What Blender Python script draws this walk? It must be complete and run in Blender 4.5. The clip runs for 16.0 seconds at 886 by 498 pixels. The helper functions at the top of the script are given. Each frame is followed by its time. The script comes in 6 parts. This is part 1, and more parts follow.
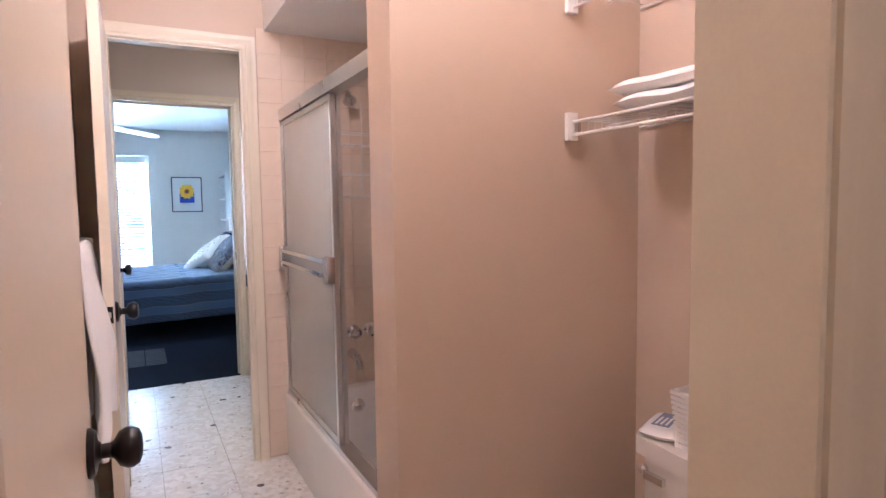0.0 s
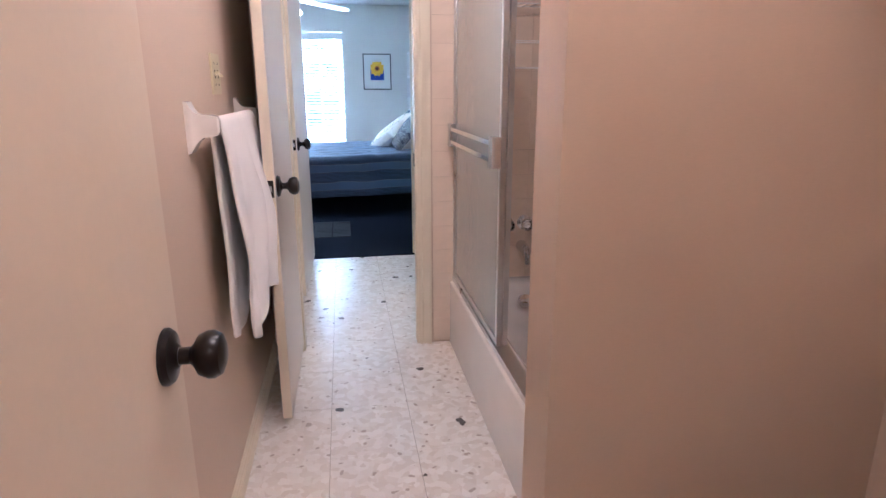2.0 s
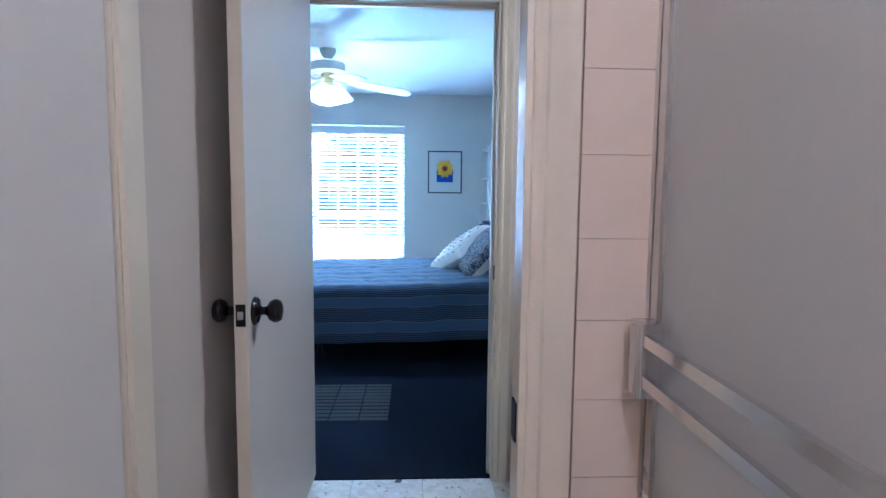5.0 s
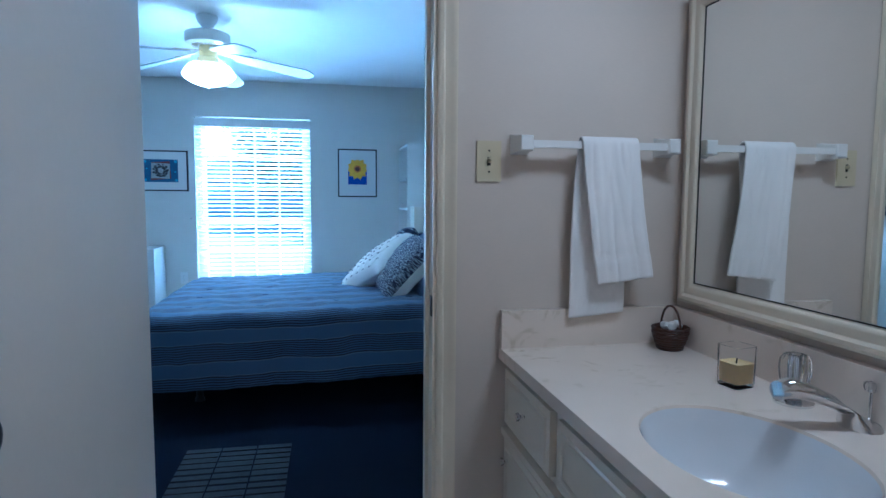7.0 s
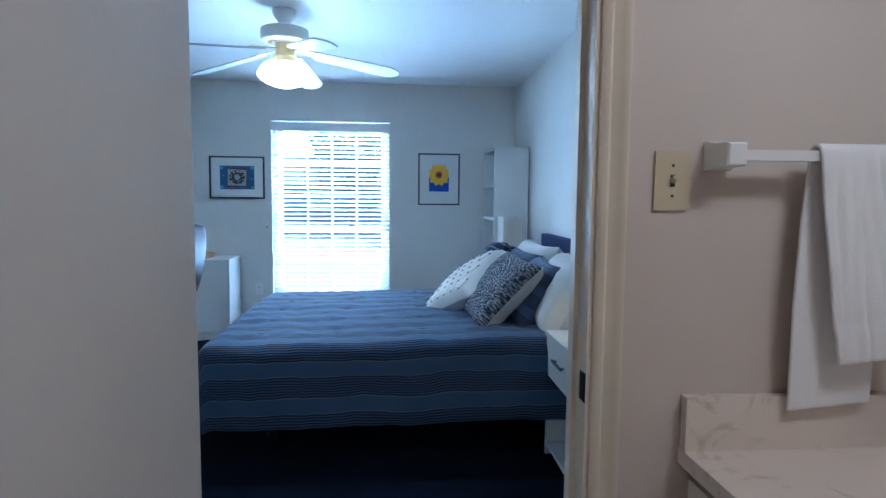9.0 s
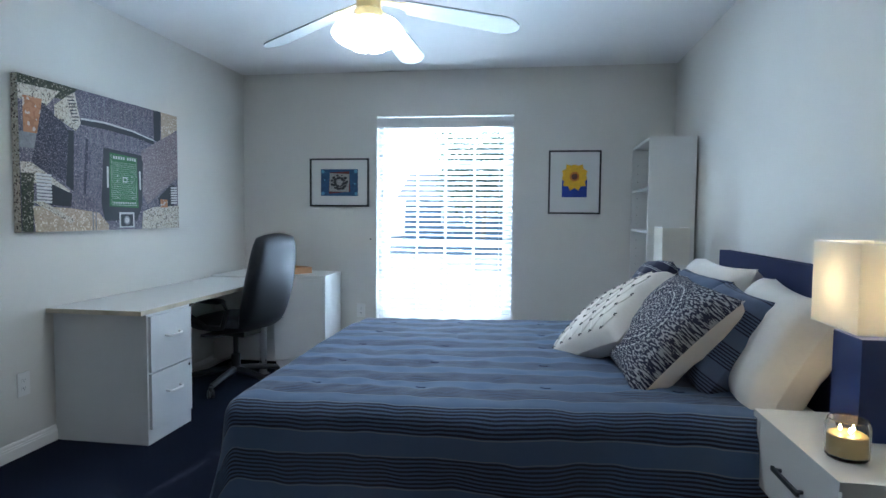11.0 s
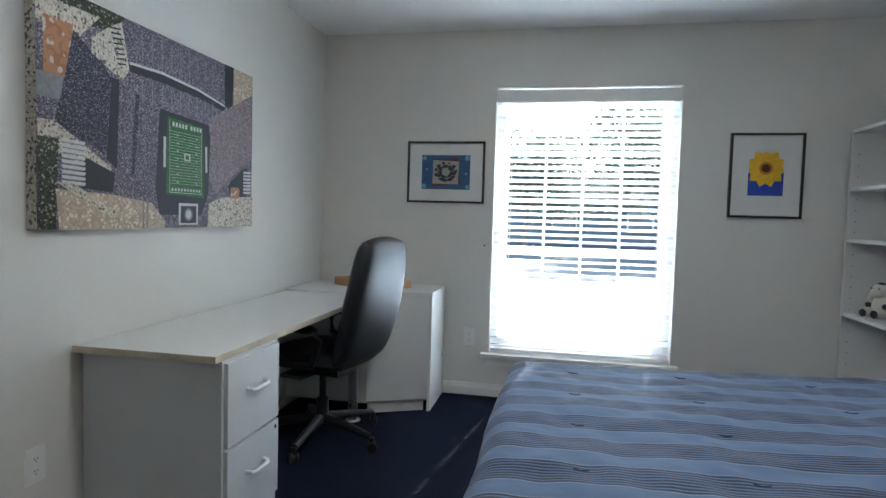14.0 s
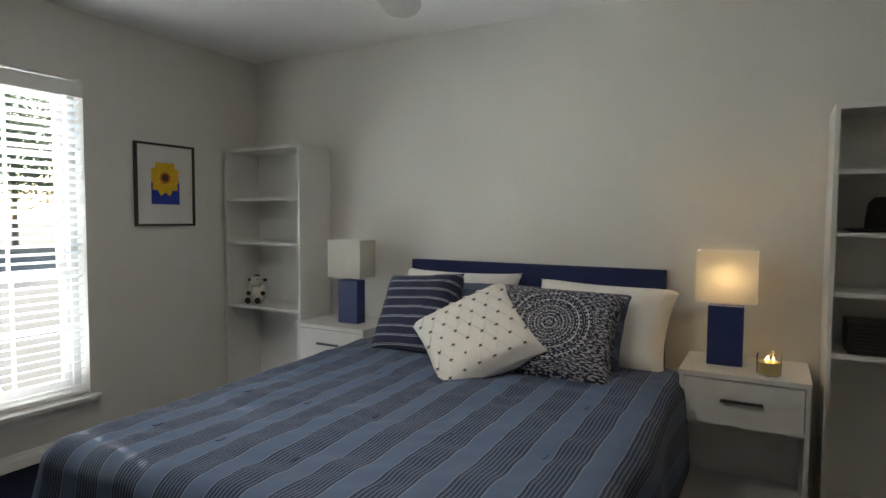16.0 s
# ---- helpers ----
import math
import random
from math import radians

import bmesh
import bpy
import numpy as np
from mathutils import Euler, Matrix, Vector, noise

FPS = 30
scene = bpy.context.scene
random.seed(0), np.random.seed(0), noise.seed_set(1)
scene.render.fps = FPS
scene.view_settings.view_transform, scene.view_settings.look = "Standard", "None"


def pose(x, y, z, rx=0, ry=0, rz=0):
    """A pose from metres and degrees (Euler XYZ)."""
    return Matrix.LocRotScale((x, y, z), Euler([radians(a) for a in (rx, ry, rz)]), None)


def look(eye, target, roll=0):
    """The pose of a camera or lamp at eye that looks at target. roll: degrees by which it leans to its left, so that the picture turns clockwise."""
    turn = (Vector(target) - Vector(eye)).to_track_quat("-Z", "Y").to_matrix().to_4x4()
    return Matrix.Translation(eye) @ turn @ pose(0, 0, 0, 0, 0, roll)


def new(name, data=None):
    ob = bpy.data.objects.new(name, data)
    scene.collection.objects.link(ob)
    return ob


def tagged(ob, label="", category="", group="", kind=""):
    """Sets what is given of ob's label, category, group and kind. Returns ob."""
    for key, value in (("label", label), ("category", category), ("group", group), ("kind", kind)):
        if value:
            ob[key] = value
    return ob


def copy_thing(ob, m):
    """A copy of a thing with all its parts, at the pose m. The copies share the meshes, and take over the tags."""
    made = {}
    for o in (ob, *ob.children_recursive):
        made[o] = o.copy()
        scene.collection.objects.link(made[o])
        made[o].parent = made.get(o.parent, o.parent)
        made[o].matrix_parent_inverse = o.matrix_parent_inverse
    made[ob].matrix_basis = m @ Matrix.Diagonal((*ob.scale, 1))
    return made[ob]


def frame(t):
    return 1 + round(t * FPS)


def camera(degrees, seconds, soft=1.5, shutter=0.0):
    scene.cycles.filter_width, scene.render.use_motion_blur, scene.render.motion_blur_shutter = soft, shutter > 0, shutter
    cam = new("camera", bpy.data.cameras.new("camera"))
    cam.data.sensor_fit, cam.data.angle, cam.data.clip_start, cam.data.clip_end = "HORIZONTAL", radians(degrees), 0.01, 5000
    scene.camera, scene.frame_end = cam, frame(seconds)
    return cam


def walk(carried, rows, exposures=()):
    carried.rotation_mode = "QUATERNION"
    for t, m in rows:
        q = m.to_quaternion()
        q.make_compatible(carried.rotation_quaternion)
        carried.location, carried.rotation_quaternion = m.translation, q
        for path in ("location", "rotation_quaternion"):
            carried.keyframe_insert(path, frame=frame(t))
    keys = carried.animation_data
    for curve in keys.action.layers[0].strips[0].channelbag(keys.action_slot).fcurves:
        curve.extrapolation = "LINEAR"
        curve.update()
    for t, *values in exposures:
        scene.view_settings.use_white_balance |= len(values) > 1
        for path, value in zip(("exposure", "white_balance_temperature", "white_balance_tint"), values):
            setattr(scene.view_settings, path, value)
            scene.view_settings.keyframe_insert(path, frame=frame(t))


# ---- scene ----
cam = camera(73.9, 16.0)
PATH = [
    (0, (0.152, 0.401, 1.272), (1.075, 2.169, 1.125), -0.8),
    (0.5, (0.23, 0.436, 1.222), (0.784, 2.352, 1.08), -0.4),
    (1, (0.271, 0.444, 1.177), (0.729, 2.359, 0.828), -0.3),
    (1.5, (0.295, 0.549, 1.173), (0.729, 2.431, 0.653), -0.2),
    (2, (0.31, 0.68, 1.235), (0.627, 2.585, 0.711), -0.1),
    (2.5, (0.399, 0.816, 1.278), (0.479, 2.77, 0.858), 0.4),
    (3, (0.439, 1.023, 1.282), (0.457, 2.998, 0.97), 0.6),
    (3.5, (0.431, 1.303, 1.257), (0.476, 3.284, 0.988), 0.6),
    (4, (0.455, 1.712, 1.26), (0.522, 3.695, 1.014), 0.9),
    (4.2, (0.463, 1.885, 1.26), (0.541, 3.869, 1.028), 0.8),
    (6.3, (0.489, 3.310, 1.261), (0.627, 5.297, 1.078), 0.5),
    (6.5, (0.494, 3.340, 1.257), (0.686, 5.323, 1.076), 0.4),
    (7, (0.521, 3.371, 1.232), (0.906, 5.326, 1.058), 0.4),
    (7.5, (0.529, 3.394, 1.222), (1.051, 5.317, 1.052), 0.4),
    (8, (0.483, 3.465, 1.268), (1.005, 5.389, 1.100), 0.5),
    (8.5, (0.446, 3.596, 1.287), (0.820, 5.554, 1.117), 0.6),
    (9, (0.438, 3.889, 1.299), (0.591, 5.875, 1.127), 0.5),
    (9.2, (0.436, 4.029, 1.304), (0.515, 6.020, 1.135), 0.6),
    (11.3, (0.556, 4.959, 1.205), (0.137, 6.911, 1.095), 0.9),
    (11.5, (0.589, 4.975, 1.226), (0.062, 6.901, 1.108), 1.2),
    (12, (0.606, 5.033, 1.208), (-0.202, 6.858, 1.090), 1.3),
    (12.5, (0.522, 5.252, 1.209), (-0.358, 7.044, 1.086), 1.5),
    (13, (0.399, 5.562, 1.195), (-0.481, 7.354, 1.079), 1.5),
    (13.5, (0.067, 5.765, 1.181), (-0.694, 7.612, 1.075), 1.5),
    (14, (-0.351, 5.889, 1.183), (-0.738, 7.848, 1.075), 1.6),
    (14.5, (-0.757, 6.042, 1.209), (-0.565, 8.030, 1.108), 1.5),
    (15, (-1.141, 6.164, 1.217), (-0.357, 8.002, 1.129), 1.1),
    (15.5, (-1.429, 6.361, 1.296), (-0.082, 7.835, 1.177), 0.7),
    (16, (-1.532, 6.435, 1.294), (0.213, 7.406, 1.186), 0.3),
]
EXPOSURES = [
    (0.0, 2.95, 4600, 8),
    (2.0, 2.9, 4500, 7),
    (3.0, 2.7, 4350, 6),
    (4.2, 2.65, 4200, 5),
    (6.3, 2.12, 3600, -4),
    (7.5, 1.95, 3750, -2),
    (8.5, 1.9, 4000, 2),
    (9.2, 1.85, 4300, 3),
    (11.3, 1.78, 5300, 7),
    (13.0, 1.62, 5800, 10),
    (14.5, 1.72, 5900, 9),
    (16.0, 1.15, 6900, 11),
]
walk(cam, [(t, look(eye, target, roll)) for t, eye, target, roll in PATH], EXPOSURES)

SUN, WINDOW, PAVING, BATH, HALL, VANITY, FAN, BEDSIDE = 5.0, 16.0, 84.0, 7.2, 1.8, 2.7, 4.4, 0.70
# ---- world and light ----
world = bpy.data.worlds.new("sky")
scene.world = world
world.use_nodes = True
wn = world.node_tree
bg = wn.nodes["Background"]
sky = wn.nodes.new("ShaderNodeTexSky")
sky.sky_type, sky.sun_disc = "NISHITA", False
sky.sun_elevation, sky.sun_rotation = radians(35), radians(9)
wn.links.new(sky.outputs[0], bg.inputs[0])
bg.inputs[1].default_value = 0.15


def lamp(kind, name, m, energy, color, size=0.1, size_y=None):
    data = bpy.data.lights.new(name, kind)
    data.energy, data.color = energy, color
    if kind == "AREA":
        data.size = size
        if size_y:
            data.shape, data.size_y = "RECTANGLE", size_y
    elif kind == "SUN":
        data.angle = size
    else:
        data.shadow_soft_size = size
    ob = new(name, data)
    ob.matrix_world = m
    return ob


lamp("SUN", "sun", look((0.64, 14, 5.6), (0, 10.0, 2.8)), SUN, (1.0, 0.95, 0.88), radians(0.5))
lamp("AREA", "window_light", look((-0.22, 9.98, 2.5), (-0.2, 8.6, 0.9)), WINDOW, (0.72, 0.89, 1.0), 1.3, 0.9)
lamp("AREA", "paving_light", look((-0.22, 10.75, -0.1), (-0.2, 9.3, 1.8)), PAVING, (0.78, 0.91, 1.0), 1.4, 0.7)
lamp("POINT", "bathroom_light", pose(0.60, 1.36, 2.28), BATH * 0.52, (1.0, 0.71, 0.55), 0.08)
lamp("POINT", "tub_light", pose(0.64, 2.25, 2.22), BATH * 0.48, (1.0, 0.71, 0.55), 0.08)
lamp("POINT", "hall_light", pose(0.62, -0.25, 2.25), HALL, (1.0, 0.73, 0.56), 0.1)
lamp("AREA", "vanity_light", look((1.5, 4.25, 2.08), (1.0, 4.3, 1.0)), VANITY, (1.0, 0.76, 0.56), 0.12, 0.6)
for k in range(3):
    a = radians(-15 + 120 * k)
    lamp("POINT", "fan_bulb", pose(-0.235 + 0.095 * math.cos(a), 7.55 + 0.095 * math.sin(a), 2.025), FAN, (1.0, 0.95, 0.87), 0.03)
lamp("POINT", "bedside_bulb", pose(1.385, 6.6, 1.04), BEDSIDE, (1.0, 0.70, 0.36), 0.03)


# ---- helpers for building ----
def thing(name, loc, label, category, group="", rz=0.0, kind=""):
    ob = new(name)
    ob.empty_display_size = 0.1
    ob.matrix_world = pose(*loc, 0, 0, rz)
    return tagged(ob, label, category, group, kind)


def mesh_from(bm, name, material, angle=35, bevel=0.0, segs=2):
    if bevel:
        edges = [e for e in bm.edges if len(e.link_faces) == 2 and e.calc_face_angle(0) > 0.6]
        bmesh.ops.bevel(bm, geom=edges, offset=bevel, segments=segs, affect="EDGES", profile=0.5, clamp_overlap=True)
    bmesh.ops.recalc_face_normals(bm, faces=bm.faces)
    me = bpy.data.meshes.new(name)
    bm.to_mesh(me)
    bm.free()
    me.materials.append(material)
    for p in me.polygons:
        p.use_smooth = True
    me.set_sharp_from_angle(angle=radians(angle))
    return me


def part(name, bm, material, parent, label="", bevel=0.0, angle=35, m=None):
    ob = new(name, mesh_from(bm, name, material, angle, bevel))
    ob.parent = parent
    if m is not None:
        ob.matrix_local = m
    if label:
        ob["label"] = label
    return ob


def single(name, bm, material, label="", category="", group="", kind="", bevel=0.0, angle=35):
    ob = new(name, mesh_from(bm, name, material, angle, bevel))
    return tagged(ob, label, category, group, kind)


def structure(name, bm, material, label="", bevel=0.0):
    return single(name, bm, material, label, kind="structure", bevel=bevel)


def box(x0, y0, z0, x1, y1, z1, bm=None):
    bm = bm or bmesh.new()
    vs = [bm.verts.new((x, y, z)) for z in (z0, z1) for x, y in ((x0, y0), (x1, y0), (x1, y1), (x0, y1))]
    for f in ((3, 2, 1, 0), (4, 5, 6, 7), (0, 1, 5, 4), (1, 2, 6, 5), (2, 3, 7, 6), (3, 0, 4, 7)):
        bm.faces.new([vs[i] for i in f])
    return bm


def prism(points, h0, h1, axis="z", bm=None):
    """A polygon in a plane, swept from h0 to h1 along axis."""
    bm = bm or bmesh.new()
    put = {"z": lambda a, b, h: (a, b, h), "x": lambda a, b, h: (h, a, b), "y": lambda a, b, h: (a, h, b)}[axis]
    lo = [bm.verts.new(put(a, b, h0)) for a, b in points]
    hi = [bm.verts.new(put(a, b, h1)) for a, b in points]
    bm.faces.new(lo[::-1])
    bm.faces.new(hi)
    n = len(points)
    for i in range(n):
        bm.faces.new((lo[i], lo[(i + 1) % n], hi[(i + 1) % n], hi[i]))
    return bm


def lathe(profile, seg=24, m=None, bm=None):
    """Turn (radius, height) points about z."""
    bm = bm or bmesh.new()
    m = m or Matrix()
    rings = []
    for r, z in profile:
        if r < 1e-5:
            rings.append([bm.verts.new(m @ Vector((0, 0, z)))])
        else:
            rings.append([bm.verts.new(m @ Vector((r * math.cos(2 * math.pi * i / seg), r * math.sin(2 * math.pi * i / seg), z))) for i in range(seg)])
    for a, b in zip(rings, rings[1:]):
        for i in range(seg):
            j = (i + 1) % seg
            if len(a) == 1 and len(b) == 1:
                continue
            if len(a) == 1:
                bm.faces.new((a[0], b[i], b[j]))
            elif len(b) == 1:
                bm.faces.new((a[i], a[j], b[0]))
            else:
                bm.faces.new((a[i], a[j], b[j], b[i]))
    for ring, flip in ((rings[0], True), (rings[-1], False)):
        if len(ring) > 1:
            bm.faces.new(ring[::-1] if flip else ring)
    return bm


def tube(points, r, seg=8, bm=None, r_end=None):
    """A round bar through points."""
    bm = bm or bmesh.new()
    pts = [Vector(p) for p in points]
    rings = []
    up = Vector((0, 0, 1))
    for i, p in enumerate(pts):
        d = (pts[min(i + 1, len(pts) - 1)] - pts[max(i - 1, 0)]).normalized()
        side = d.cross(up)
        if side.length < 1e-3:
            side = d.cross(Vector((1, 0, 0)))
        side.normalize()
        other = side.cross(d)
        rad = r if r_end is None else r + (r_end - r) * i / (len(pts) - 1)
        rings.append([bm.verts.new(p + rad * (math.cos(2 * math.pi * k / seg) * side + math.sin(2 * math.pi * k / seg) * other)) for k in range(seg)])
    for a, b in zip(rings, rings[1:]):
        for k in range(seg):
            bm.faces.new((a[k], a[(k + 1) % seg], b[(k + 1) % seg], b[k]))
    bm.faces.new(rings[0][::-1])
    bm.faces.new(rings[-1])
    return bm


def grid(nu, nv, fn, uv=None, close=False):
    """A sheet of nu x nv cells whose points are fn(s, t), s and t in 0..1; uv gives a UV pair for s, t."""
    bm = bmesh.new()
    vs = [[bm.verts.new(fn(i / nu, j / nv)) for j in range(nv + 1)] for i in range(nu + 1)]
    layer = bm.loops.layers.uv.new("cloth") if uv else None
    for i in range(nu):
        for j in range(nv):
            f = bm.faces.new((vs[i][j], vs[i + 1][j], vs[i + 1][j + 1], vs[i][j + 1]))
            if uv:
                for loop, (a, b) in zip(f.loops, ((i, j), (i + 1, j), (i + 1, j + 1), (i, j + 1))):
                    loop[layer].uv = uv(a / nu, b / nv)
    return bm


def solid(ob, thick, offset=0.0):
    mod = ob.modifiers.new("thickness", "SOLIDIFY")
    mod.thickness, mod.offset = thick, offset
    return ob


# ---- materials ----
def shader(name):
    m = bpy.data.materials.new(name)
    m.use_nodes = True
    return m, m.node_tree, m.node_tree.nodes["Principled BSDF"]


def node(nt, kind, **props):
    n = nt.nodes.new("ShaderNode" + kind)
    for k, v in props.items():
        n.inputs[k.replace("_", " ")].default_value = v
    return n


def math_node(nt, op, a, b=0.0, c=None):
    n = nt.nodes.new("ShaderNodeMath")
    n.operation = op
    for i, v in enumerate((a, b) if c is None else (a, b, c)):
        if isinstance(v, (int, float)):
            n.inputs[i].default_value = v
        else:
            nt.links.new(v, n.inputs[i])
    return n.outputs[0]


def mixed(nt, fac, a, b):
    n = nt.nodes.new("ShaderNodeMix")
    n.data_type = "RGBA"
    for sock, v in ((n.inputs[0], fac), (n.inputs[6], a), (n.inputs[7], b)):
        if isinstance(v, (int, float)):
            sock.default_value = v
        elif isinstance(v, tuple):
            sock.default_value = (*v, 1.0)
        else:
            nt.links.new(v, sock)
    return n.outputs[2]


def coords(nt, which="Object"):
    return nt.nodes.new("ShaderNodeTexCoord").outputs[which]


def relief(nt, b, height, strength, distance=0.002):
    n = node(nt, "Bump", Strength=strength, Distance=distance)
    nt.links.new(height, n.inputs["Height"])
    nt.links.new(n.outputs[0], b.inputs["Normal"])


def plain(name, col, rough=0.5, metal=0.0, var=0.06, scale=6.0, bump=0.08, bscale=180.0, spec=0.5, rvar=0.08):
    """A surface of one colour with broad and fine unevenness."""
    if not metal:
        rvar = min(rvar, abs(rough - 0.28) * 0.6)
    m, nt, b = shader(name)
    co = coords(nt)
    n1, n2 = node(nt, "TexNoise", Scale=scale, Detail=4.0), node(nt, "TexNoise", Scale=bscale, Detail=2.0)
    for n in (n1, n2):
        nt.links.new(co, n.inputs["Vector"])
    fac = math_node(nt, "ADD", math_node(nt, "MULTIPLY", n1.outputs[0], 0.7), math_node(nt, "MULTIPLY", n2.outputs[0], 0.3))
    lo, hi = tuple(c * (1 - var) for c in col), tuple(min(1.0, c * (1 + var)) for c in col)
    ramp = node(nt, "MapRange")
    ramp.inputs[1].default_value, ramp.inputs[2].default_value = 0.3, 0.7
    nt.links.new(fac, ramp.inputs[0])
    nt.links.new(mixed(nt, ramp.outputs[0], lo, hi), b.inputs["Base Color"])
    nt.links.new(math_node(nt, "ADD", math_node(nt, "MULTIPLY", n1.outputs[0], rvar * 2), rough - rvar), b.inputs["Roughness"])
    b.inputs["Metallic"].default_value = metal
    b.inputs["Specular IOR Level"].default_value = spec
    if bump:
        relief(nt, b, n2.outputs[0], bump)
    return m


def glow(name, col, strength, rough=0.5):
    m, nt, b = shader(name)
    b.inputs["Base Color"].default_value = (*col, 1)
    b.inputs["Emission Color"].default_value = (*col, 1)
    b.inputs["Emission Strength"].default_value = strength
    b.inputs["Roughness"].default_value = rough
    return m


def clear(name, col=(1, 1, 1), rough=0.0, ior=1.45, bump=0.0, bscale=40.0):
    m, nt, b = shader(name)
    b.inputs["Base Color"].default_value = (*col, 1)
    b.inputs["Transmission Weight"].default_value = 1.0
    b.inputs["Roughness"].default_value = rough
    b.inputs["IOR"].default_value = ior
    if bump:
        n = node(nt, "TexNoise", Scale=bscale, Detail=2.0)
        nt.links.new(coords(nt), n.inputs["Vector"])
        relief(nt, b, n.outputs[0], bump, 0.004)
    return m


def obscure(name):
    """Rippled bathroom glass: half lets blurred light through, half scatters it."""
    m, nt, b = shader(name)
    b.inputs["Base Color"].default_value = (0.93, 0.92, 0.88, 1)
    b.inputs["Transmission Weight"].default_value = 0.64
    b.inputs["Roughness"].default_value = 0.22
    b.inputs["IOR"].default_value = 1.4
    mp = node(nt, "Mapping")
    mp.inputs["Scale"].default_value = (60, 60, 22)
    nt.links.new(coords(nt), mp.inputs["Vector"])
    n = node(nt, "TexNoise", Scale=1.0, Detail=2.0)
    nt.links.new(mp.outputs[0], n.inputs["Vector"])
    relief(nt, b, n.outputs[0], 0.22, 0.003)
    return m


def thin_cloth(name, col, through_part, rough=0.8, shine=0.0):
    """A sheet that lets some light through."""
    m, nt, b = shader(name)
    b.inputs["Base Color"].default_value = (*col, 1)
    b.inputs["Roughness"].default_value = rough
    b.inputs["Emission Color"].default_value, b.inputs["Emission Strength"].default_value = (*col, 1), shine
    t = node(nt, "BsdfTranslucent")
    t.inputs[0].default_value = (*col, 1)
    mx = node(nt, "MixShader")
    mx.inputs[0].default_value = through_part
    nt.links.new(b.outputs[0], mx.inputs[1])
    nt.links.new(t.outputs[0], mx.inputs[2])
    nt.links.new(mx.outputs[0], nt.nodes["Material Output"].inputs[0])
    return m


def linen_paint(name, col, rough=0.55):
    """Painted wall with a woven-paper grain."""
    m, nt, b = shader(name)
    co = coords(nt)
    mp = node(nt, "Mapping")
    mp.inputs["Scale"].default_value = (60, 60, 420)
    nt.links.new(co, mp.inputs["Vector"])
    weave = node(nt, "TexNoise", Scale=1.0, Detail=3.0)
    nt.links.new(mp.outputs[0], weave.inputs["Vector"])
    broad = node(nt, "TexNoise", Scale=1.6, Detail=4.0)
    nt.links.new(co, broad.inputs["Vector"])
    f = math_node(nt, "ADD", math_node(nt, "MULTIPLY", weave.outputs[0], 0.45), math_node(nt, "MULTIPLY", broad.outputs[0], 0.55))
    nt.links.new(mixed(nt, f, tuple(c * 0.9 for c in col), tuple(c * 1.08 for c in col)), b.inputs["Base Color"])
    b.inputs["Roughness"].default_value = rough
    relief(nt, b, weave.outputs[0], 0.18, 0.001)
    return m


def chip_tile(name):
    """White vinyl tile with marble chips and a few dark ones."""
    m, nt, b = shader(name)
    geo = nt.nodes.new("ShaderNodeNewGeometry")
    info = nt.nodes.new("ShaderNodeObjectInfo")
    shift = node(nt, "VectorMath")
    shift.operation = "ADD"
    off = nt.nodes.new("ShaderNodeCombineXYZ")
    nt.links.new(math_node(nt, "MULTIPLY", info.outputs["Random"], 37.0), off.inputs[2])
    nt.links.new(geo.outputs["Position"], shift.inputs[0])
    nt.links.new(off.outputs[0], shift.inputs[1])
    wob = node(nt, "TexNoise", Scale=14.0, Detail=2.0)
    nt.links.new(shift.outputs[0], wob.inputs["Vector"])
    warp = node(nt, "VectorMath")
    warp.operation = "MULTIPLY_ADD"
    warp.inputs[1].default_value = (0.06, 0.06, 0.06)
    nt.links.new(wob.outputs[1], warp.inputs[0])
    nt.links.new(shift.outputs[0], warp.inputs[2])
    chips = node(nt, "TexVoronoi", Scale=38.0)
    nt.links.new(warp.outputs[0], chips.inputs["Vector"])
    big = node(nt, "TexVoronoi", Scale=13.0)
    nt.links.new(warp.outputs[0], big.inputs["Vector"])
    tone = nt.nodes.new("ShaderNodeSeparateColor")
    nt.links.new(chips.outputs["Color"], tone.inputs[0])
    tone2 = nt.nodes.new("ShaderNodeSeparateColor")
    nt.links.new(big.outputs["Color"], tone2.inputs[0])
    base = mixed(nt, tone.outputs[0], (0.70, 0.66, 0.60), (0.86, 0.84, 0.80))
    small = math_node(nt, "MULTIPLY", math_node(nt, "GREATER_THAN", tone.outputs[1], 0.9), math_node(nt, "LESS_THAN", chips.outputs["Distance"], 0.34))
    base = mixed(nt, math_node(nt, "MULTIPLY", small, 0.7), base, (0.36, 0.31, 0.26))
    dark = math_node(nt, "MULTIPLY", math_node(nt, "GREATER_THAN", tone2.outputs[1], 0.91), math_node(nt, "LESS_THAN", big.outputs["Distance"], 0.26))
    base = mixed(nt, math_node(nt, "MULTIPLY", dark, 0.9), base, (0.05, 0.045, 0.04))
    nt.links.new(base, b.inputs["Base Color"])
    smudge = node(nt, "TexNoise", Scale=5.0, Detail=4.0)
    nt.links.new(geo.outputs["Position"], smudge.inputs["Vector"])
    nt.links.new(math_node(nt, "ADD", math_node(nt, "MULTIPLY", smudge.outputs[0], 0.22), 0.10), b.inputs["Roughness"])
    relief(nt, b, smudge.outputs[0], 0.06, 0.004)
    return m


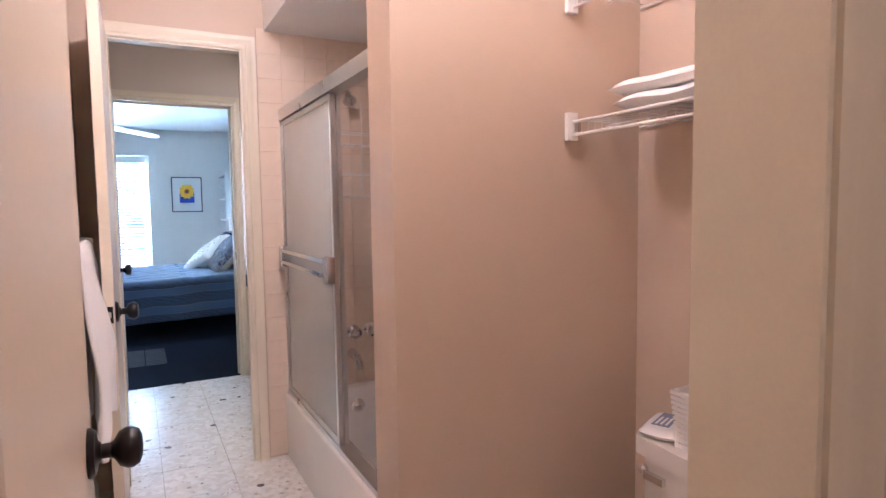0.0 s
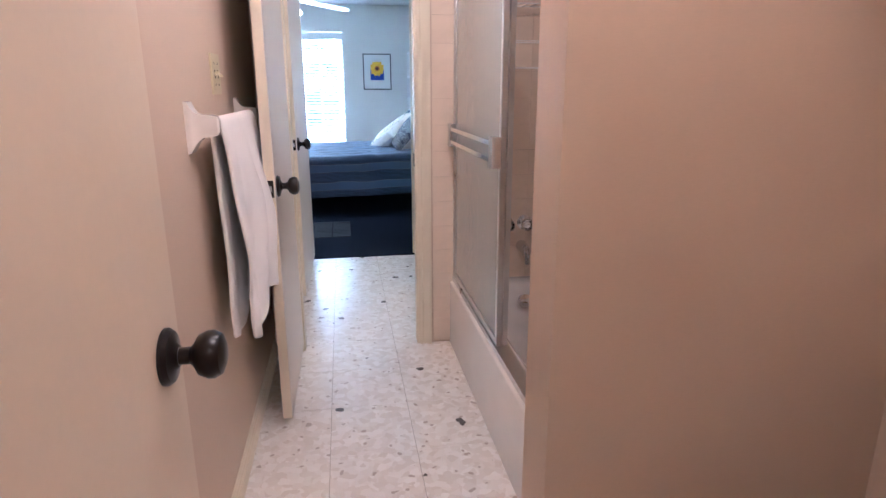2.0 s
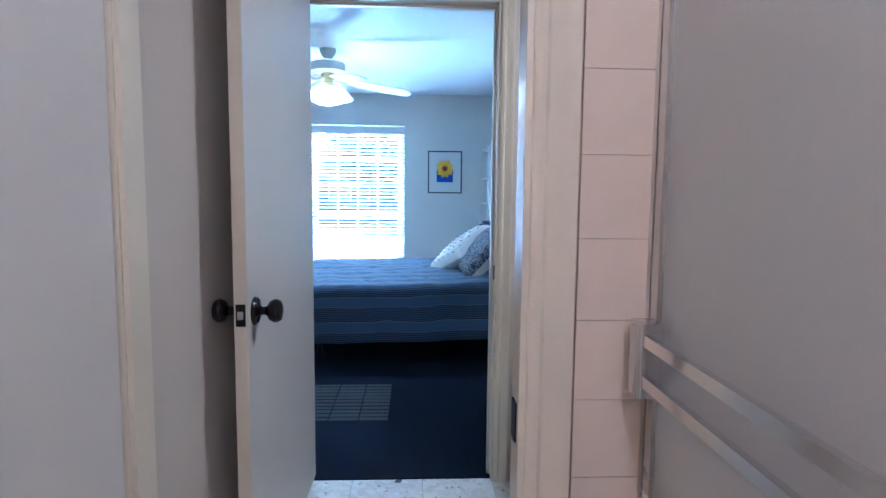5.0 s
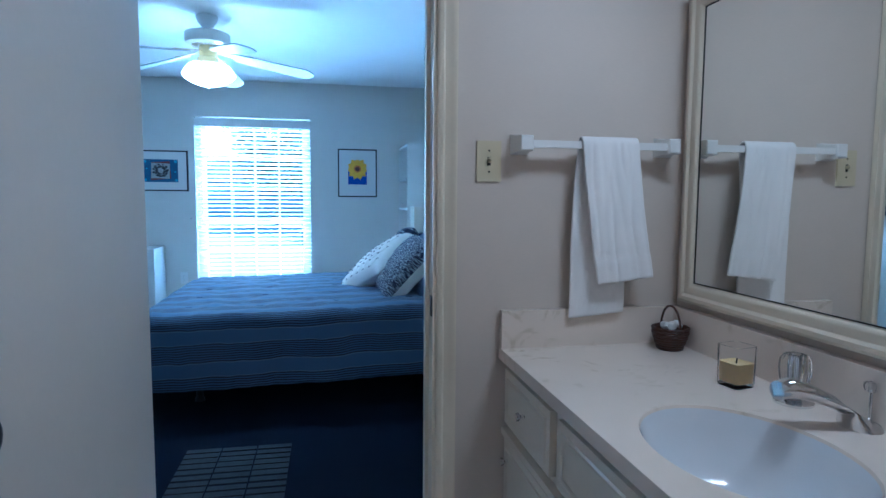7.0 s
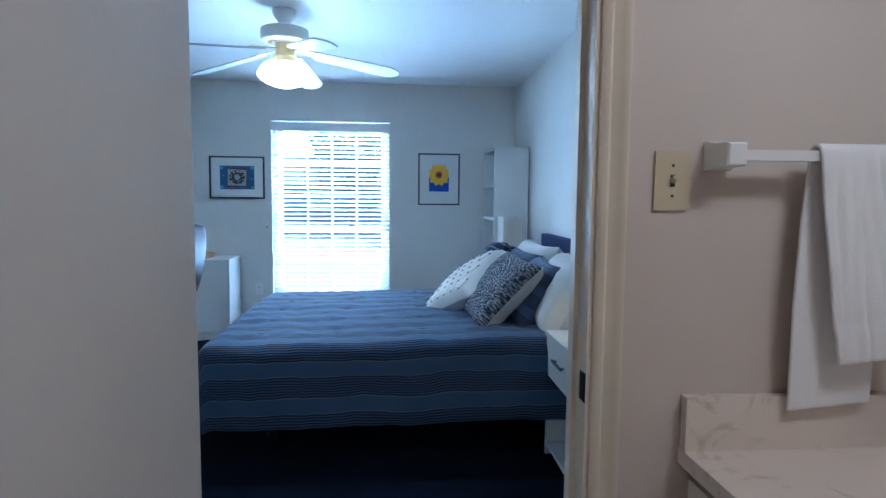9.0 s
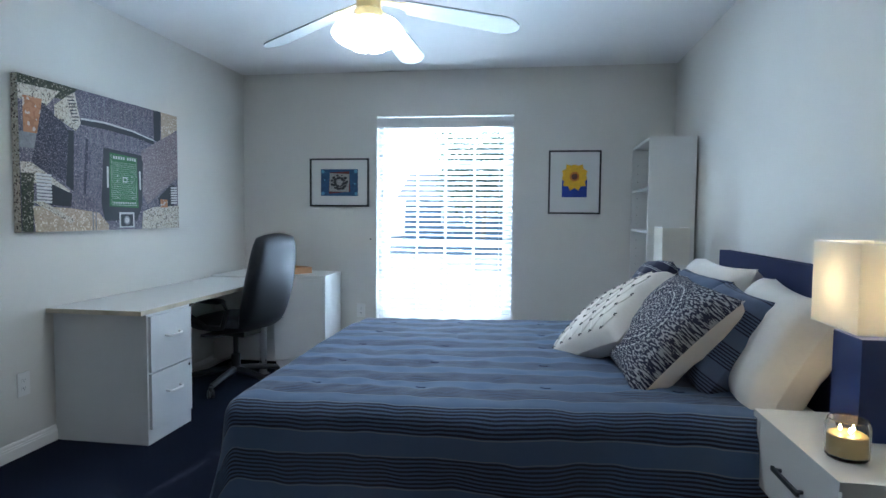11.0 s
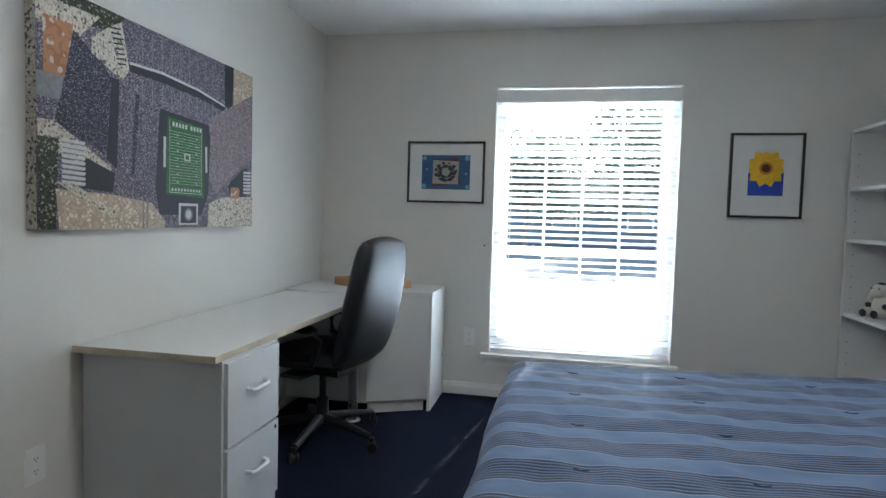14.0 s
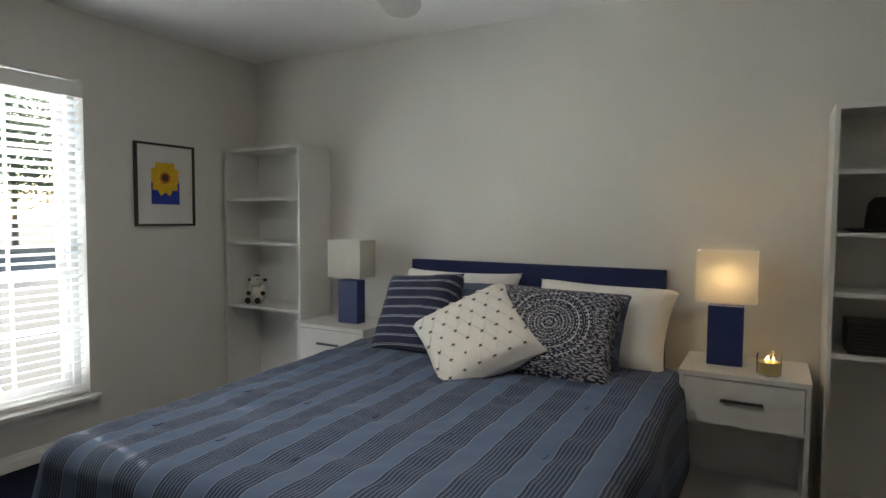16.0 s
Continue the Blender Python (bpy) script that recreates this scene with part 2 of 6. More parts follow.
def carpet_mat(name):
    m, nt, b = shader(name)
    geo = nt.nodes.new("ShaderNodeNewGeometry").outputs["Position"]
    fine, broad = node(nt, "TexNoise", Scale=420.0, Detail=2.0), node(nt, "TexNoise", Scale=3.0, Detail=5.0)
    for n in (fine, broad):
        nt.links.new(geo, n.inputs["Vector"])
    f = math_node(nt, "ADD", math_node(nt, "MULTIPLY", fine.outputs[0], 0.6), math_node(nt, "MULTIPLY", broad.outputs[0], 0.4))
    nt.links.new(mixed(nt, f, (0.0016, 0.003, 0.009), (0.006, 0.009, 0.023)), b.inputs["Base Color"])
    b.inputs["Roughness"].default_value = 0.95
    b.inputs["Specular IOR Level"].default_value = 0.1
    relief(nt, b, fine.outputs[0], 0.8, 0.004)
    return m


def marble_mat(name):
    m, nt, b = shader(name)
    co = coords(nt)
    warp = node(nt, "TexNoise", Scale=3.0, Detail=6.0, Distortion=1.5)
    nt.links.new(co, warp.inputs["Vector"])
    cloud = node(nt, "TexNoise", Scale=9.0, Detail=4.0, Distortion=2.5)
    nt.links.new(co, cloud.inputs["Vector"])
    rng = node(nt, "MapRange")
    rng.inputs[1].default_value, rng.inputs[2].default_value = 0.55, 0.68
    nt.links.new(cloud.outputs[0], rng.inputs[0])
    rng2 = node(nt, "MapRange")
    rng2.inputs[1].default_value, rng2.inputs[2].default_value = 0.5, 0.62
    nt.links.new(warp.outputs[0], rng2.inputs[0])
    f = math_node(nt, "MULTIPLY", rng.outputs[0], rng2.outputs[0])
    f = math_node(nt, "ADD", math_node(nt, "MULTIPLY", f, 0.8), math_node(nt, "MULTIPLY", warp.outputs[0], 0.35))
    nt.links.new(mixed(nt, f, (0.80, 0.71, 0.62), (0.60, 0.52, 0.41)), b.inputs["Base Color"])
    b.inputs["Roughness"].default_value = 0.14
    return m


def terry(name, col=(0.88, 0.86, 0.85)):
    m, nt, b = shader(name)
    co = coords(nt)
    loops = node(nt, "TexVoronoi", Scale=420.0)
    broad = node(nt, "TexNoise", Scale=9.0, Detail=3.0)
    for n in (loops, broad):
        nt.links.new(co, n.inputs["Vector"])
    nt.links.new(mixed(nt, broad.outputs[0], tuple(c * 0.92 for c in col), col), b.inputs["Base Color"])
    b.inputs["Roughness"].default_value = 0.95
    b.inputs["Sheen Weight"].default_value = 0.3
    relief(nt, b, loops.outputs["Distance"], 0.4, 0.0025)
    return m


def striped(name, period, rules, base, bump=0.25, share=0.24):
    """Cloth with lines along u: rules are (start, end, colour, lines) within one period of v; lines 0 is a solid band."""
    m, nt, b = shader(name)
    uv = nt.nodes.new("ShaderNodeUVMap")
    uv.uv_map = "cloth"
    sep = nt.nodes.new("ShaderNodeSeparateXYZ")
    nt.links.new(uv.outputs[0], sep.inputs[0])
    wob = node(nt, "TexNoise", Scale=7.0, Detail=2.0)
    nt.links.new(uv.outputs[0], wob.inputs["Vector"])
    v = math_node(nt, "ADD", sep.outputs[1], math_node(nt, "MULTIPLY", math_node(nt, "SUBTRACT", wob.outputs[0], 0.5), 0.006))
    f = math_node(nt, "FRACT", math_node(nt, "DIVIDE", v, period))
    col = base
    for lo, hi, c, lines in rules:
        inside = math_node(nt, "MULTIPLY", math_node(nt, "GREATER_THAN", f, lo), math_node(nt, "LESS_THAN", f, hi))
        if lines:
            q = math_node(nt, "FRACT", math_node(nt, "MULTIPLY", math_node(nt, "SUBTRACT", f, lo), lines / (hi - lo)))
            inside = math_node(nt, "MULTIPLY", inside, math_node(nt, "LESS_THAN", math_node(nt, "ABSOLUTE", math_node(nt, "SUBTRACT", q, 0.5)), share))
        col = mixed(nt, inside, col, c)
    weave = node(nt, "TexNoise", Scale=700.0, Detail=1.0)
    nt.links.new(uv.outputs[0], weave.inputs["Vector"])
    shade = mixed(nt, math_node(nt, "MULTIPLY", weave.outputs[0], 0.5), col, (0.02, 0.025, 0.05))
    nt.links.new(shade, b.inputs["Base Color"])
    b.inputs["Roughness"].default_value = 0.85
    b.inputs["Sheen Weight"].default_value = 0.1
    fold = node(nt, "TexNoise", Scale=34.0, Detail=3.0)
    nt.links.new(uv.outputs[0], fold.inputs["Vector"])
    relief(nt, b, math_node(nt, "ADD", math_node(nt, "MULTIPLY", weave.outputs[0], 0.08), fold.outputs[0]), bump, 0.006)
    return m


def medallion(name):
    """Cloth printed with rings of ornament round the middle, white on navy."""
    m, nt, b = shader(name)
    uv = nt.nodes.new("ShaderNodeUVMap")
    uv.uv_map = "cloth"
    sep = nt.nodes.new("ShaderNodeSeparateXYZ")
    nt.links.new(uv.outputs[0], sep.inputs[0])
    x, y = sep.outputs[0], sep.outputs[1]
    r = math_node(nt, "SQRT", math_node(nt, "ADD", math_node(nt, "MULTIPLY", x, x), math_node(nt, "MULTIPLY", y, y)))
    a = math_node(nt, "ARCTAN2", y, x)
    white = 0.0
    for lo, hi, count, phase in ((0.0, 0.018, 6, 0.0), (0.022, 0.040, 18, 0.4), (0.043, 0.053, 40, 0.0), (0.056, 0.072, 30, 0.2), (0.075, 0.083, 60, 0.0), (0.086, 0.102, 44, 0.3), (0.105, 0.112, 84, 0.0), (0.118, 0.148, 36, 0.2), (0.152, 0.158, 110, 0.0), (0.163, 0.190, 52, 0.5), (0.194, 0.199, 140, 0.0)):
        mid, half = (lo + hi) / 2, (hi - lo) / 2
        dr = math_node(nt, "DIVIDE", math_node(nt, "ABSOLUTE", math_node(nt, "SUBTRACT", r, mid)), half)
        wave = math_node(nt, "ABSOLUTE", math_node(nt, "SINE", math_node(nt, "ADD", math_node(nt, "MULTIPLY", a, count / 2), phase)))
        on = math_node(nt, "GREATER_THAN", math_node(nt, "SUBTRACT", wave, dr), 0.0)
        hole = math_node(nt, "GREATER_THAN", math_node(nt, "ADD", math_node(nt, "ABSOLUTE", math_node(nt, "SUBTRACT", dr, 0.45)), math_node(nt, "MULTIPLY", wave, 0.1)), 0.22)
        white = math_node(nt, "MAXIMUM", white, math_node(nt, "MULTIPLY", on, hole))
    mp = node(nt, "Mapping")
    mp.inputs["Scale"].default_value = (48, 150, 1)
    nt.links.new(uv.outputs[0], mp.inputs["Vector"])
    weave = node(nt, "TexNoise", Scale=1.0, Detail=2.0)
    nt.links.new(mp.outputs[0], weave.inputs["Vector"])
    outer = math_node(nt, "MULTIPLY", math_node(nt, "GREATER_THAN", r, 0.202), math_node(nt, "GREATER_THAN", weave.outputs[0], 0.52))
    white = math_node(nt, "MAXIMUM", math_node(nt, "MULTIPLY", white, math_node(nt, "GREATER_THAN", weave.outputs[0], 0.44)), math_node(nt, "MULTIPLY", outer, 0.62))
    nt.links.new(mixed(nt, white, (0.016, 0.019, 0.045), (0.55, 0.55, 0.56)), b.inputs["Base Color"])
    b.inputs["Roughness"].default_value = 0.9
    relief(nt, b, weave.outputs[0], 0.3, 0.002)
    return m


def crowd_mat(name, lo, mid, hi, scale=900.0):
    m, nt, b = shader(name)
    co = coords(nt)
    n = node(nt, "TexVoronoi", Scale=scale / 3)
    nt.links.new(co, n.inputs["Vector"])
    s = nt.nodes.new("ShaderNodeSeparateColor")
    nt.links.new(n.outputs["Color"], s.inputs[0])
    c = mixed(nt, math_node(nt, "GREATER_THAN", s.outputs[0], 0.45), lo, mid)
    c = mixed(nt, math_node(nt, "GREATER_THAN", s.outputs[1], 0.86), c, hi)
    nt.links.new(c, b.inputs["Base Color"])
    b.inputs["Roughness"].default_value = 0.7
    return m


BATH_WALL = linen_paint("bath_wall_paper", (0.60, 0.48, 0.37))
VANITY_WALL = linen_paint("vanity_wall_paper", (0.62, 0.55, 0.475))
ROOM_WALL = plain("room_wall_paint", (0.70, 0.68, 0.63), 0.6, var=0.03, scale=2.0, bump=0.12, bscale=120)
CEIL = plain("ceiling_paint", (0.84, 0.83, 0.81), 0.7, var=0.03, scale=2.0, bump=0.3, bscale=90)
TRIM = plain("trim_paint", (0.72, 0.65, 0.51), 0.36, var=0.05, scale=5, bump=0.05)
WHITE_TRIM = plain("white_trim_paint", (0.78, 0.76, 0.72), 0.35, var=0.04, bump=0.05)
DOOR = plain("door_paint", (0.66, 0.62, 0.57), 0.36, var=0.025, scale=3, bump=0.1, bscale=60)
DOOR_CREAM = plain("cream_door_paint", (0.66, 0.56, 0.43), 0.36, var=0.03, scale=3, bump=0.1, bscale=60)
DOOR_EDGE = plain("door_edge_paint", (0.74, 0.66, 0.52), 0.4)
TILE = chip_tile("chip_tile")
GROUT = plain("grout", (0.42, 0.38, 0.33), 0.9)
WALL_TILE = plain("glazed_tile", (0.74, 0.62, 0.50), 0.12, var=0.05, scale=10, bump=0.04, bscale=30)
CARPET = carpet_mat("navy_carpet")
ENAMEL = plain("white_enamel", (0.80, 0.77, 0.73), 0.12, var=0.02, bump=0.0)
CHROME = plain("chrome", (0.75, 0.75, 0.76), 0.14, 1.0, var=0.04, bump=0.02)
ALU = plain("brushed_aluminium", (0.62, 0.61, 0.60), 0.3, 1.0, var=0.08, bump=0.08)
BRONZE = plain("dark_bronze", (0.012, 0.010, 0.009), 0.28, 0.4, var=0.2, bump=0.05)
FROST = obscure("frosted_glass")
GLASS = clear("window_glass", (1, 1, 1), 0.0, 1.05)
JAR_GLASS = clear("jar_glass", (1, 1, 1), 0.02, 1.3)
ACRYLIC = clear("clear_acrylic", (0.97, 0.98, 1.0), 0.03, 1.49)
MIRROR = plain("mirror_silver", (0.88, 0.90, 0.89), 0.015, 1.0, var=0.0, bump=0.0, rvar=0.005)
MARBLE = marble_mat("cultured_marble")
BASIN = plain("basin_glaze", (0.70, 0.71, 0.74), 0.08, var=0.02, bump=0.0)
CREAM = plain("cream_cabinet_paint", (0.70, 0.64, 0.53), 0.35, var=0.06, scale=4, bump=0.06)
TERRY = terry("white_terry")
PLASTIC = plain("white_plastic", (0.78, 0.77, 0.75), 0.35, var=0.02, bump=0.0)
IVORY = plain("ivory_plastic", (0.60, 0.53, 0.35), 0.35, var=0.03, bump=0.0)
DARK = plain("dark_slot", (0.02, 0.02, 0.02), 0.6)
LAMINATE = plain("white_laminate", (0.72, 0.71, 0.68), 0.36, var=0.03, scale=3, bump=0.03)
GREY_METAL = plain("grey_painted_steel", (0.60, 0.61, 0.62), 0.35, var=0.03, scale=4, bump=0.05)
EDGE = plain("worn_board_edge", (0.50, 0.44, 0.33), 0.6, var=0.3, scale=12)
LEATHER = plain("black_leather", (0.008, 0.009, 0.012), 0.52, var=0.25, scale=6, bump=0.35, bscale=160)
BLACK = plain("black_plastic", (0.014, 0.014, 0.015), 0.4, var=0.15, bump=0.1)
BLACK_WOOD = plain("black_wood", (0.014, 0.013, 0.013), 0.3, var=0.2, bump=0.05)
NAVY = plain("navy_upholstery", (0.012, 0.020, 0.085), 0.85, var=0.15, scale=20, bump=0.4, bscale=500)
BLUE_LACQUER = plain("blue_lacquer", (0.011, 0.026, 0.125), 0.48, var=0.05, bump=0.02)
PILLOW_WHITE = plain("white_cotton", (0.76, 0.73, 0.68), 0.9, var=0.04, scale=12, bump=0.3, bscale=60)
SHADE = thin_cloth("lamp_shade_cloth", (0.80, 0.77, 0.70), 0.5)
SLAT = thin_cloth("blind_slat", (0.68, 0.71, 0.74), 0.22, 0.4)
MATBOARD = plain("mat_board", (0.72, 0.71, 0.68), 0.8, var=0.02, bump=0.05)
COMFORTER = striped("striped_comforter", 0.18, ((0.41, 0.99, (0.005, 0.007, 0.024), 8), (0.395, 0.415, (0.24, 0.27, 0.32), 0), (0.985, 1.0, (0.24, 0.27, 0.32), 0)), (0.090, 0.140, 0.245), share=0.27)
SHAM = striped("striped_sham", 0.13, ((0.4, 1.0, (0.008, 0.011, 0.045), 7),), (0.125, 0.165, 0.265))
NAVY_STRIPE = striped("navy_white_stripe", 0.052, ((0.0, 0.055, (0.62, 0.63, 0.66), 0), (0.055, 0.16, (0.05, 0.055, 0.10), 0), (0.16, 0.2, (0.62, 0.63, 0.66), 0)), (0.010, 0.013, 0.05))
MEDALLION = medallion("medallion_cloth")
OAK = plain("honey_wood", (0.36, 0.17, 0.06), 0.4, var=0.25, scale=14, bump=0.1)
WAX = plain("cream_wax", (0.72, 0.56, 0.26), 0.4, var=0.08, bump=0.02)
WICKER = plain("brown_wicker", (0.055, 0.022, 0.014), 0.5, var=0.4, scale=40, bump=0.2)
BULB_GLASS = thin_cloth("lit_glass_shade", (0.95, 0.93, 0.88), 0.75, 0.3, 3.0)
FAN_WHITE = plain("fan_enamel", (0.74, 0.73, 0.70), 0.3, var=0.03, bump=0.0)
FAN_BLADE = plain("pale_grey_blade", (0.46, 0.46, 0.45), 0.45, var=0.04, bump=0.03)
FAN_BRASS = plain("cream_brass", (0.62, 0.52, 0.30), 0.3, 0.5, var=0.05, bump=0.0)
# ---- the large structure ----
H = 2.40          # ceiling
BACK, LEFT, RIGHT = 9.745, -1.97, 1.60   # bedroom walls
DW0, DW1 = 5.03, 5.15                    # wall between vanity and bedroom


def wall(name, material, x0, y0, x1, y1, holes=(), z1=H, label="", z0=0.0):
    """A wall box; holes are (start, end, bottom, top) along its longer side."""
    bm = bmesh.new()
    along_x = (x1 - x0) > (y1 - y0)
    a0, a1 = (x0, x1) if along_x else (y0, y1)

    def piece(p, q, lo, hi):
        if q - p > 1e-4 and hi - lo > 1e-4:
            box(p, y0, lo, q, y1, hi, bm) if along_x else box(x0, p, lo, x1, q, hi, bm)
    at = a0
    for s, e, lo, hi in sorted(holes):
        piece(at, s, z0, z1)
        piece(s, e, z0, lo)
        piece(s, e, hi, z1)
        at = e
    piece(at, a1, z0, z1)
    return structure(name, bm, material, label)


wall("wall_bath_west", BATH_WALL, -0.18, -0.9, -0.06, 3.42, label="pinkish beige papered bathroom wall")
wall("wall_vanity_west", VANITY_WALL, -0.18, 3.42, -0.06, DW0, label="mauve papered vanity wall")
wall("wall_entry", BATH_WALL, -0.06, 0.69, 1.44, 0.81, [(0.012, 0.672, 0.0, 2.04)], label="pinkish beige wall with the entry doorway")
wall("wall_hall_south", BATH_WALL, -0.18, -1.0, 1.62, -0.9, label="plain wall behind the entry")
wall("wall_bath_east", BATH_WALL, 1.44, -0.9, 1.60, 1.792, label="pinkish beige wall behind the toilet")
wall("wall_tub_east", WALL_TILE, 1.60, 1.792, 1.72, 3.41, label="tiled wall beside the bathtub")
wall("wall_wing", BATH_WALL, 0.677, 1.649, 1.44, 1.792, label="short papered wall between toilet and tub")
wall("wall_bath_north", BATH_WALL, -0.06, 3.41, 1.72, 3.462, [(0.065, 0.65, 0.0, 2.04)], label="papered wall with the inner doorway")
wall("wall_vanity_east", VANITY_WALL, 1.60, 3.462, 1.74, DW0, label="mauve papered wall behind the mirror")
wall("wall_vanity_north", VANITY_WALL, -0.18, DW0, 1.74, DW0 + 0.06, [(-0.012, 0.835, 0.0, 2.04)], label="mauve papered wall with the bedroom doorway")
wall("wall_room_south", ROOM_WALL, LEFT - 0.12, DW0 + 0.06, 1.74, DW1, [(-0.012, 0.835, 0.0, 2.04)], label="off-white bedroom wall with a doorway")
wall("wall_room_west", ROOM_WALL, LEFT - 0.12, DW1, LEFT, BACK, [(5.66, 6.44, 0.0, 2.04)], label="off-white bedroom wall")
wall("wall_room_east", ROOM_WALL, RIGHT, DW1, RIGHT + 0.12, BACK, label="off-white bedroom wall behind the headboard")
wall("wall_room_north", ROOM_WALL, LEFT - 0.12, BACK, RIGHT + 0.12, BACK + 0.16, [(-0.785, 0.355, 0.295, 2.03)], label="off-white bedroom wall with the window")
structure("ceiling_bath", box(-0.18, -1.0, H, 1.85, DW0 + 0.06, H + 0.1), BATH_WALL, "beige bathroom ceiling")
structure("ceiling_room", box(LEFT - 0.12, DW0 + 0.06, H, RIGHT + 0.15, BACK + 0.16, H + 0.1), CEIL, "white textured bedroom ceiling")
structure("soffit_tub", box(0.75, 1.792, 2.13, 1.60, 3.41, H), CEIL, "lowered white ceiling over the tub")
structure("floor_bath", box(-0.18, -1.0, -0.06, 1.74, 5.05, -0.006), GROUT, "vinyl tile floor with marble chips")

# carpet
structure("floor_carpet", box(LEFT - 0.12, 5.05, -0.06, RIGHT + 0.12, BACK + 0.1, 0.004), CARPET, "dark navy cut-pile carpet")


def casing(name, axis, at, out, a0, a1, top, width=0.062, material=None, legs=(1, 1)):
    """Moulded trim round an opening: axis is the direction the wall runs, at its face, out +1 or -1 the side it stands on."""
    material = material or TRIM
    prof = ((0.0, 0.006), (0.008, 0.012), (0.016, 0.013), (0.022, 0.009), (0.040, 0.013), (0.050, 0.019), (width, 0.019), (width, 0.0))
    bm = bmesh.new()

    def strip(path):
        rings = []
        for (a, z), (na, nz) in path:
            ring = []
            for w, d in ((0.0, 0.0),) + prof:
                p, q, h = a + na * w, at + out * d, z + nz * w
                ring.append(bm.verts.new((p, q, h) if axis == "x" else (q, p, h)))
            rings.append(ring)
        n = len(rings[0])
        for r0, r1 in zip(rings, rings[1:]):
            for i in range(n):
                bm.faces.new((r0[i], r0[(i + 1) % n], r1[(i + 1) % n], r1[i]))
        bm.faces.new(rings[0][::-1])
        bm.faces.new(rings[-1])
    path = [((a0, 0.0), (-1, 0)), ((a0, top), (-1, 1)), ((a1, top), (1, 1)), ((a1, 0.0), (1, 0))]
    if not legs[0]:
        path = path[2:]
    if not legs[1]:
        path = path[:2]
    strip(path)
    return structure(name, bm, material, "moulded cream door trim")


def jamb(name, a0, a1, y0, y1, top, t=0.018, stop=None, material=None):
    """Lining of an opening in a wall that runs along x."""
    bm = box(a0, y0, 0, a0 + t, y1, top - t)
    box(a1 - t, y0, 0, a1, y1, top - t, bm)
    box(a0, y0, top - t, a1, y1, top, bm)
    if stop:
        for x0, x1 in ((a0 + t, a0 + t + 0.011), (a1 - t - 0.011, a1 - t)):
            box(x0, stop, 0, x1, stop + 0.03, top - t, bm)
        box(a0 + t + 0.011, stop, top - t - 0.011, a1 - t - 0.011, stop + 0.03, top - t, bm)
    return structure(name, bm, material or TRIM, "cream painted door jamb")


jamb("jamb_entry", 0.012, 0.672, 0.685, 0.815, 2.04)
casing("trim_entry_hall", "x", 0.685, -1, 0.022, 0.662, 2.03)
casing("trim_entry_bath", "x", 0.815, 1, 0.022, 0.662, 2.03)
jamb("jamb_bath", 0.065, 0.65, 3.405, 3.465, 2.04)
casing("trim_bath", "x", 3.405, -1, 0.075, 0.642, 2.03)
jamb("jamb_room", -0.012, 0.835, 5.025, 5.155, 2.04, stop=5.085)
casing("trim_vanity", "x", 5.025, -1, -0.002, 0.827, 2.03, width=0.056)
casing("trim_room", "x", 5.155, 1, -0.002, 0.827, 2.03)
casing("trim_closet", "y", LEFT, 1, 5.67, 6.43, 2.03, material=WHITE_TRIM)


def skirting(name, axis, at, out, spans, material, h=0.085):
    prof = ((0.0, 0.0), (0.014, 0.0), (0.014, h * 0.62), (0.011, h * 0.66), (0.011, h * 0.74), (0.007, h * 0.8), (0.007, h * 0.9), (0.003, h), (0.0, h))
    for a0, a1 in spans:
        bm = bmesh.new()
        ends = []
        for a in (a0, a1):
            ends.append([bm.verts.new((a, at + out * d, z) if axis == "x" else (at + out * d, a, z)) for d, z in prof])
        n = len(prof)
        for i in range(n):
            bm.faces.new((ends[0][i], ends[0][(i + 1) % n], ends[1][(i + 1) % n], ends[1][i]))
        bm.faces.new(ends[0][::-1])
        bm.faces.new(ends[1])
        structure(name, bm, material, "painted baseboard")


skirting("baseboard", "x", BACK, -1, [(LEFT, RIGHT)], WHITE_TRIM)
skirting("baseboard", "y", LEFT, 1, [(DW1, 5.6), (6.5, BACK - 0.02)], WHITE_TRIM)
skirting("baseboard", "y", RIGHT, -1, [(DW1, BACK - 0.02)], WHITE_TRIM)
skirting("baseboard", "x", DW1, 1, [(LEFT + 0.02, 0.02), (0.90, RIGHT - 0.02)], WHITE_TRIM)
skirting("baseboard", "y", -0.06, 1, [(0.88, 3.38), (3.5, DW0)], TRIM)


# ---- doors ----
def knob(parent, x, z, face, side, name="knob"):
    """A dark knob with its rose on a door face; side +1 or -1 along local x."""
    m = Matrix.Translation((face, x, z)) @ Matrix.Rotation(radians(90 * side), 4, "Y") @ Matrix.Scale(1.1, 4)
    rose = part("rose", lathe([(0, 0), (0.034, 0), (0.034, 0.004), (0.030, 0.009), (0.016, 0.012), (0.012, 0.016)], 28, m), BRONZE, parent)
    part(name, lathe([(0.010, 0.010), (0.0105, 0.028), (0.014, 0.032), (0.024, 0.038), (0.0285, 0.048), (0.0285, 0.055), (0.024, 0.063), (0.014, 0.067), (0, 0.068)], 28, m), BRONZE, parent)
    return rose


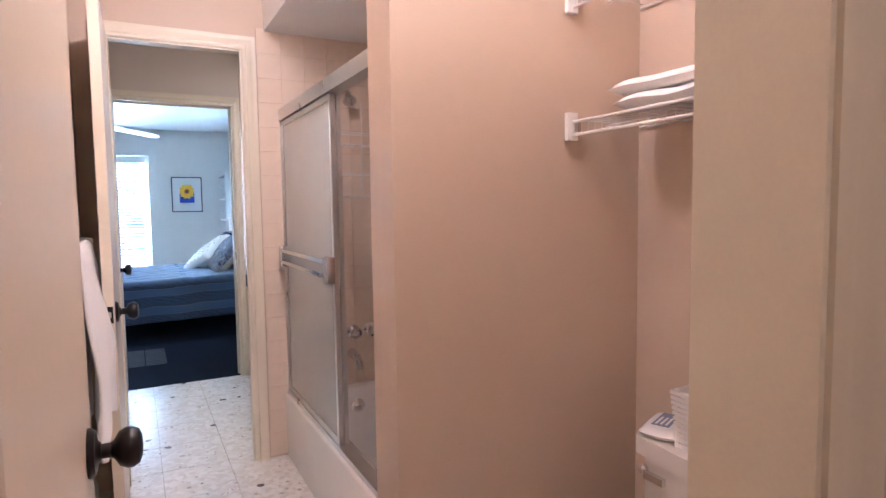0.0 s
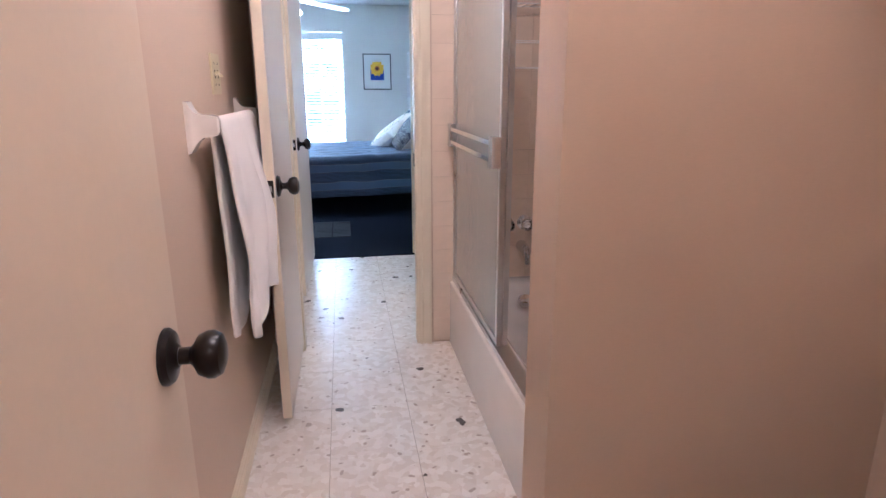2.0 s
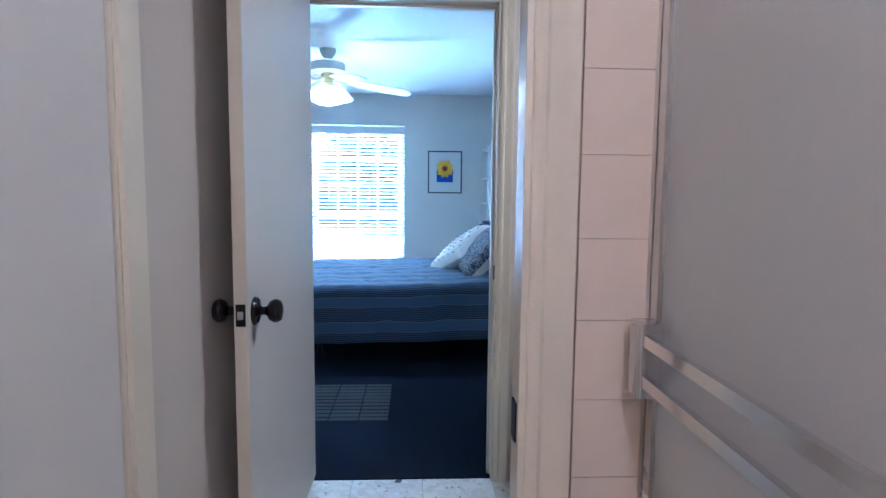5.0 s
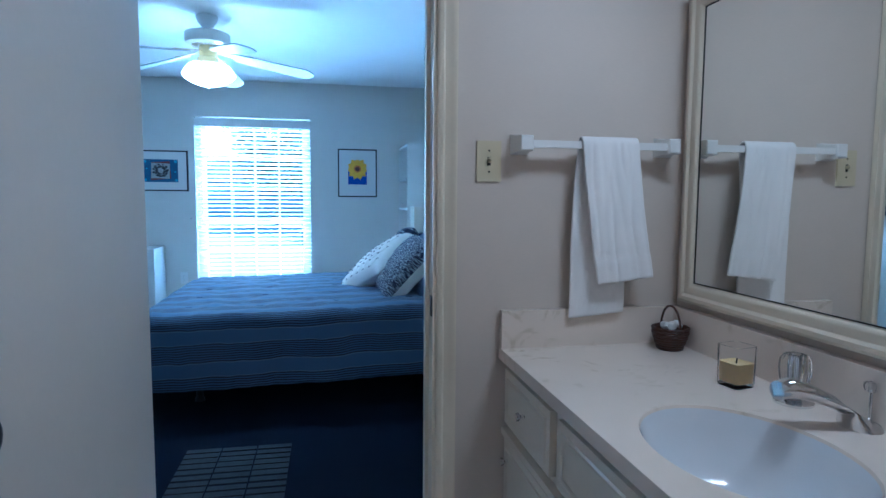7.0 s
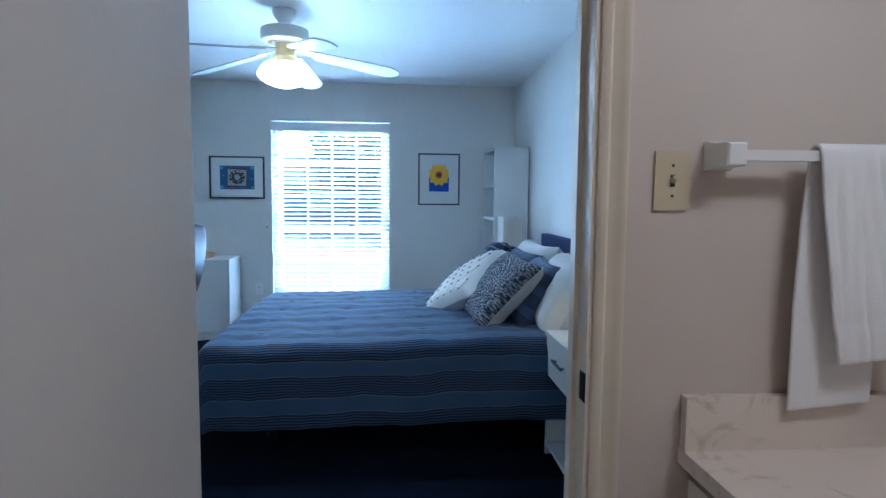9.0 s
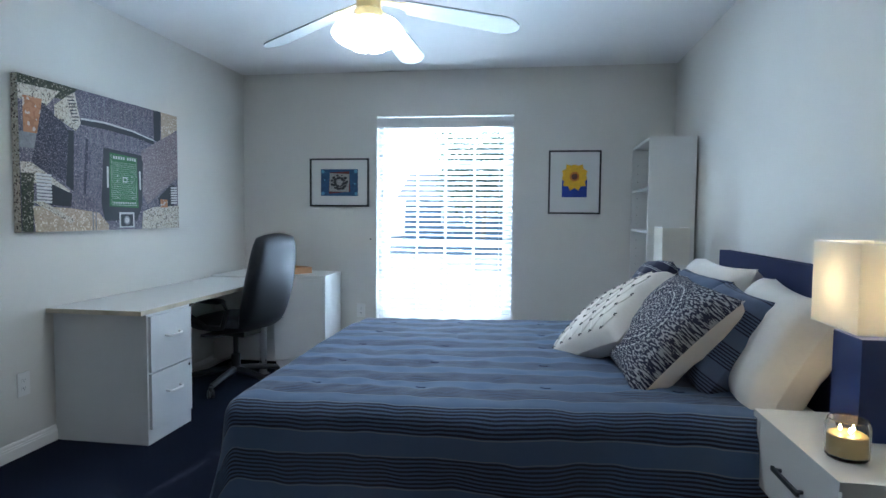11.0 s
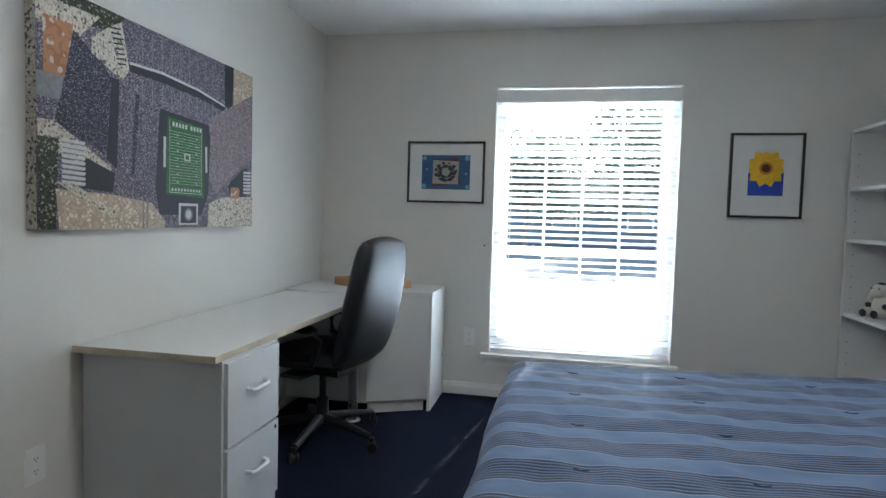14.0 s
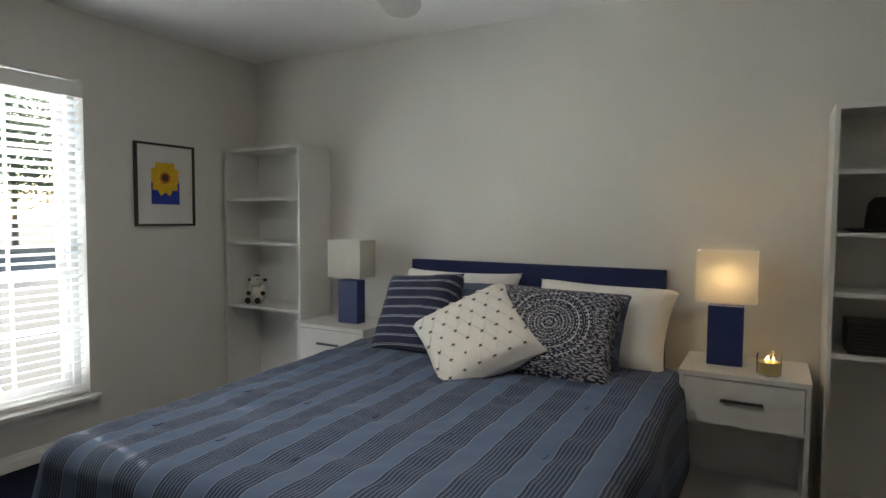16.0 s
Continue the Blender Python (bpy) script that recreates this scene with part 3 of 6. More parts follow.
def slab_door(name, hinge, angle, width, height, label, latch=True, mat_face=DOOR, thick=0.035, kz=0.915, gap=0.012):
    """A flush door: hinge line at the origin, leaf along local +y, thickness towards local -x."""
    d = thing(name, hinge, label, "door", rz=angle)
    part("leaf", box(-thick, 0.003, gap, 0, width, height), mat_face, d, bevel=0.0015)
    part("leaf_edge", box(-thick + 0.002, width, gap + 0.002, -0.002, width + 0.0015, height - 0.003), DOOR_EDGE, d)
    knob(d, width - 0.062, kz, 0.0, 1)
    knob(d, width - 0.062, kz, -thick, -1)
    if latch:
        part("latch_plate", box(-thick / 2 - 0.0125, width, kz - 0.029, -thick / 2 + 0.0125, width + 0.003, kz + 0.029), BRONZE, d, bevel=0.001)
        part("latch_bolt", prism([(-thick / 2 - 0.008, width + 0.002), (-thick / 2 + 0.008, width + 0.002), (-thick / 2 + 0.006, width + 0.011)], kz - 0.010, kz + 0.010), ALU, d)
    for hz in (0.22, 1.05, 1.85):
        part("hinge", lathe([(0.006, 0), (0.006, 0.09)], 10, pose(0.004, 0.0, hz)), mat_face, d)
    return d


slab_door("door_entry", (0.067, 0.82, 0.0), -0.6, 0.662, 2.025, "open flush door in cream paint with dark knobs", mat_face=DOOR_CREAM, kz=0.905)
slab_door("door_bath", (0.042, 3.382, 0.0), 180.0, 0.672, 2.025, "open flush white bathroom door with dark bronze knobs", kz=0.912, gap=0.048)
slab_door("door_bedroom", (0.026, 5.018, 0.0), 179.4, 0.93, 2.025, "open flush white bedroom door with dark knobs", kz=0.936, gap=0.045)
closet = thing("door_closet", (LEFT, 5.66, 0.0), "closed white flush closet door", "door")
part("leaf", box(-0.05, 0.01, 0.008, -0.012, 0.77, 2.03), DOOR, closet, bevel=0.002)
knob(closet, 0.70, 0.915, -0.012, 1)
for name, x, y, z in (("strike_plate", 0.632, 3.436, 0.915), ("strike_plate", 0.817, 5.042, 0.918), ("strike_plate", 0.654, 0.798, 0.872)):
    single(name, box(x - 0.0025, y - 0.016, z - 0.03, x - 0.0002, y + 0.016, z + 0.03), BRONZE, "dark bronze strike plate on the door jamb", "strike plate", "strike plates", bevel=0.0008)
# ---- window ----
win = thing("window_1", (-0.215, BACK, 0.295), "white double-hung window with a grid of panes", "window", kind="structure")
WW, WH = 1.14, 1.735
def rect_frame(x0, z0, x1, z1, w, y0, y1):
    bm = box(x0, y0, z0, x0 + w, y1, z1)
    box(x1 - w, y0, z0, x1, y1, z1, bm)
    box(x0 + w, y0, z0, x1 - w, y1, z0 + w, bm)
    box(x0 + w, y0, z1 - w, x1 - w, y1, z1, bm)
    return bm
part("window_frame", rect_frame(-WW / 2, 0, WW / 2, WH, 0.04, 0.085, 0.155), PLASTIC, win)
for z0, z1, y in ((0.04, 0.70, 0.10), (0.66, WH - 0.04, 0.125)):
    part("sash", rect_frame(-WW / 2 + 0.04, z0, WW / 2 - 0.04, z1, 0.045, y, y + 0.024), PLASTIC, win)
    pane = part("pane", box(-WW / 2 + 0.08, y + 0.010, z0 + 0.04, WW / 2 - 0.08, y + 0.014, z1 - 0.04), GLASS, win)
    pane.visible_shadow = False
    for k in (1, 2, 3):
        x = -WW / 2 + 0.085 + (WW - 0.17) * k / 4
        part("muntin", box(x - 0.009, y + 0.002, z0 + 0.045, x + 0.009, y + 0.009, z1 - 0.045), PLASTIC, win)
    rows = 2 if z1 - z0 < 0.7 else 3
    for k in range(1, rows):
        z = z0 + 0.045 + (z1 - z0 - 0.09) * k / rows
        part("muntin", box(-WW / 2 + 0.085, y + 0.0025, z - 0.009, WW / 2 - 0.085, y + 0.0085, z + 0.009), PLASTIC, win)
sill = structure("window_sill", box(-0.834, BACK - 0.055, 0.268, 0.394, BACK + 0.085, 0.2945), WHITE_TRIM, "white painted window sill", bevel=0.006)
structure("window_apron", box(-0.80, BACK - 0.016, 0.213, 0.36, BACK, 0.268), WHITE_TRIM, "white trim under the sill", bevel=0.004)

# venetian blind
blind = thing("venetian_blind", (-0.215, BACK + 0.03, 0.295), "white wide-slat venetian blind, lowered and tilted nearly open", "blind")
part("headrail", box(-0.565, -0.022, 1.657, 0.565, 0.035, 1.715), PLASTIC, blind, bevel=0.003)
part("valance", box(-0.568, -0.036, 1.637, 0.568, -0.028, 1.719), PLASTIC, blind, bevel=0.002)
part("bottom_rail", box(-0.562, -0.025, 0.012, 0.562, 0.025, 0.030), PLASTIC, blind, bevel=0.004)
def slat_mesh():
    bm = bmesh.new()
    xs = [-0.562, -0.469, -0.451, -0.009, 0.009, 0.451, 0.469, 0.562]
    ys = [-0.025, -0.015, -0.008, 0.008, 0.015, 0.025]
    vs = {(i, j): bm.verts.new((x, y, 0.003 * (1 - (y / 0.025) ** 2))) for i, x in enumerate(xs) for j, y in enumerate(ys)}
    for i in range(len(xs) - 1):
        for j in range(len(ys) - 1):
            if i in (1, 3, 5) and j == 2:
                continue
            bm.faces.new((vs[i, j], vs[i + 1, j], vs[i + 1, j + 1], vs[i, j + 1]))
    return mesh_from(bm, "slat", SLAT, 60)
slat_data = slat_mesh()
SLATS = 37
for k in range(SLATS):
    ob = new("slat", slat_data)
    ob.parent = blind
    ob.matrix_local = pose(0, 0, 0.058 + k * (1.60 / SLATS), -20 + 1.5 * math.sin(k * 1.7), 0, 0.15 * math.sin(k * 2.3))
for x in (-0.46, 0.0, 0.46):
    part("ladder_cord", tube([(x, -0.026, 0.02), (x, -0.026, 1.665)], 0.0009, 5), PLASTIC, blind)
    part("lift_cord", tube([(x, 0.0, 0.02), (x, 0.0, 1.665)], 0.0008, 5), PLASTIC, blind)
part("tilt_wand", tube([(-0.515, -0.032, 1.62), (-0.517, -0.034, 0.95)], 0.003, 6), PLASTIC, blind)

# ---- bed ----
bed = thing("bed", (0.56, 7.62, 0.0), "low bed with a navy headboard and dark box base", "bed")
part("headboard", box(0.985, -0.735, 0.16, 1.036, 0.745, 1.035), NAVY, bed, "navy upholstered headboard", bevel=0.018)
part("box_base", box(-0.92, -0.66, 0.14, 0.98, 0.72, 0.30), DARK, bed, "dark covered box spring", bevel=0.02)
part("mattress", box(-0.93, -0.68, 0.30, 0.98, 0.74, 0.51), PILLOW_WHITE, bed, "white mattress under sheets", bevel=0.04)
for x in (-0.80, 0.85):
    for y in (-0.58, 0.62):
        part("leg", lathe([(0.028, 0), (0.028, 0.02), (0.02, 0.03), (0.02, 0.14)], 14, pose(x, y, 0)), BLACK, bed)

LEN, HALF, DROP = 1.79, 0.79, 0.46
def cloth_point(s, t):
    a, b = s * (LEN + DROP), (t * 2 - 1) * (HALF + DROP)
    ex, ey = max(0.0, a - LEN), max(0.0, abs(b) - HALF)
    o = math.hypot(ex, ey)
    sb = 1 if b > 0 else -1
    px, py = min(a, LEN), sb * min(abs(b), HALF)
    r = 0.085
    if o > 0:
        dx, dy = ex / o, sb * ey / o
        k = min(o, DROP * 1.02)
        if k < r * 1.571:
            out_, down = r * math.sin(k / r), r * (1 - math.cos(k / r))
        else:
            out_, down = r + (0.05 + 0.14 * dx) * (k - r * 1.571), r + (k - r * 1.571)
        ripple = 0.013 * min(1, k / 0.25) * math.sin((a if ey > ex else b) * 9.0 + 2.0 * noise.noise(Vector((a * 2, b * 2, 3))))
        px += dx * (out_ + ripple)
        py += dy * (out_ + ripple)
    else:
        down = 0.0
    puff = 0.010 * noise.noise(Vector((a * 4.0, b * 4.0, 0.3))) + 0.007 * noise.noise(Vector((a * 13, b * 13, 1.3)))
    sag = 0.020 * math.cos(min(1.0, abs(b) / HALF) * 1.4) - 0.012 * min(1, max(0, 1 - a / 0.3))
    tuft = 0.0
    for ta in (0.30, 0.75, 1.20, 1.60):
        for tb in (-0.62, -0.31, 0.0, 0.31, 0.62):
            d2 = (a - ta) ** 2 + (b - tb) ** 2
            tuft -= 0.006 * math.exp(-d2 / 0.0030) - 0.003 * math.exp(-d2 / 0.02)
    z = 0.565 + 0.045 * (1 - a / (LEN + DROP)) ** 1.5 + sag + puff + (tuft if o == 0 else 0) - down
    return (1.32 - px, py, max(z, 0.13))
quilt = thing("comforter", (0, 0, 0), "blue and navy striped quilted comforter spread over the bed", "comforter")
cover = part("cover", grid(150, 150, lambda s, t: (lambda p: (p[0], p[1] + 7.62, p[2]))(cloth_point(s, t)), lambda s, t: (s * (LEN + DROP), t * 2 * (HALF + DROP) + 0.107)), COMFORTER, quilt, angle=80)
solid(cover, 0.018, -1.0)
STITCH = plain("navy_thread", (0.02, 0.03, 0.08), 0.9)
for ta in (0.30, 0.75, 1.20, 1.60):
    for tb in (-0.62, -0.31, 0.0, 0.31, 0.62):
        p = Vector(cloth_point(ta / (LEN + DROP), (tb / (HALF + DROP) + 1) / 2)) + Vector((0, 7.62, 0.001))
        part("tuft", tube([p + Vector((-0.018, 0.003, 0.003)), p + Vector((0, 0, 0.0)), p + Vector((0.018, -0.002, 0.003))], 0.0016, 5), STITCH, quilt)

def pillow_mesh(w, h, d, pinch=0.14, n=26, seed=0, front=True):
    """One side of a cushion: w x h with depth d; corners drawn out."""
    sign = 1 if front else -1
    def fn(s, t):
        x, y = s * 2 - 1, t * 2 - 1
        k = (1 - x ** 4) ** 0.5 * (1 - y ** 4) ** 0.5 if abs(x) < 1 and abs(y) < 1 else 0.0
        sx = 1 - pinch * (1 - abs(y) ** 2.2) * abs(x) ** 3 * 0.45
        sy = 1 - pinch * (1 - abs(x) ** 2.2) * abs(y) ** 3 * 0.45
        wr = 0.010 * noise.noise(Vector((x * 2.5 + seed, y * 2.5, sign)))+ 0.004 * noise.noise(Vector((x * 8 + seed, y * 8, sign)))
        return (x * w / 2 * sx, y * h / 2 * sy, sign * (k ** 0.8 * d / 2) + wr * k)
    return grid(n, n, fn, lambda s, t: ((s - 0.5) * w, (t - 0.5) * h))

def pillow(name, w, h, d, m, front, back, label, seed=0, pinch=0.14, category="pillow"):
    p = new(name)
    p.matrix_world = m
    tagged(p, label, category)
    part("front", pillow_mesh(w, h, d, pinch, seed=seed), front, p, angle=85)
    part("back", pillow_mesh(w, h, d, pinch, seed=seed, front=False), back, p, angle=85)
    return p

def lean(x, y, z, tilt, turn, spin=0.0):
    """A cushion standing with its front to -x, tipped back by tilt degrees, turned about z, spun in its plane."""
    return Matrix.Translation((x, y, z)) @ Matrix.Rotation(radians(-90 + turn), 4, "Z") @ Matrix.Rotation(radians(90 - tilt), 4, "X") @ Matrix.Rotation(radians(spin), 4, "Z")

pillow("bed_pillow", 0.72, 0.46, 0.24, lean(1.39, 7.97, 0.775, 20, 2), PILLOW_WHITE, PILLOW_WHITE, "white cotton bed pillow against the headboard", 1, 0.22)
pillow("bed_pillow", 0.72, 0.46, 0.24, lean(1.37, 7.17, 0.755, 28, -5, -1), PILLOW_WHITE, PILLOW_WHITE, "white cotton bed pillow against the headboard", 2, 0.22)
pillow("pillow_sham", 0.62, 0.42, 0.18, lean(1.25, 7.88, 0.760, 32, 2), SHAM, SHAM, "blue pinstriped pillow sham", 3, 0.2)
pillow("pillow_sham", 0.62, 0.42, 0.18, lean(1.24, 7.30, 0.755, 34, -4), SHAM, SHAM, "blue pinstriped pillow sham", 4, 0.2)
pillow("throw_pillow", 0.47, 0.47, 0.19, lean(1.08, 8.04, 0.785, 30, -8, 5), NAVY_STRIPE, NAVY_STRIPE, "navy throw pillow with thin white stripes", 5, 0.22)
pillow("throw_pillow", 0.60, 0.50, 0.19, lean(1.03, 7.29, 0.765, 44, 6, -3), MEDALLION, PILLOW_WHITE, "navy and white medallion throw pillow with cream back", 6, 0.2)
knots = pillow("throw_pillow", 0.50, 0.50, 0.18, lean(0.87, 7.60, 0.745, 50, 0, 41), PILLOW_WHITE, PILLOW_WHITE, "white quilted throw pillow with black knots", 7, 0.2)
# ---- bedroom furniture ----
def bar_handle(parent, y, z, x, length=0.16):
    part("handle", box(x - 0.022, y - length / 2, z - 0.006, x - 0.014, y + length / 2, z + 0.006), GREY_DARK, parent, "dark metal bar handle", bevel=0.002)
    for s in (-1, 1):
        part("handle_post", box(x - 0.015, y + s * length * 0.4 - 0.004, z - 0.004, x, y + s * length * 0.4 + 0.004, z + 0.004), GREY_DARK, parent)


GREY_DARK = plain("gunmetal", (0.10, 0.10, 0.105), 0.35, 0.8, var=0.1, bump=0.02)


def nightstand(y0, y1, label):
    """White night table: one drawer above an open shelf; front towards -x."""
    x0, x1, top = 1.19, 1.585, 0.64
    t = thing("nightstand", (x0, y0, 0), label, "nightstand", "nightstands beside the bed")
    w, d = y1 - y0, x1 - x0
    part("top", box(-0.008, -0.004, top - 0.022, d, w + 0.004, top), LAMINATE, t, bevel=0.002)
    for y in (0.0, w - 0.018):
        part("side", box(0, y, 0, d, y + 0.018, top - 0.022), LAMINATE, t, bevel=0.001)
    part("bottom", box(0.004, 0.018, 0.05, d, w - 0.018, 0.068), LAMINATE, t)
    part("back", box(d - 0.012, 0.018, 0.068, d - 0.004, w - 0.018, top - 0.022), LAMINATE, t)
    part("divider", box(0.004, 0.018, 0.415, d - 0.012, w - 0.018, 0.431), LAMINATE, t)
    drawer = part("drawer", box(0.0005, 0.021, 0.420, 0.018, w - 0.021, top - 0.028), LAMINATE, t, bevel=0.0015)
    bar_handle(drawer, w / 2, 0.53, 0.0)
    return t


nightstand(6.275, 6.765, "white night table with drawer and open shelf, near the door")
nightstand(8.475, 8.985, "white night table with drawer, beside the bookcase")


def table_lamp(x, y, z, label, lit):
    t = thing("table_lamp", (x, y, z), label, "table lamp", "bedside lamps")
    part("base", box(-0.04, -0.072, 0, 0.04, 0.072, 0.265), BLUE_LACQUER, t, "glossy navy block base", bevel=0.002)
    part("stem", lathe([(0.012, 0.265), (0.012, 0.272), (0.005, 0.275), (0.005, 0.30)], 14), CHROME, t)
    bm = bmesh.new()
    for s in (1, 0.985):
        ring = []
        for z0 in (0.285, 0.51):
            ring.append([bm.verts.new((sx * 0.078 * s, sy * 0.122 * s, z0)) for sx, sy in ((-1, -1), (1, -1), (1, 1), (-1, 1))])
        for i in range(4):
            bm.faces.new((ring[0][i], ring[0][(i + 1) % 4], ring[1][(i + 1) % 4], ring[1][i]))
    part("shade", bm, SHADE, t, "white rectangular fabric shade", angle=20)
    for z0 in (0.284, 0.507):
        part("shade_rim", rect_ring(0.0785, 0.1225, z0, z0 + 0.004), PLASTIC, t)
    if lit:
        part("bulb", lathe([(0, 0.355), (0.018, 0.362), (0.026, 0.385), (0.020, 0.41), (0.012, 0.43), (0, 0.432)], 14), glow("warm_bulb", (1.0, 0.72, 0.38), 12.0), t)
    return t


def rect_ring(hx, hy, z0, z1, w=0.003):
    bm = box(-hx, -hy, z0, hx, -hy + w, z1)
    box(-hx, hy - w, z0, hx, hy, z1, bm)
    box(-hx, -hy + w, z0, -hx + w, hy - w, z1, bm)
    box(hx - w, -hy + w, z0, hx, hy - w, z1, bm)
    return bm


table_lamp(1.385, 6.60, 0.64, "lit table lamp with navy block base and white shade", True)
table_lamp(1.36, 8.69, 0.64, "unlit table lamp with navy block base and white shade", False)

# candle in a glass jar
cj = thing("jar_candle", (1.27, 6.425, 0.64), "lit three-wick candle in a glass jar", "candle")
part("jar", lathe([(0, 0.0), (0.043, 0.0), (0.047, 0.006), (0.048, 0.075), (0.044, 0.088), (0.043, 0.092), (0.040, 0.092), (0.041, 0.086), (0.044, 0.073), (0.043, 0.008), (0, 0.006)], 28), JAR_GLASS, cj)
part("wax", lathe([(0, 0.009), (0.042, 0.009), (0.0425, 0.055), (0.040, 0.057), (0, 0.056)], 24), WAX, cj)
flame = glow("candle_flame", (1.0, 0.62, 0.2), 14.0)
for k in range(3):
    a = radians(20 + 120 * k)
    part("flame", lathe([(0, 0), (0.004, 0.004), (0.0035, 0.009), (0, 0.017)], 8, pose(0.016 * math.cos(a), 0.016 * math.sin(a), 0.06)), flame, cj)


def bookcase(x0, y0, y1, top, shelves, label, holes=True):
    x1 = RIGHT - 0.015
    t = thing("bookcase", (x0, y0, 0), label, "bookcase", "white bookcases")
    w, d, k = y1 - y0, x1 - x0, 0.018
    for y in (0, w - k):
        part("side", box(0, y, 0, d, y + k, top), LAMINATE, t, bevel=0.001)
    part("top", box(0.002, k, top - 0.02, d - 0.006, w - k, top - 0.001), LAMINATE, t)
    part("back", box(d - 0.006, k, 0.0, d - 0.001, w - k, top - 0.02), LAMINATE, t)
    for z in shelves:
        part("shelf", box(0.004, k + 0.001, z - 0.018, d - 0.007, w - k - 0.001, z), LAMINATE, t, bevel=0.001)
    part("plinth", box(0.02, k, 0.0, 0.034, w - k, 0.06), LAMINATE, t)
    for z in np.arange(0.2, top - 0.12, 0.064):
        for x in (0.04, d - 0.05):
            part("pin_hole", lathe([(0.003, 0), (0.003, 0.0008), (0, 0.0008)], 6, Matrix.Translation((x, w - k - 0.0002, z)) @ Matrix.Rotation(radians(90), 4, "X")), DARK, t)
    return t


bookcase(1.282, 9.04, 9.722, 1.750, (0.075, 0.69, 1.12, 1.415), "tall empty white bookcase with a toy on a shelf")
bookcase(1.29, 5.50, 6.225, 1.750, (0.075, 0.75, 1.00, 1.24, 1.49), "tall white bookcase holding a hat and a dark box")

# ---- desk ----
desk = thing("desk", (LEFT, 7.585, 0), "long white laminate desk with a worn edge", "desk")
part("desktop", box(0.012, 0.0, 0.690, 0.548, 1.575, 0.714), LAMINATE, desk, bevel=0.001)
part("edge_band", box(0.012, -0.0012, 0.6905, 0.5492, 0.0, 0.7135), EDGE, desk, "worn wooden front edge")
part("edge_band", box(0.548, 0.0, 0.6905, 0.5494, 1.575, 0.7135), EDGE, desk)
part("post", lathe([(0.045, 0), (0.045, 0.006), (0.027, 0.012), (0.027, 0.68), (0.04, 0.684), (0.04, 0.69)], 20, pose(0.49, 1.475, 0)), ALU, desk, "brushed steel leg")

fc = thing("file_cabinet", (LEFT + 0.004, 7.638, 0), "grey steel two-drawer file cabinet under the desk", "file cabinet")
part("body", box(0, 0, 0, 0.535, 0.385, 0.688), GREY_METAL, fc, bevel=0.003)
for z0, z1 in ((0.085, 0.375), (0.385, 0.675)):
    dr = part("drawer", box(0.533, 0.012, z0, 0.551, 0.373, z1), GREY_METAL, fc, bevel=0.003)
    zc = z0 + 0.175
    part("handle", tube([(0.551, 0.13, zc), (0.572, 0.135, zc - 0.004), (0.580, 0.15, zc - 0.006), (0.580, 0.235, zc - 0.006), (0.572, 0.25, zc - 0.004), (0.551, 0.255, zc)], 0.0075, 8), PLASTIC, dr, "white plastic pull")
part("lock", lathe([(0.008, 0), (0.008, 0.003), (0, 0.003)], 14, Matrix.Translation((0.551, 0.345, 0.35)) @ Matrix.Rotation(radians(90), 4, "Y")), CHROME, fc)

corner = thing("corner_cabinet", (LEFT, BACK, 0), "white corner cupboard with a slanted door", "cabinet")
pts = [(0.012, -0.58), (0.53, -0.58), (0.885, -0.415), (0.885, -0.03), (0.012, -0.03)]
part("top", prism(pts, 0.705, 0.728), LAMINATE, corner, bevel=0.0015)
inner = [(0.02, -0.57), (0.524, -0.57), (0.862, -0.412), (0.862, -0.04), (0.02, -0.04)]
part("body", prism(inner, 0.07, 0.705), LAMINATE, corner)
part("side_panel", box(0.864, -0.417, 0, 0.882, -0.03, 0.705), LAMINATE, corner, bevel=0.001)
dm = Matrix.Translation((0.527, -0.582, 0)) @ Matrix.Rotation(math.atan2(0.165, 0.345), 4, "Z")
part("door", box(0.006, -0.006, 0.085, 0.376, 0.010, 0.700), LAMINATE, corner, bevel=0.0015, m=dm)
part("plinth", box(0.02, 0.03, 0.0, 0.36, 0.045, 0.07), LAMINATE, corner, m=dm)
part("handle", lathe([(0.004, 0), (0.004, 0.012), (0.011, 0.018), (0.010, 0.024), (0, 0.026)], 14, Matrix.Translation((0.06, -0.006, 0.42)) @ Matrix.Rotation(radians(90), 4, "X")), PLASTIC, corner, m=dm)

tray = thing("wooden_tray", (-1.52, 9.50, 0.7285), "empty honey-coloured wooden tray on the cabinet", "tray", rz=-30)
part("base", box(-0.20, -0.13, 0, 0.20, 0.13, 0.008), OAK, tray)
for x0, y0, x1, y1 in ((-0.21, -0.14, 0.21, -0.128), (-0.21, 0.128, 0.21, 0.14), (-0.21, -0.128, -0.198, 0.128), (0.198, -0.128, 0.21, 0.128)):
    part("rim", box(x0, y0, 0, x1, y1, 0.05), OAK, tray, bevel=0.002)

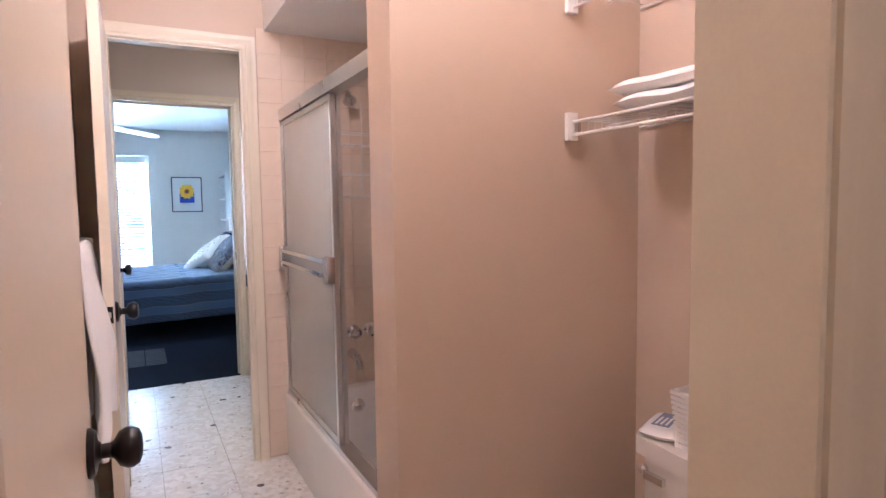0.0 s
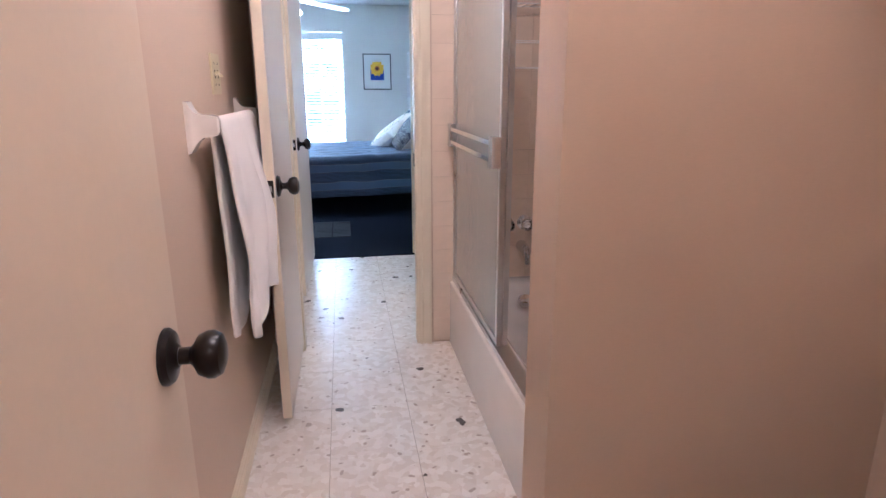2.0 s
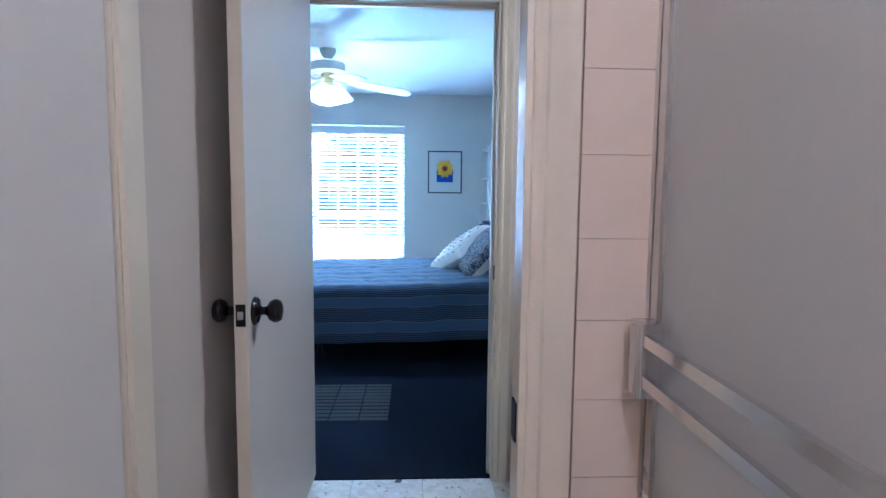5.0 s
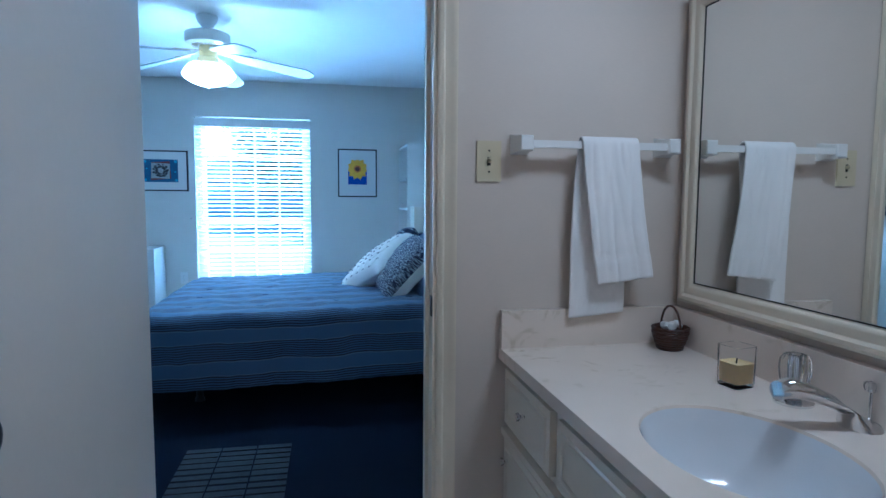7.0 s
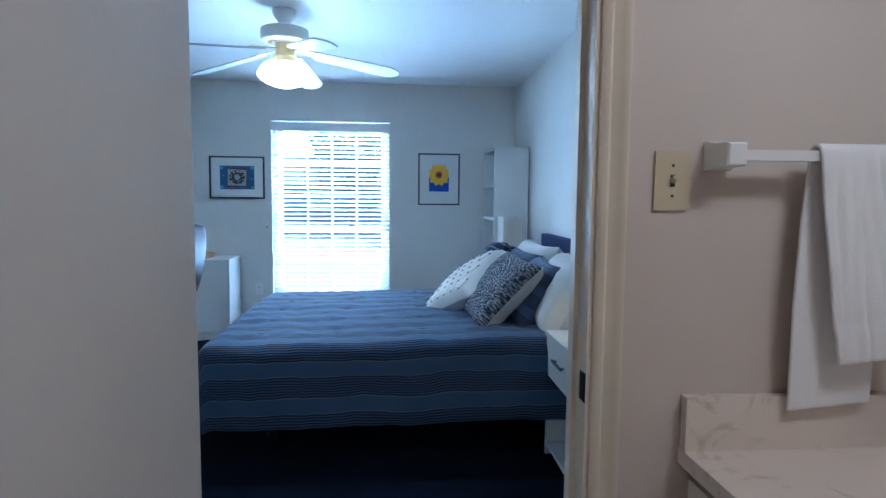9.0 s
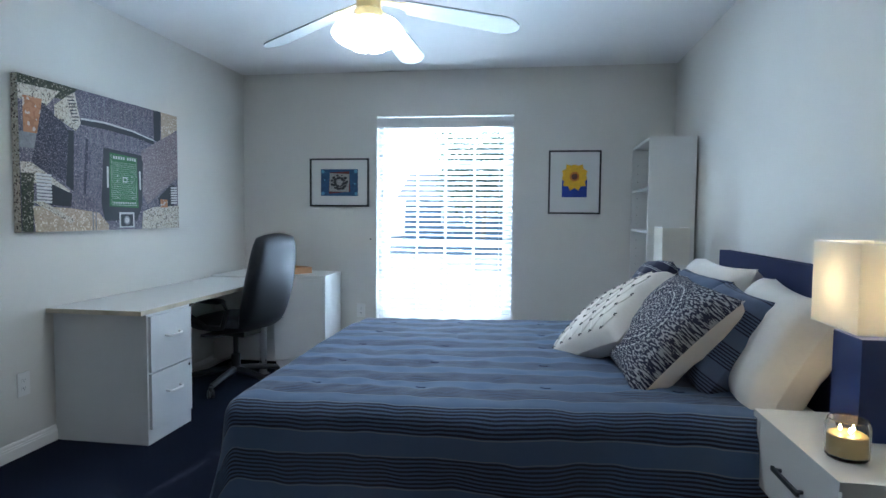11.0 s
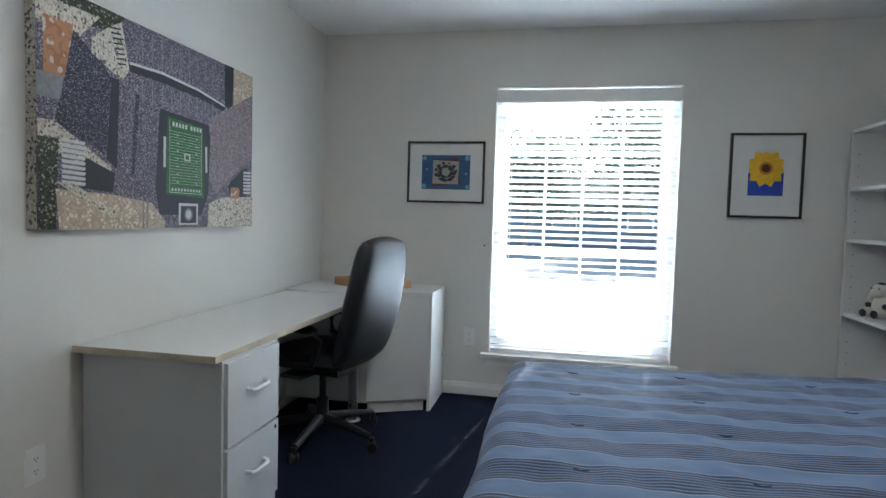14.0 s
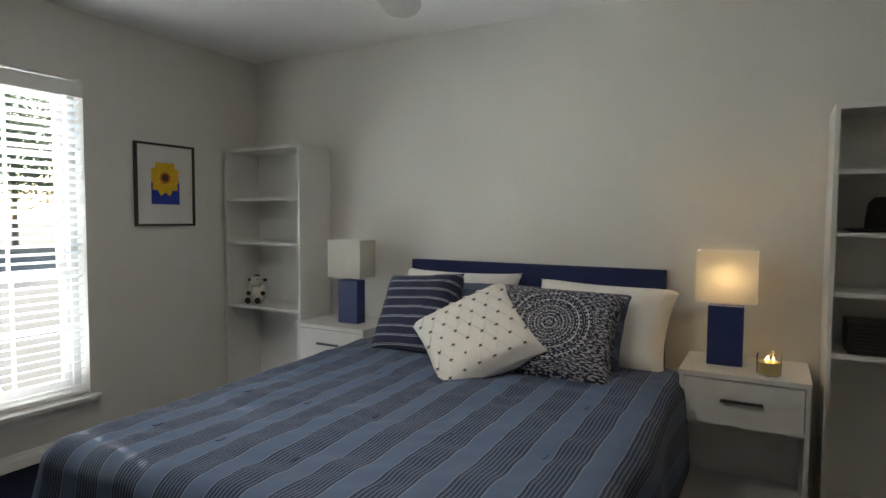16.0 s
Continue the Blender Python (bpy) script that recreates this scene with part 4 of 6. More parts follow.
# ---- office chair ----
ch = thing("office_chair", (-1.54, 8.76, 0), "black leather swivel office chair with armrests, at the desk", "office chair", rz=-13)
for k in range(5):
    a = radians(72 * k - 6)
    c, s = math.cos(a), math.sin(a)
    part("base_arm", tube([(0.03 * c, 0.03 * s, 0.115), (0.18 * c, 0.18 * s, 0.10), (0.32 * c, 0.32 * s, 0.075)], 0.026, 10, r_end=0.017), BLACK, ch)
    part("caster", lathe([(0.010, -0.022), (0.026, -0.021), (0.028, -0.012), (0.020, -0.004), (0.020, 0.004), (0.028, 0.012), (0.026, 0.021), (0.010, 0.022)], 16, Matrix.Translation((0.325 * c, 0.325 * s, 0.028)) @ Matrix.Rotation(a + 0.7, 4, "Z") @ Matrix.Rotation(radians(90), 4, "X")), BLACK, ch)
    part("caster_stem", lathe([(0.014, 0.04), (0.014, 0.075), (0, 0.08)], 10, pose(0.325 * c, 0.325 * s, 0)), BLACK, ch)
part("gas_lift", lathe([(0.032, 0.09), (0.032, 0.22), (0.026, 0.225), (0.018, 0.23), (0.018, 0.37)], 18), BLACK, ch)
part("seat_plate", box(-0.13, -0.09, 0.365, 0.15, 0.09, 0.40), BLACK, ch, bevel=0.01)


def cushion(nx, ny, hx, hy, lo, hi, power=4.0, bend=None):
    """A closed, rounded pad."""
    bm = bmesh.new()
    rows = {}
    for side in (0, 1):
        for i in range(nx + 1):
            for j in range(ny + 1):
                u, v = i / nx * 2 - 1, j / ny * 2 - 1
                edge = max(0.0, 1 - abs(u) ** power) ** 0.5 * max(0.0, 1 - abs(v) ** power) ** 0.5
                rim = i in (0, nx) or j in (0, ny)
                z = (lo + hi) / 2 + (hi - lo) / 2 * edge * (1 if side else -1)
                ru = u * math.sqrt(1 - 0.16 * v * v)
                rv = v * math.sqrt(1 - 0.16 * u * u)
                p = Vector((ru * hx, rv * hy, z))
                if bend:
                    p = bend(p)
                if rim and side:
                    rows[side, i, j] = rows[0, i, j]
                else:
                    rows[side, i, j] = bm.verts.new(p)
        for i in range(nx):
            for j in range(ny):
                q = [rows[side, i, j], rows[side, i + 1, j], rows[side, i + 1, j + 1], rows[side, i, j + 1]]
                bm.faces.new(q if side else q[::-1])
    return bm


part("seat", cushion(14, 14, 0.25, 0.26, 0.40, 0.515), LEATHER, ch, angle=80)


def back_bend(p):
    """Pad lying flat, stood up as a back: x across, y up, z depth."""
    up = p.y + 0.335
    bow = 0.05 * ((up - 0.25) / 0.4) ** 2
    taper = 1 - 0.14 * max(0, up - 0.35) / 0.35
    return Vector((0.22 + 0.24 * up + p.z - bow * 0.6, p.x * taper, 0.43 + up * 0.97))


part("backrest", cushion(16, 22, 0.245, 0.335, -0.055, 0.055, 6.0, back_bend), LEATHER, ch, angle=80)
for s in (-1, 1):
    part("armrest_pad", cushion(10, 6, 0.145, 0.032, 0.615, 0.655, 4.0, lambda p: Vector((p.x + 0.01, p.y + s * 0.275, p.z))), LEATHER, ch, angle=80)
    part("arm_frame", tube([(-0.11, s * 0.275, 0.628), (-0.15, s * 0.278, 0.60), (-0.14, s * 0.275, 0.52), (-0.02, s * 0.262, 0.45), (0.12, s * 0.265, 0.46), (0.17, s * 0.275, 0.58), (0.14, s * 0.275, 0.628)], 0.018, 8), BLACK, ch)
    part("arm_bracket", box(-0.06, s * 0.10 if s > 0 else s * 0.27, 0.385, 0.06, s * 0.27 if s > 0 else s * 0.10, 0.402), BLACK, ch, bevel=0.004)

# ---- ceiling fan ----
fan = thing("ceiling_fan", (-0.235, 7.55, H), "white five-blade ceiling fan with three lit glass shades", "ceiling fan")
part("canopy", lathe([(0.068, 0), (0.070, -0.008), (0.068, -0.022), (0.058, -0.045), (0.044, -0.062), (0.036, -0.078), (0.020, -0.082)], 32), FAN_WHITE, fan)
part("downrod", lathe([(0.013, -0.08), (0.013, -0.112)], 16), CHROME, fan)
part("motor", lathe([(0.03, -0.104), (0.126, -0.108), (0.138, -0.114), (0.141, -0.124), (0.141, -0.168), (0.133, -0.180), (0.104, -0.190), (0.05, -0.195)], 40), FAN_WHITE, fan)
part("light_kit", lathe([(0.05, -0.190), (0.056, -0.20), (0.056, -0.262), (0.066, -0.272), (0.066, -0.302), (0.030, -0.322), (0.022, -0.352), (0.0, -0.357)], 28), FAN_BRASS, fan)
for k in range(24):
    part("vent_rib", box(0.060, -0.0025, -0.1945, 0.100, 0.0025, -0.1885), FAN_BRASS, fan, m=Matrix.Rotation(radians(15 * k), 4, "Z"))
outline = [(0.17, -0.052), (0.30, -0.060), (0.62, -0.070), (0.655, -0.060), (0.690, -0.024), (0.694, 0.0), (0.690, 0.024), (0.655, 0.060), (0.62, 0.070), (0.30, 0.060), (0.17, 0.052)]
for k in range(5):
    m = Matrix.Rotation(radians(11 + 72 * k), 4, "Z") @ Matrix.Translation((0, 0, -0.226)) @ Matrix.Rotation(radians(8.5), 4, "Y") @ Matrix.Rotation(radians(-12), 4, "X")
    blade = part("blade", prism(outline, -0.0035, 0.0035), FAN_BLADE, fan, bevel=0.0012, m=m)
    part("blade_iron", prism([(0.05, -0.016), (0.13, -0.022), (0.19, -0.042), (0.225, -0.040), (0.24, 0.0), (0.225, 0.040), (0.19, 0.042), (0.13, 0.022), (0.05, 0.016)], 0.0036, 0.009), FAN_BRASS, blade)
for k in range(3):
    m = Matrix.Rotation(radians(-15 + 120 * k), 4, "Z") @ Matrix.Translation((0.046, 0, -0.285)) @ Matrix.Rotation(radians(-27), 4, "Y")
    part("shade_arm", lathe([(0.016, 0.01), (0.016, -0.03), (0.024, -0.035)], 16, m), FAN_BRASS, fan)
    bell = [(0.024, -0.034), (0.042, -0.042), (0.062, -0.072), (0.070, -0.105), (0.075, -0.145), (0.072, -0.145), (0.067, -0.105), (0.059, -0.072), (0.039, -0.044), (0.022, -0.036)]
    part("glass_shade", lathe(bell + bell[:1], 28, m), BULB_GLASS, fan, "lit frosted glass bell shade")
part("pull_chain", tube([(0.005, 0.0, -0.357), (0.006, 0.0, -0.442)], 0.0012, 6), FAN_BRASS, fan)
part("pull_knob", lathe([(0, -0.464), (0.009, -0.460), (0.011, -0.452), (0.008, -0.444), (0, -0.440)], 14), FAN_WHITE, fan)
# ---- bathtub and shower ----
tub = thing("bathtub", (0.797, 1.792, 0), "white built-in bathtub with a straight apron", "bathtub")
TL, TW, TH = 1.618, 0.80, 0.325
bm = bmesh.new()
def tub_ring(inset_x0, inset_x1, inset_y, z, r, n=6):
    pts = []
    for cx, cy, a0 in ((TW - inset_x1 - r, TL - inset_y - r, 0), (inset_x0 + r, TL - inset_y - r, 90), (inset_x0 + r, inset_y + r, 180), (TW - inset_x1 - r, inset_y + r, 270)):
        for k in range(n + 1):
            a = radians(a0 + 90 * k / n)
            pts.append(bm.verts.new((cx + r * math.cos(a), cy + r * math.sin(a), z)))
    return pts
rings = [tub_ring(0.0, 0.0, 0.001, 0.0, 0.004), tub_ring(0.0, 0.0, 0.001, TH - 0.012, 0.006), tub_ring(0.004, 0.0, 0.002, TH - 0.003, 0.008), tub_ring(0.012, 0.004, 0.006, TH, 0.012),
         tub_ring(0.085, 0.05, 0.07, TH, 0.10), tub_ring(0.098, 0.06, 0.085, TH - 0.012, 0.11), tub_ring(0.115, 0.075, 0.11, 0.12, 0.13), tub_ring(0.16, 0.12, 0.17, 0.06, 0.14)]
for a, b in zip(rings, rings[1:]):
    for i in range(len(a)):
        j = (i + 1) % len(a)
        bm.faces.new((a[i], a[j], b[j], b[i]))
bm.faces.new(rings[-1])
part("tub_shell", bm, ENAMEL, tub, angle=50)
part("drain", lathe([(0.03, 0.061), (0.03, 0.065), (0.02, 0.067), (0, 0.066)], 20, pose(0.41, TL - 0.32, 0)), CHROME, tub)

enc = thing("shower_door", (0.835, 1.792, TH), "sliding shower door with frosted glass in an aluminium frame", "shower door")
part("header", box(-0.028, 0, 1.375, 0.028, TL, 1.430), ALU, enc, bevel=0.004)
part("bottom_track", box(-0.026, 0, 0.0, 0.026, TL, 0.022), ALU, enc, bevel=0.003)
part("wall_jamb", box(-0.022, TL - 0.022, 0.022, 0.022, TL - 0.001, 1.375), ALU, enc, bevel=0.003)
part("wall_jamb", box(-0.022, 0.001, 0.022, 0.022, 0.022, 1.375), ALU, enc, bevel=0.003)
def glass_panel(x, y0, y1):
    p = part("panel_frame", box(x - 0.009, y0, 0.024, x + 0.009, y0 + 0.022, 1.37), ALU, enc, bevel=0.002)
    part("panel_stile", box(x - 0.009, y1 - 0.022, 0.024, x + 0.009, y1, 1.37), ALU, p, bevel=0.002)
    part("panel_rail", box(x - 0.008, y0 + 0.022, 0.024, x + 0.008, y1 - 0.022, 0.046), ALU, p, bevel=0.002)
    part("panel_rail", box(x - 0.008, y0 + 0.022, 1.348, x + 0.008, y1 - 0.022, 1.37), ALU, p, bevel=0.002)
    pane = part("frosted_pane", box(x - 0.0025, y0 + 0.02, 0.044, x + 0.0025, y1 - 0.02, 1.35), FROST, p, "rippled obscure glass")
    pane.visible_shadow = False
    return p
pa = glass_panel(-0.012, 0.765, TL - 0.024)
glass_panel(0.012, 0.772, TL - 0.030)
for z in (0.682, 0.738):
    part("towel_bar", box(-0.050, 0.80, z - 0.008, -0.040, TL - 0.06, z + 0.008), CHROME, pa, "flat chrome towel bar", bevel=0.002)
for y in (0.762, TL - 0.075):
    bm = prism([(-0.020, 0), (-0.052, 0), (-0.056, 0.010), (-0.053, 0.020), (-0.056, 0.030), (-0.052, 0.042), (-0.020, 0.042)], 0.657, 0.760)
    bmesh.ops.translate(bm, verts=bm.verts, vec=(0, y, 0))
    part("bar_bracket", bm, CHROME, pa, "ribbed chrome end bracket", bevel=0.002)

plumb = thing("bath_faucet", (1.165, 3.41, 0), "chrome tub spout with three clear fluted handles", "faucet")
wall_m = lambda x, z: Matrix.Translation((x, -0.008, z)) @ Matrix.Rotation(radians(90), 4, "X")
def fluted(r, n=16, h=0.035, m=None, dent=0.86):
    bm = bmesh.new()
    rings = []
    for z, k in ((0.0, 0.62), (h * 0.2, 0.85), (h * 0.6, 1.0), (h * 0.85, 0.96), (h, 0.75)):
        rings.append([bm.verts.new((m or Matrix()) @ Vector((r * k * (1 if i % 2 else dent) * math.cos(math.pi * i / n), r * k * (1 if i % 2 else dent) * math.sin(math.pi * i / n), z))) for i in range(2 * n)])
    for a, b in zip(rings, rings[1:]):
        for i in range(2 * n):
            bm.faces.new((a[i], a[(i + 1) % (2 * n)], b[(i + 1) % (2 * n)], b[i]))
    bm.faces.new(rings[0][::-1])
    bm.faces.new(rings[-1])
    return bm
for x, z in ((-0.092, 0.603), (0.0, 0.605), (0.095, 0.607)):
    part("escutcheon", lathe([(0.036, 0), (0.036, 0.004), (0.028, 0.012), (0.014, 0.018), (0.012, 0.04)], 24, wall_m(x, z)), CHROME, plumb)
    part("handle", fluted(0.032, 11, 0.036, wall_m(x, z) @ Matrix.Translation((0, 0, 0.038))), ACRYLIC, plumb, "clear fluted acrylic handle")
part("spout", tube([(-0.01, -0.008, 0.487), (-0.01, -0.05, 0.487), (-0.01, -0.10, 0.477), (-0.01, -0.135, 0.452), (-0.01, -0.14, 0.427)], 0.028, 14, r_end=0.019), CHROME, plumb)
part("overflow_plate", lathe([(0.036, 0), (0.036, 0.004), (0.030, 0.008), (0, 0.009)], 24, Matrix.Translation((-0.012, -0.102, 0.228)) @ Matrix.Rotation(radians(84), 4, "X")), CHROME, plumb)
part("overflow_lever", box(-0.022, -0.125, 0.210, 0.0, -0.109, 0.226), CHROME, plumb, bevel=0.002)
shower = thing("shower_fixture", (1.13, 3.41, 1.84), "chrome shower head on a bent arm", "shower head")
part("arm", tube([(0, -0.008, 0.03), (0, -0.08, 0.04), (0.0, -0.13, 0.0)], 0.009, 10), CHROME, shower)
part("head", lathe([(0.012, 0.0), (0.016, 0.02), (0.034, 0.05), (0.034, 0.058), (0, 0.06)], 20, Matrix.Translation((0.0, -0.125, 0.005)) @ Matrix.Rotation(radians(150), 4, "X")), CHROME, shower)
caddy = thing("shower_caddy", (1.185, 3.33, 1.325), "white wire shower caddy hung from the shower arm", "shower caddy")
WIRE = plain("white_wire", (0.72, 0.69, 0.66), 0.4, var=0.02, bump=0.0)
bmw = bmesh.new()
tube([(0.03, 0, 0.0), (0.03, 0, 0.48)], 0.003, 6, bmw)
for z in (0.0, 0.11, 0.26, 0.32):
    tube([(-0.13, 0.03, z), (-0.13, -0.07, z), (0.13, -0.07, z), (0.13, 0.03, z), (-0.13, 0.03, z)], 0.0028, 6, bmw)
part("frame", bmw, WIRE, caddy)
for z0 in (0.0, 0.26):
    for k in range(7):
        x = -0.11 + 0.22 * k / 6
        part("rod", tube([(x, -0.07, z0), (x, 0.03, z0)], 0.0022, 5), WIRE, caddy)

# ---- towel bar on the bathroom wall ----
rack = thing("towel_rack", (-0.06, 2.215, 1.146), "white porcelain towel bar with flared brackets", "towel rack")
for y in (0.0, 0.68):
    bm = bmesh.new()
    prev = None
    for x, hy, z0, z1 in ((0.0, 0.026, -0.062, 0.062), (0.008, 0.026, -0.060, 0.060), (0.015, 0.023, -0.048, 0.045), (0.024, 0.019, -0.034, 0.034), (0.037, 0.017, -0.024, 0.030), (0.057, 0.017, -0.022, 0.030), (0.071, 0.015, -0.018, 0.026), (0.075, 0.010, -0.010, 0.018)):
        ring = [bm.verts.new((x, y + sy * hy, z)) for sy, z in ((-1, z0), (1, z0), (1, z1), (-1, z1))]
        if prev:
            for i in range(4):
                bm.faces.new((prev[i], prev[(i + 1) % 4], ring[(i + 1) % 4], ring[i]))
        else:
            bm.faces.new(ring[::-1])
        prev = ring
    bm.faces.new(prev)
    part("bracket", bm, ENAMEL, rack, "glazed white porcelain bracket", bevel=0.004)
part("bar", tube([(0.056, 0.0, 0.004), (0.056, 0.68, 0.004)], 0.009, 12), ENAMEL, rack)


def hung_towel(name, axis, along0, along1, over, zbar, front, back, label, r=0.014, wave=0.012, seed=0, thick=0.011, hem=None, skew=(0.0, 0.0), pull=0.0, swell=0.0):
    """Towel folded over a bar: along the bar from along0 to along1, over = the bar's place across it."""
    total = front + back + math.pi * r
    def fn(s, t):
        a = along0 + (along1 - along0) * s
        d = t * total
        if d < front:
            q, z, side = d, zbar - (front - d), 1
            off = r
        elif d > front + math.pi * r:
            q = d - front - math.pi * r
            z, off, side = zbar - q, -r, -1
        else:
            g = (d - front) / r
            z, off, side = zbar + r * math.sin(g), r * math.cos(g), 0
        down = max(0.0, zbar - z)
        amp = min(1.0, down / 0.35)
        fold = wave * amp * math.sin(s * 9.0 + seed + 1.5 * noise.noise(Vector((s * 3, z * 3, seed)))) + 0.006 * noise.noise(Vector((s * 7, z * 7, seed + 4)))
        a += pull * (0.5 - s) * down * (1 if side else 0)
        if side > 0:
            off += abs(fold) + 0.010 * amp + swell * s * amp
        elif side < 0:
            off += 0.4 * abs(fold)
        a += 0.010 * amp * math.sin(z * 6 + seed) + skew[0 if side > 0 else 1] * down * (1 if side else 0)
        if side > 0 and 0.13 * front < d < 0.26 * front:
            off += 0.0025 * math.sin((d / front - 0.13) / 0.13 * 6 * math.pi)
        if side < 0:
            off = max(off, -0.062)
        z += (hem or (lambda s, side: 0.0))(s, side) * amp
        return (over + off, a, z) if axis == "y" else (a, over - off, z)
    ob = single(name, grid(40, 70, fn), TERRY, label, "towel", angle=80)
    solid(ob, thick)
    sub = ob.modifiers.new("soft", "SUBSURF")
    sub.levels = sub.render_levels = 1
    return ob


hung_towel("bath_towel", "y", 2.25, 2.82, -0.004, 1.156, 0.60, 0.585, "white terry bath towel folded over the bar", r=0.013, wave=0.026, seed=1.0, hem=lambda s, side: (-0.025 * math.sin(s * 9.0) + 0.06 * s) if side > 0 else -0.02 * math.sin(s * 7.0), skew=(0.01, -0.03), pull=0.12, swell=0.03)

# ---- toilet ----
wc = thing("toilet", (1.435, 1.235, 0), "white close-coupled toilet with a chrome flush lever", "toilet")
part("tank", prism([(-0.005, -0.225), (-0.005, 0.225), (-0.15, 0.232), (-0.178, 0.205), (-0.190, 0.10), (-0.194, 0.0), (-0.190, -0.10), (-0.178, -0.205), (-0.15, -0.232)], 0.385, 0.645), ENAMEL, wc, bevel=0.016)
part("tank_lid", prism([(0.0, -0.245), (0.0, 0.245), (-0.15, 0.25), (-0.188, 0.225), (-0.203, 0.11), (-0.207, 0.0), (-0.203, -0.11), (-0.188, -0.225), (-0.15, -0.25)], 0.645, 0.692), ENAMEL, wc, bevel=0.014)
part("flush_lever", box(-0.206, 0.125, 0.598, -0.194, 0.185, 0.616), CHROME, wc, "chrome flush lever", bevel=0.004)
part("lever_hub", lathe([(0.014, 0), (0.014, 0.01), (0.008, 0.016)], 14, Matrix.Translation((-0.185, 0.20, 0.611)) @ Matrix.Rotation(radians(-90), 4, "Y")), CHROME, wc)
def egg(a0, a1, b, z, n=36, cx=-0.44):
    return [(cx + (a1 if math.cos(2 * math.pi * i / n) > 0 else a0) * math.cos(2 * math.pi * i / n), b * math.sin(2 * math.pi * i / n), z) for i in range(n)]
def loft(sections):
    bm = bmesh.new()
    rings = [[bm.verts.new(p) for p in sec] for sec in sections]
    for a, b in zip(rings, rings[1:]):
        for i in range(len(a)):
            bm.faces.new((a[i], a[(i + 1) % len(a)], b[(i + 1) % len(a)], b[i]))
    bm.faces.new(rings[0][::-1])
    bm.faces.new(rings[-1])
    return bm
part("bowl", loft([egg(0.19, 0.20, 0.10, 0.0), egg(0.17, 0.20, 0.095, 0.05), egg(0.17, 0.22, 0.11, 0.18), egg(0.23, 0.25, 0.16, 0.30), egg(0.25, 0.26, 0.18, 0.375), egg(0.245, 0.255, 0.175, 0.385)]), ENAMEL, wc, angle=60)
part("seat_lid", loft([egg(0.25, 0.22, 0.182, 0.387), egg(0.256, 0.225, 0.188, 0.395), egg(0.256, 0.225, 0.188, 0.412), egg(0.245, 0.215, 0.178, 0.424), egg(0.20, 0.18, 0.14, 0.429)]), ENAMEL, wc, "closed white seat lid", angle=60)

pack = thing("wipes_pack", (1.320, 1.43, 0.692), "soft white pack of wipes with grey label", "wipes pack", rz=24)
part("pouch", cushion(16, 10, 0.080, 0.050, 0.0, 0.030, 5.0), PLASTIC, pack, angle=80)
LABEL = plain("grey_blue_print", (0.20, 0.24, 0.36), 0.5)
part("label", box(-0.045, -0.02, 0.0275, 0.055, 0.024, 0.0302), LABEL, pack)
for k in range(3):
    part("print_bar", box(-0.035, -0.012 + 0.012 * k, 0.0303, 0.02, -0.006 + 0.012 * k, 0.0306), PLASTIC, pack)
bask = thing("storage_basket", (1.345, 1.275, 0.692), "white ribbed plastic storage basket", "basket")
for k in range(11):
    z = 0.004 + 0.0125 * k
    h, w = 0.078 + 0.0009 * k, 0.080 + 0.0012 * k
    bm = rect_ring(h, w, z, z + 0.008, 0.004)
    part("band", bm, PLASTIC, bask, bevel=0.0015)
for sx in (-1, 1):
    for sy in (-1, 1):
        part("corner_post", lathe([(0.006, 0), (0.006, 0.142)], 8, pose(sx * 0.075, sy * 0.078, 0)), PLASTIC, bask)
part("base", box(-0.078, -0.08, 0, 0.078, 0.08, 0.004), PLASTIC, bask)
part("liner", rect_ring(0.0735, 0.0755, 0.004, 0.135, 0.002), PLASTIC, bask)


def wire_shelf(z, label):
    sh = thing("wire_shelf", (1.188, 0.812, z), label, "wire shelf", "wire shelves over the toilet")
    L = 0.826
    for x, dz, r in ((0.0, 0.0, 0.0042), (0.0, -0.034, 0.0042), (0.12, -0.004, 0.003), (0.245, -0.002, 0.0035)):
        part("rail", tube([(x, 0, dz), (x, L, dz)], r, 8), WIRE, sh)
    for k in range(33):
        y = 0.012 + k * (L - 0.024) / 32
        part("rod", tube([(0.0, y, -0.034), (0.0, y, 0.002), (0.01, y, 0.004), (0.24, y, 0.004)], 0.0018, 5), WIRE, sh)
    part("end_bracket", box(-0.018, L - 0.006, -0.048, 0.014, L + 0.009, 0.024), PLASTIC, sh, "white plastic wall bracket", bevel=0.003)
    return sh


wire_shelf(1.487, "white wire shelf holding folded towels")
wire_shelf(1.815, "empty upper white wire shelf")
def folded_towel(z, y0, y1, seed):
    bm = cushion(16, 16, 0.115, (y1 - y0) / 2, 0.0, 0.036, 7.0, lambda p: Vector((p.x, p.y, p.z + 0.008 * noise.noise(Vector((p.x * 9, p.y * 9, seed))) + 0.012 * max(0, p.y / (y1 - y0)))))
    ob = single("folded_towel", bm, TERRY, "folded white terry towel on the wire shelf", "towel", "folded towels", angle=80)
    ob.matrix_world = pose(1.318, (y0 + y1) / 2, z)
folded_towel(1.495, 1.02, 1.54, 1.0)
folded_towel(1.530, 1.06, 1.56, 5.0)

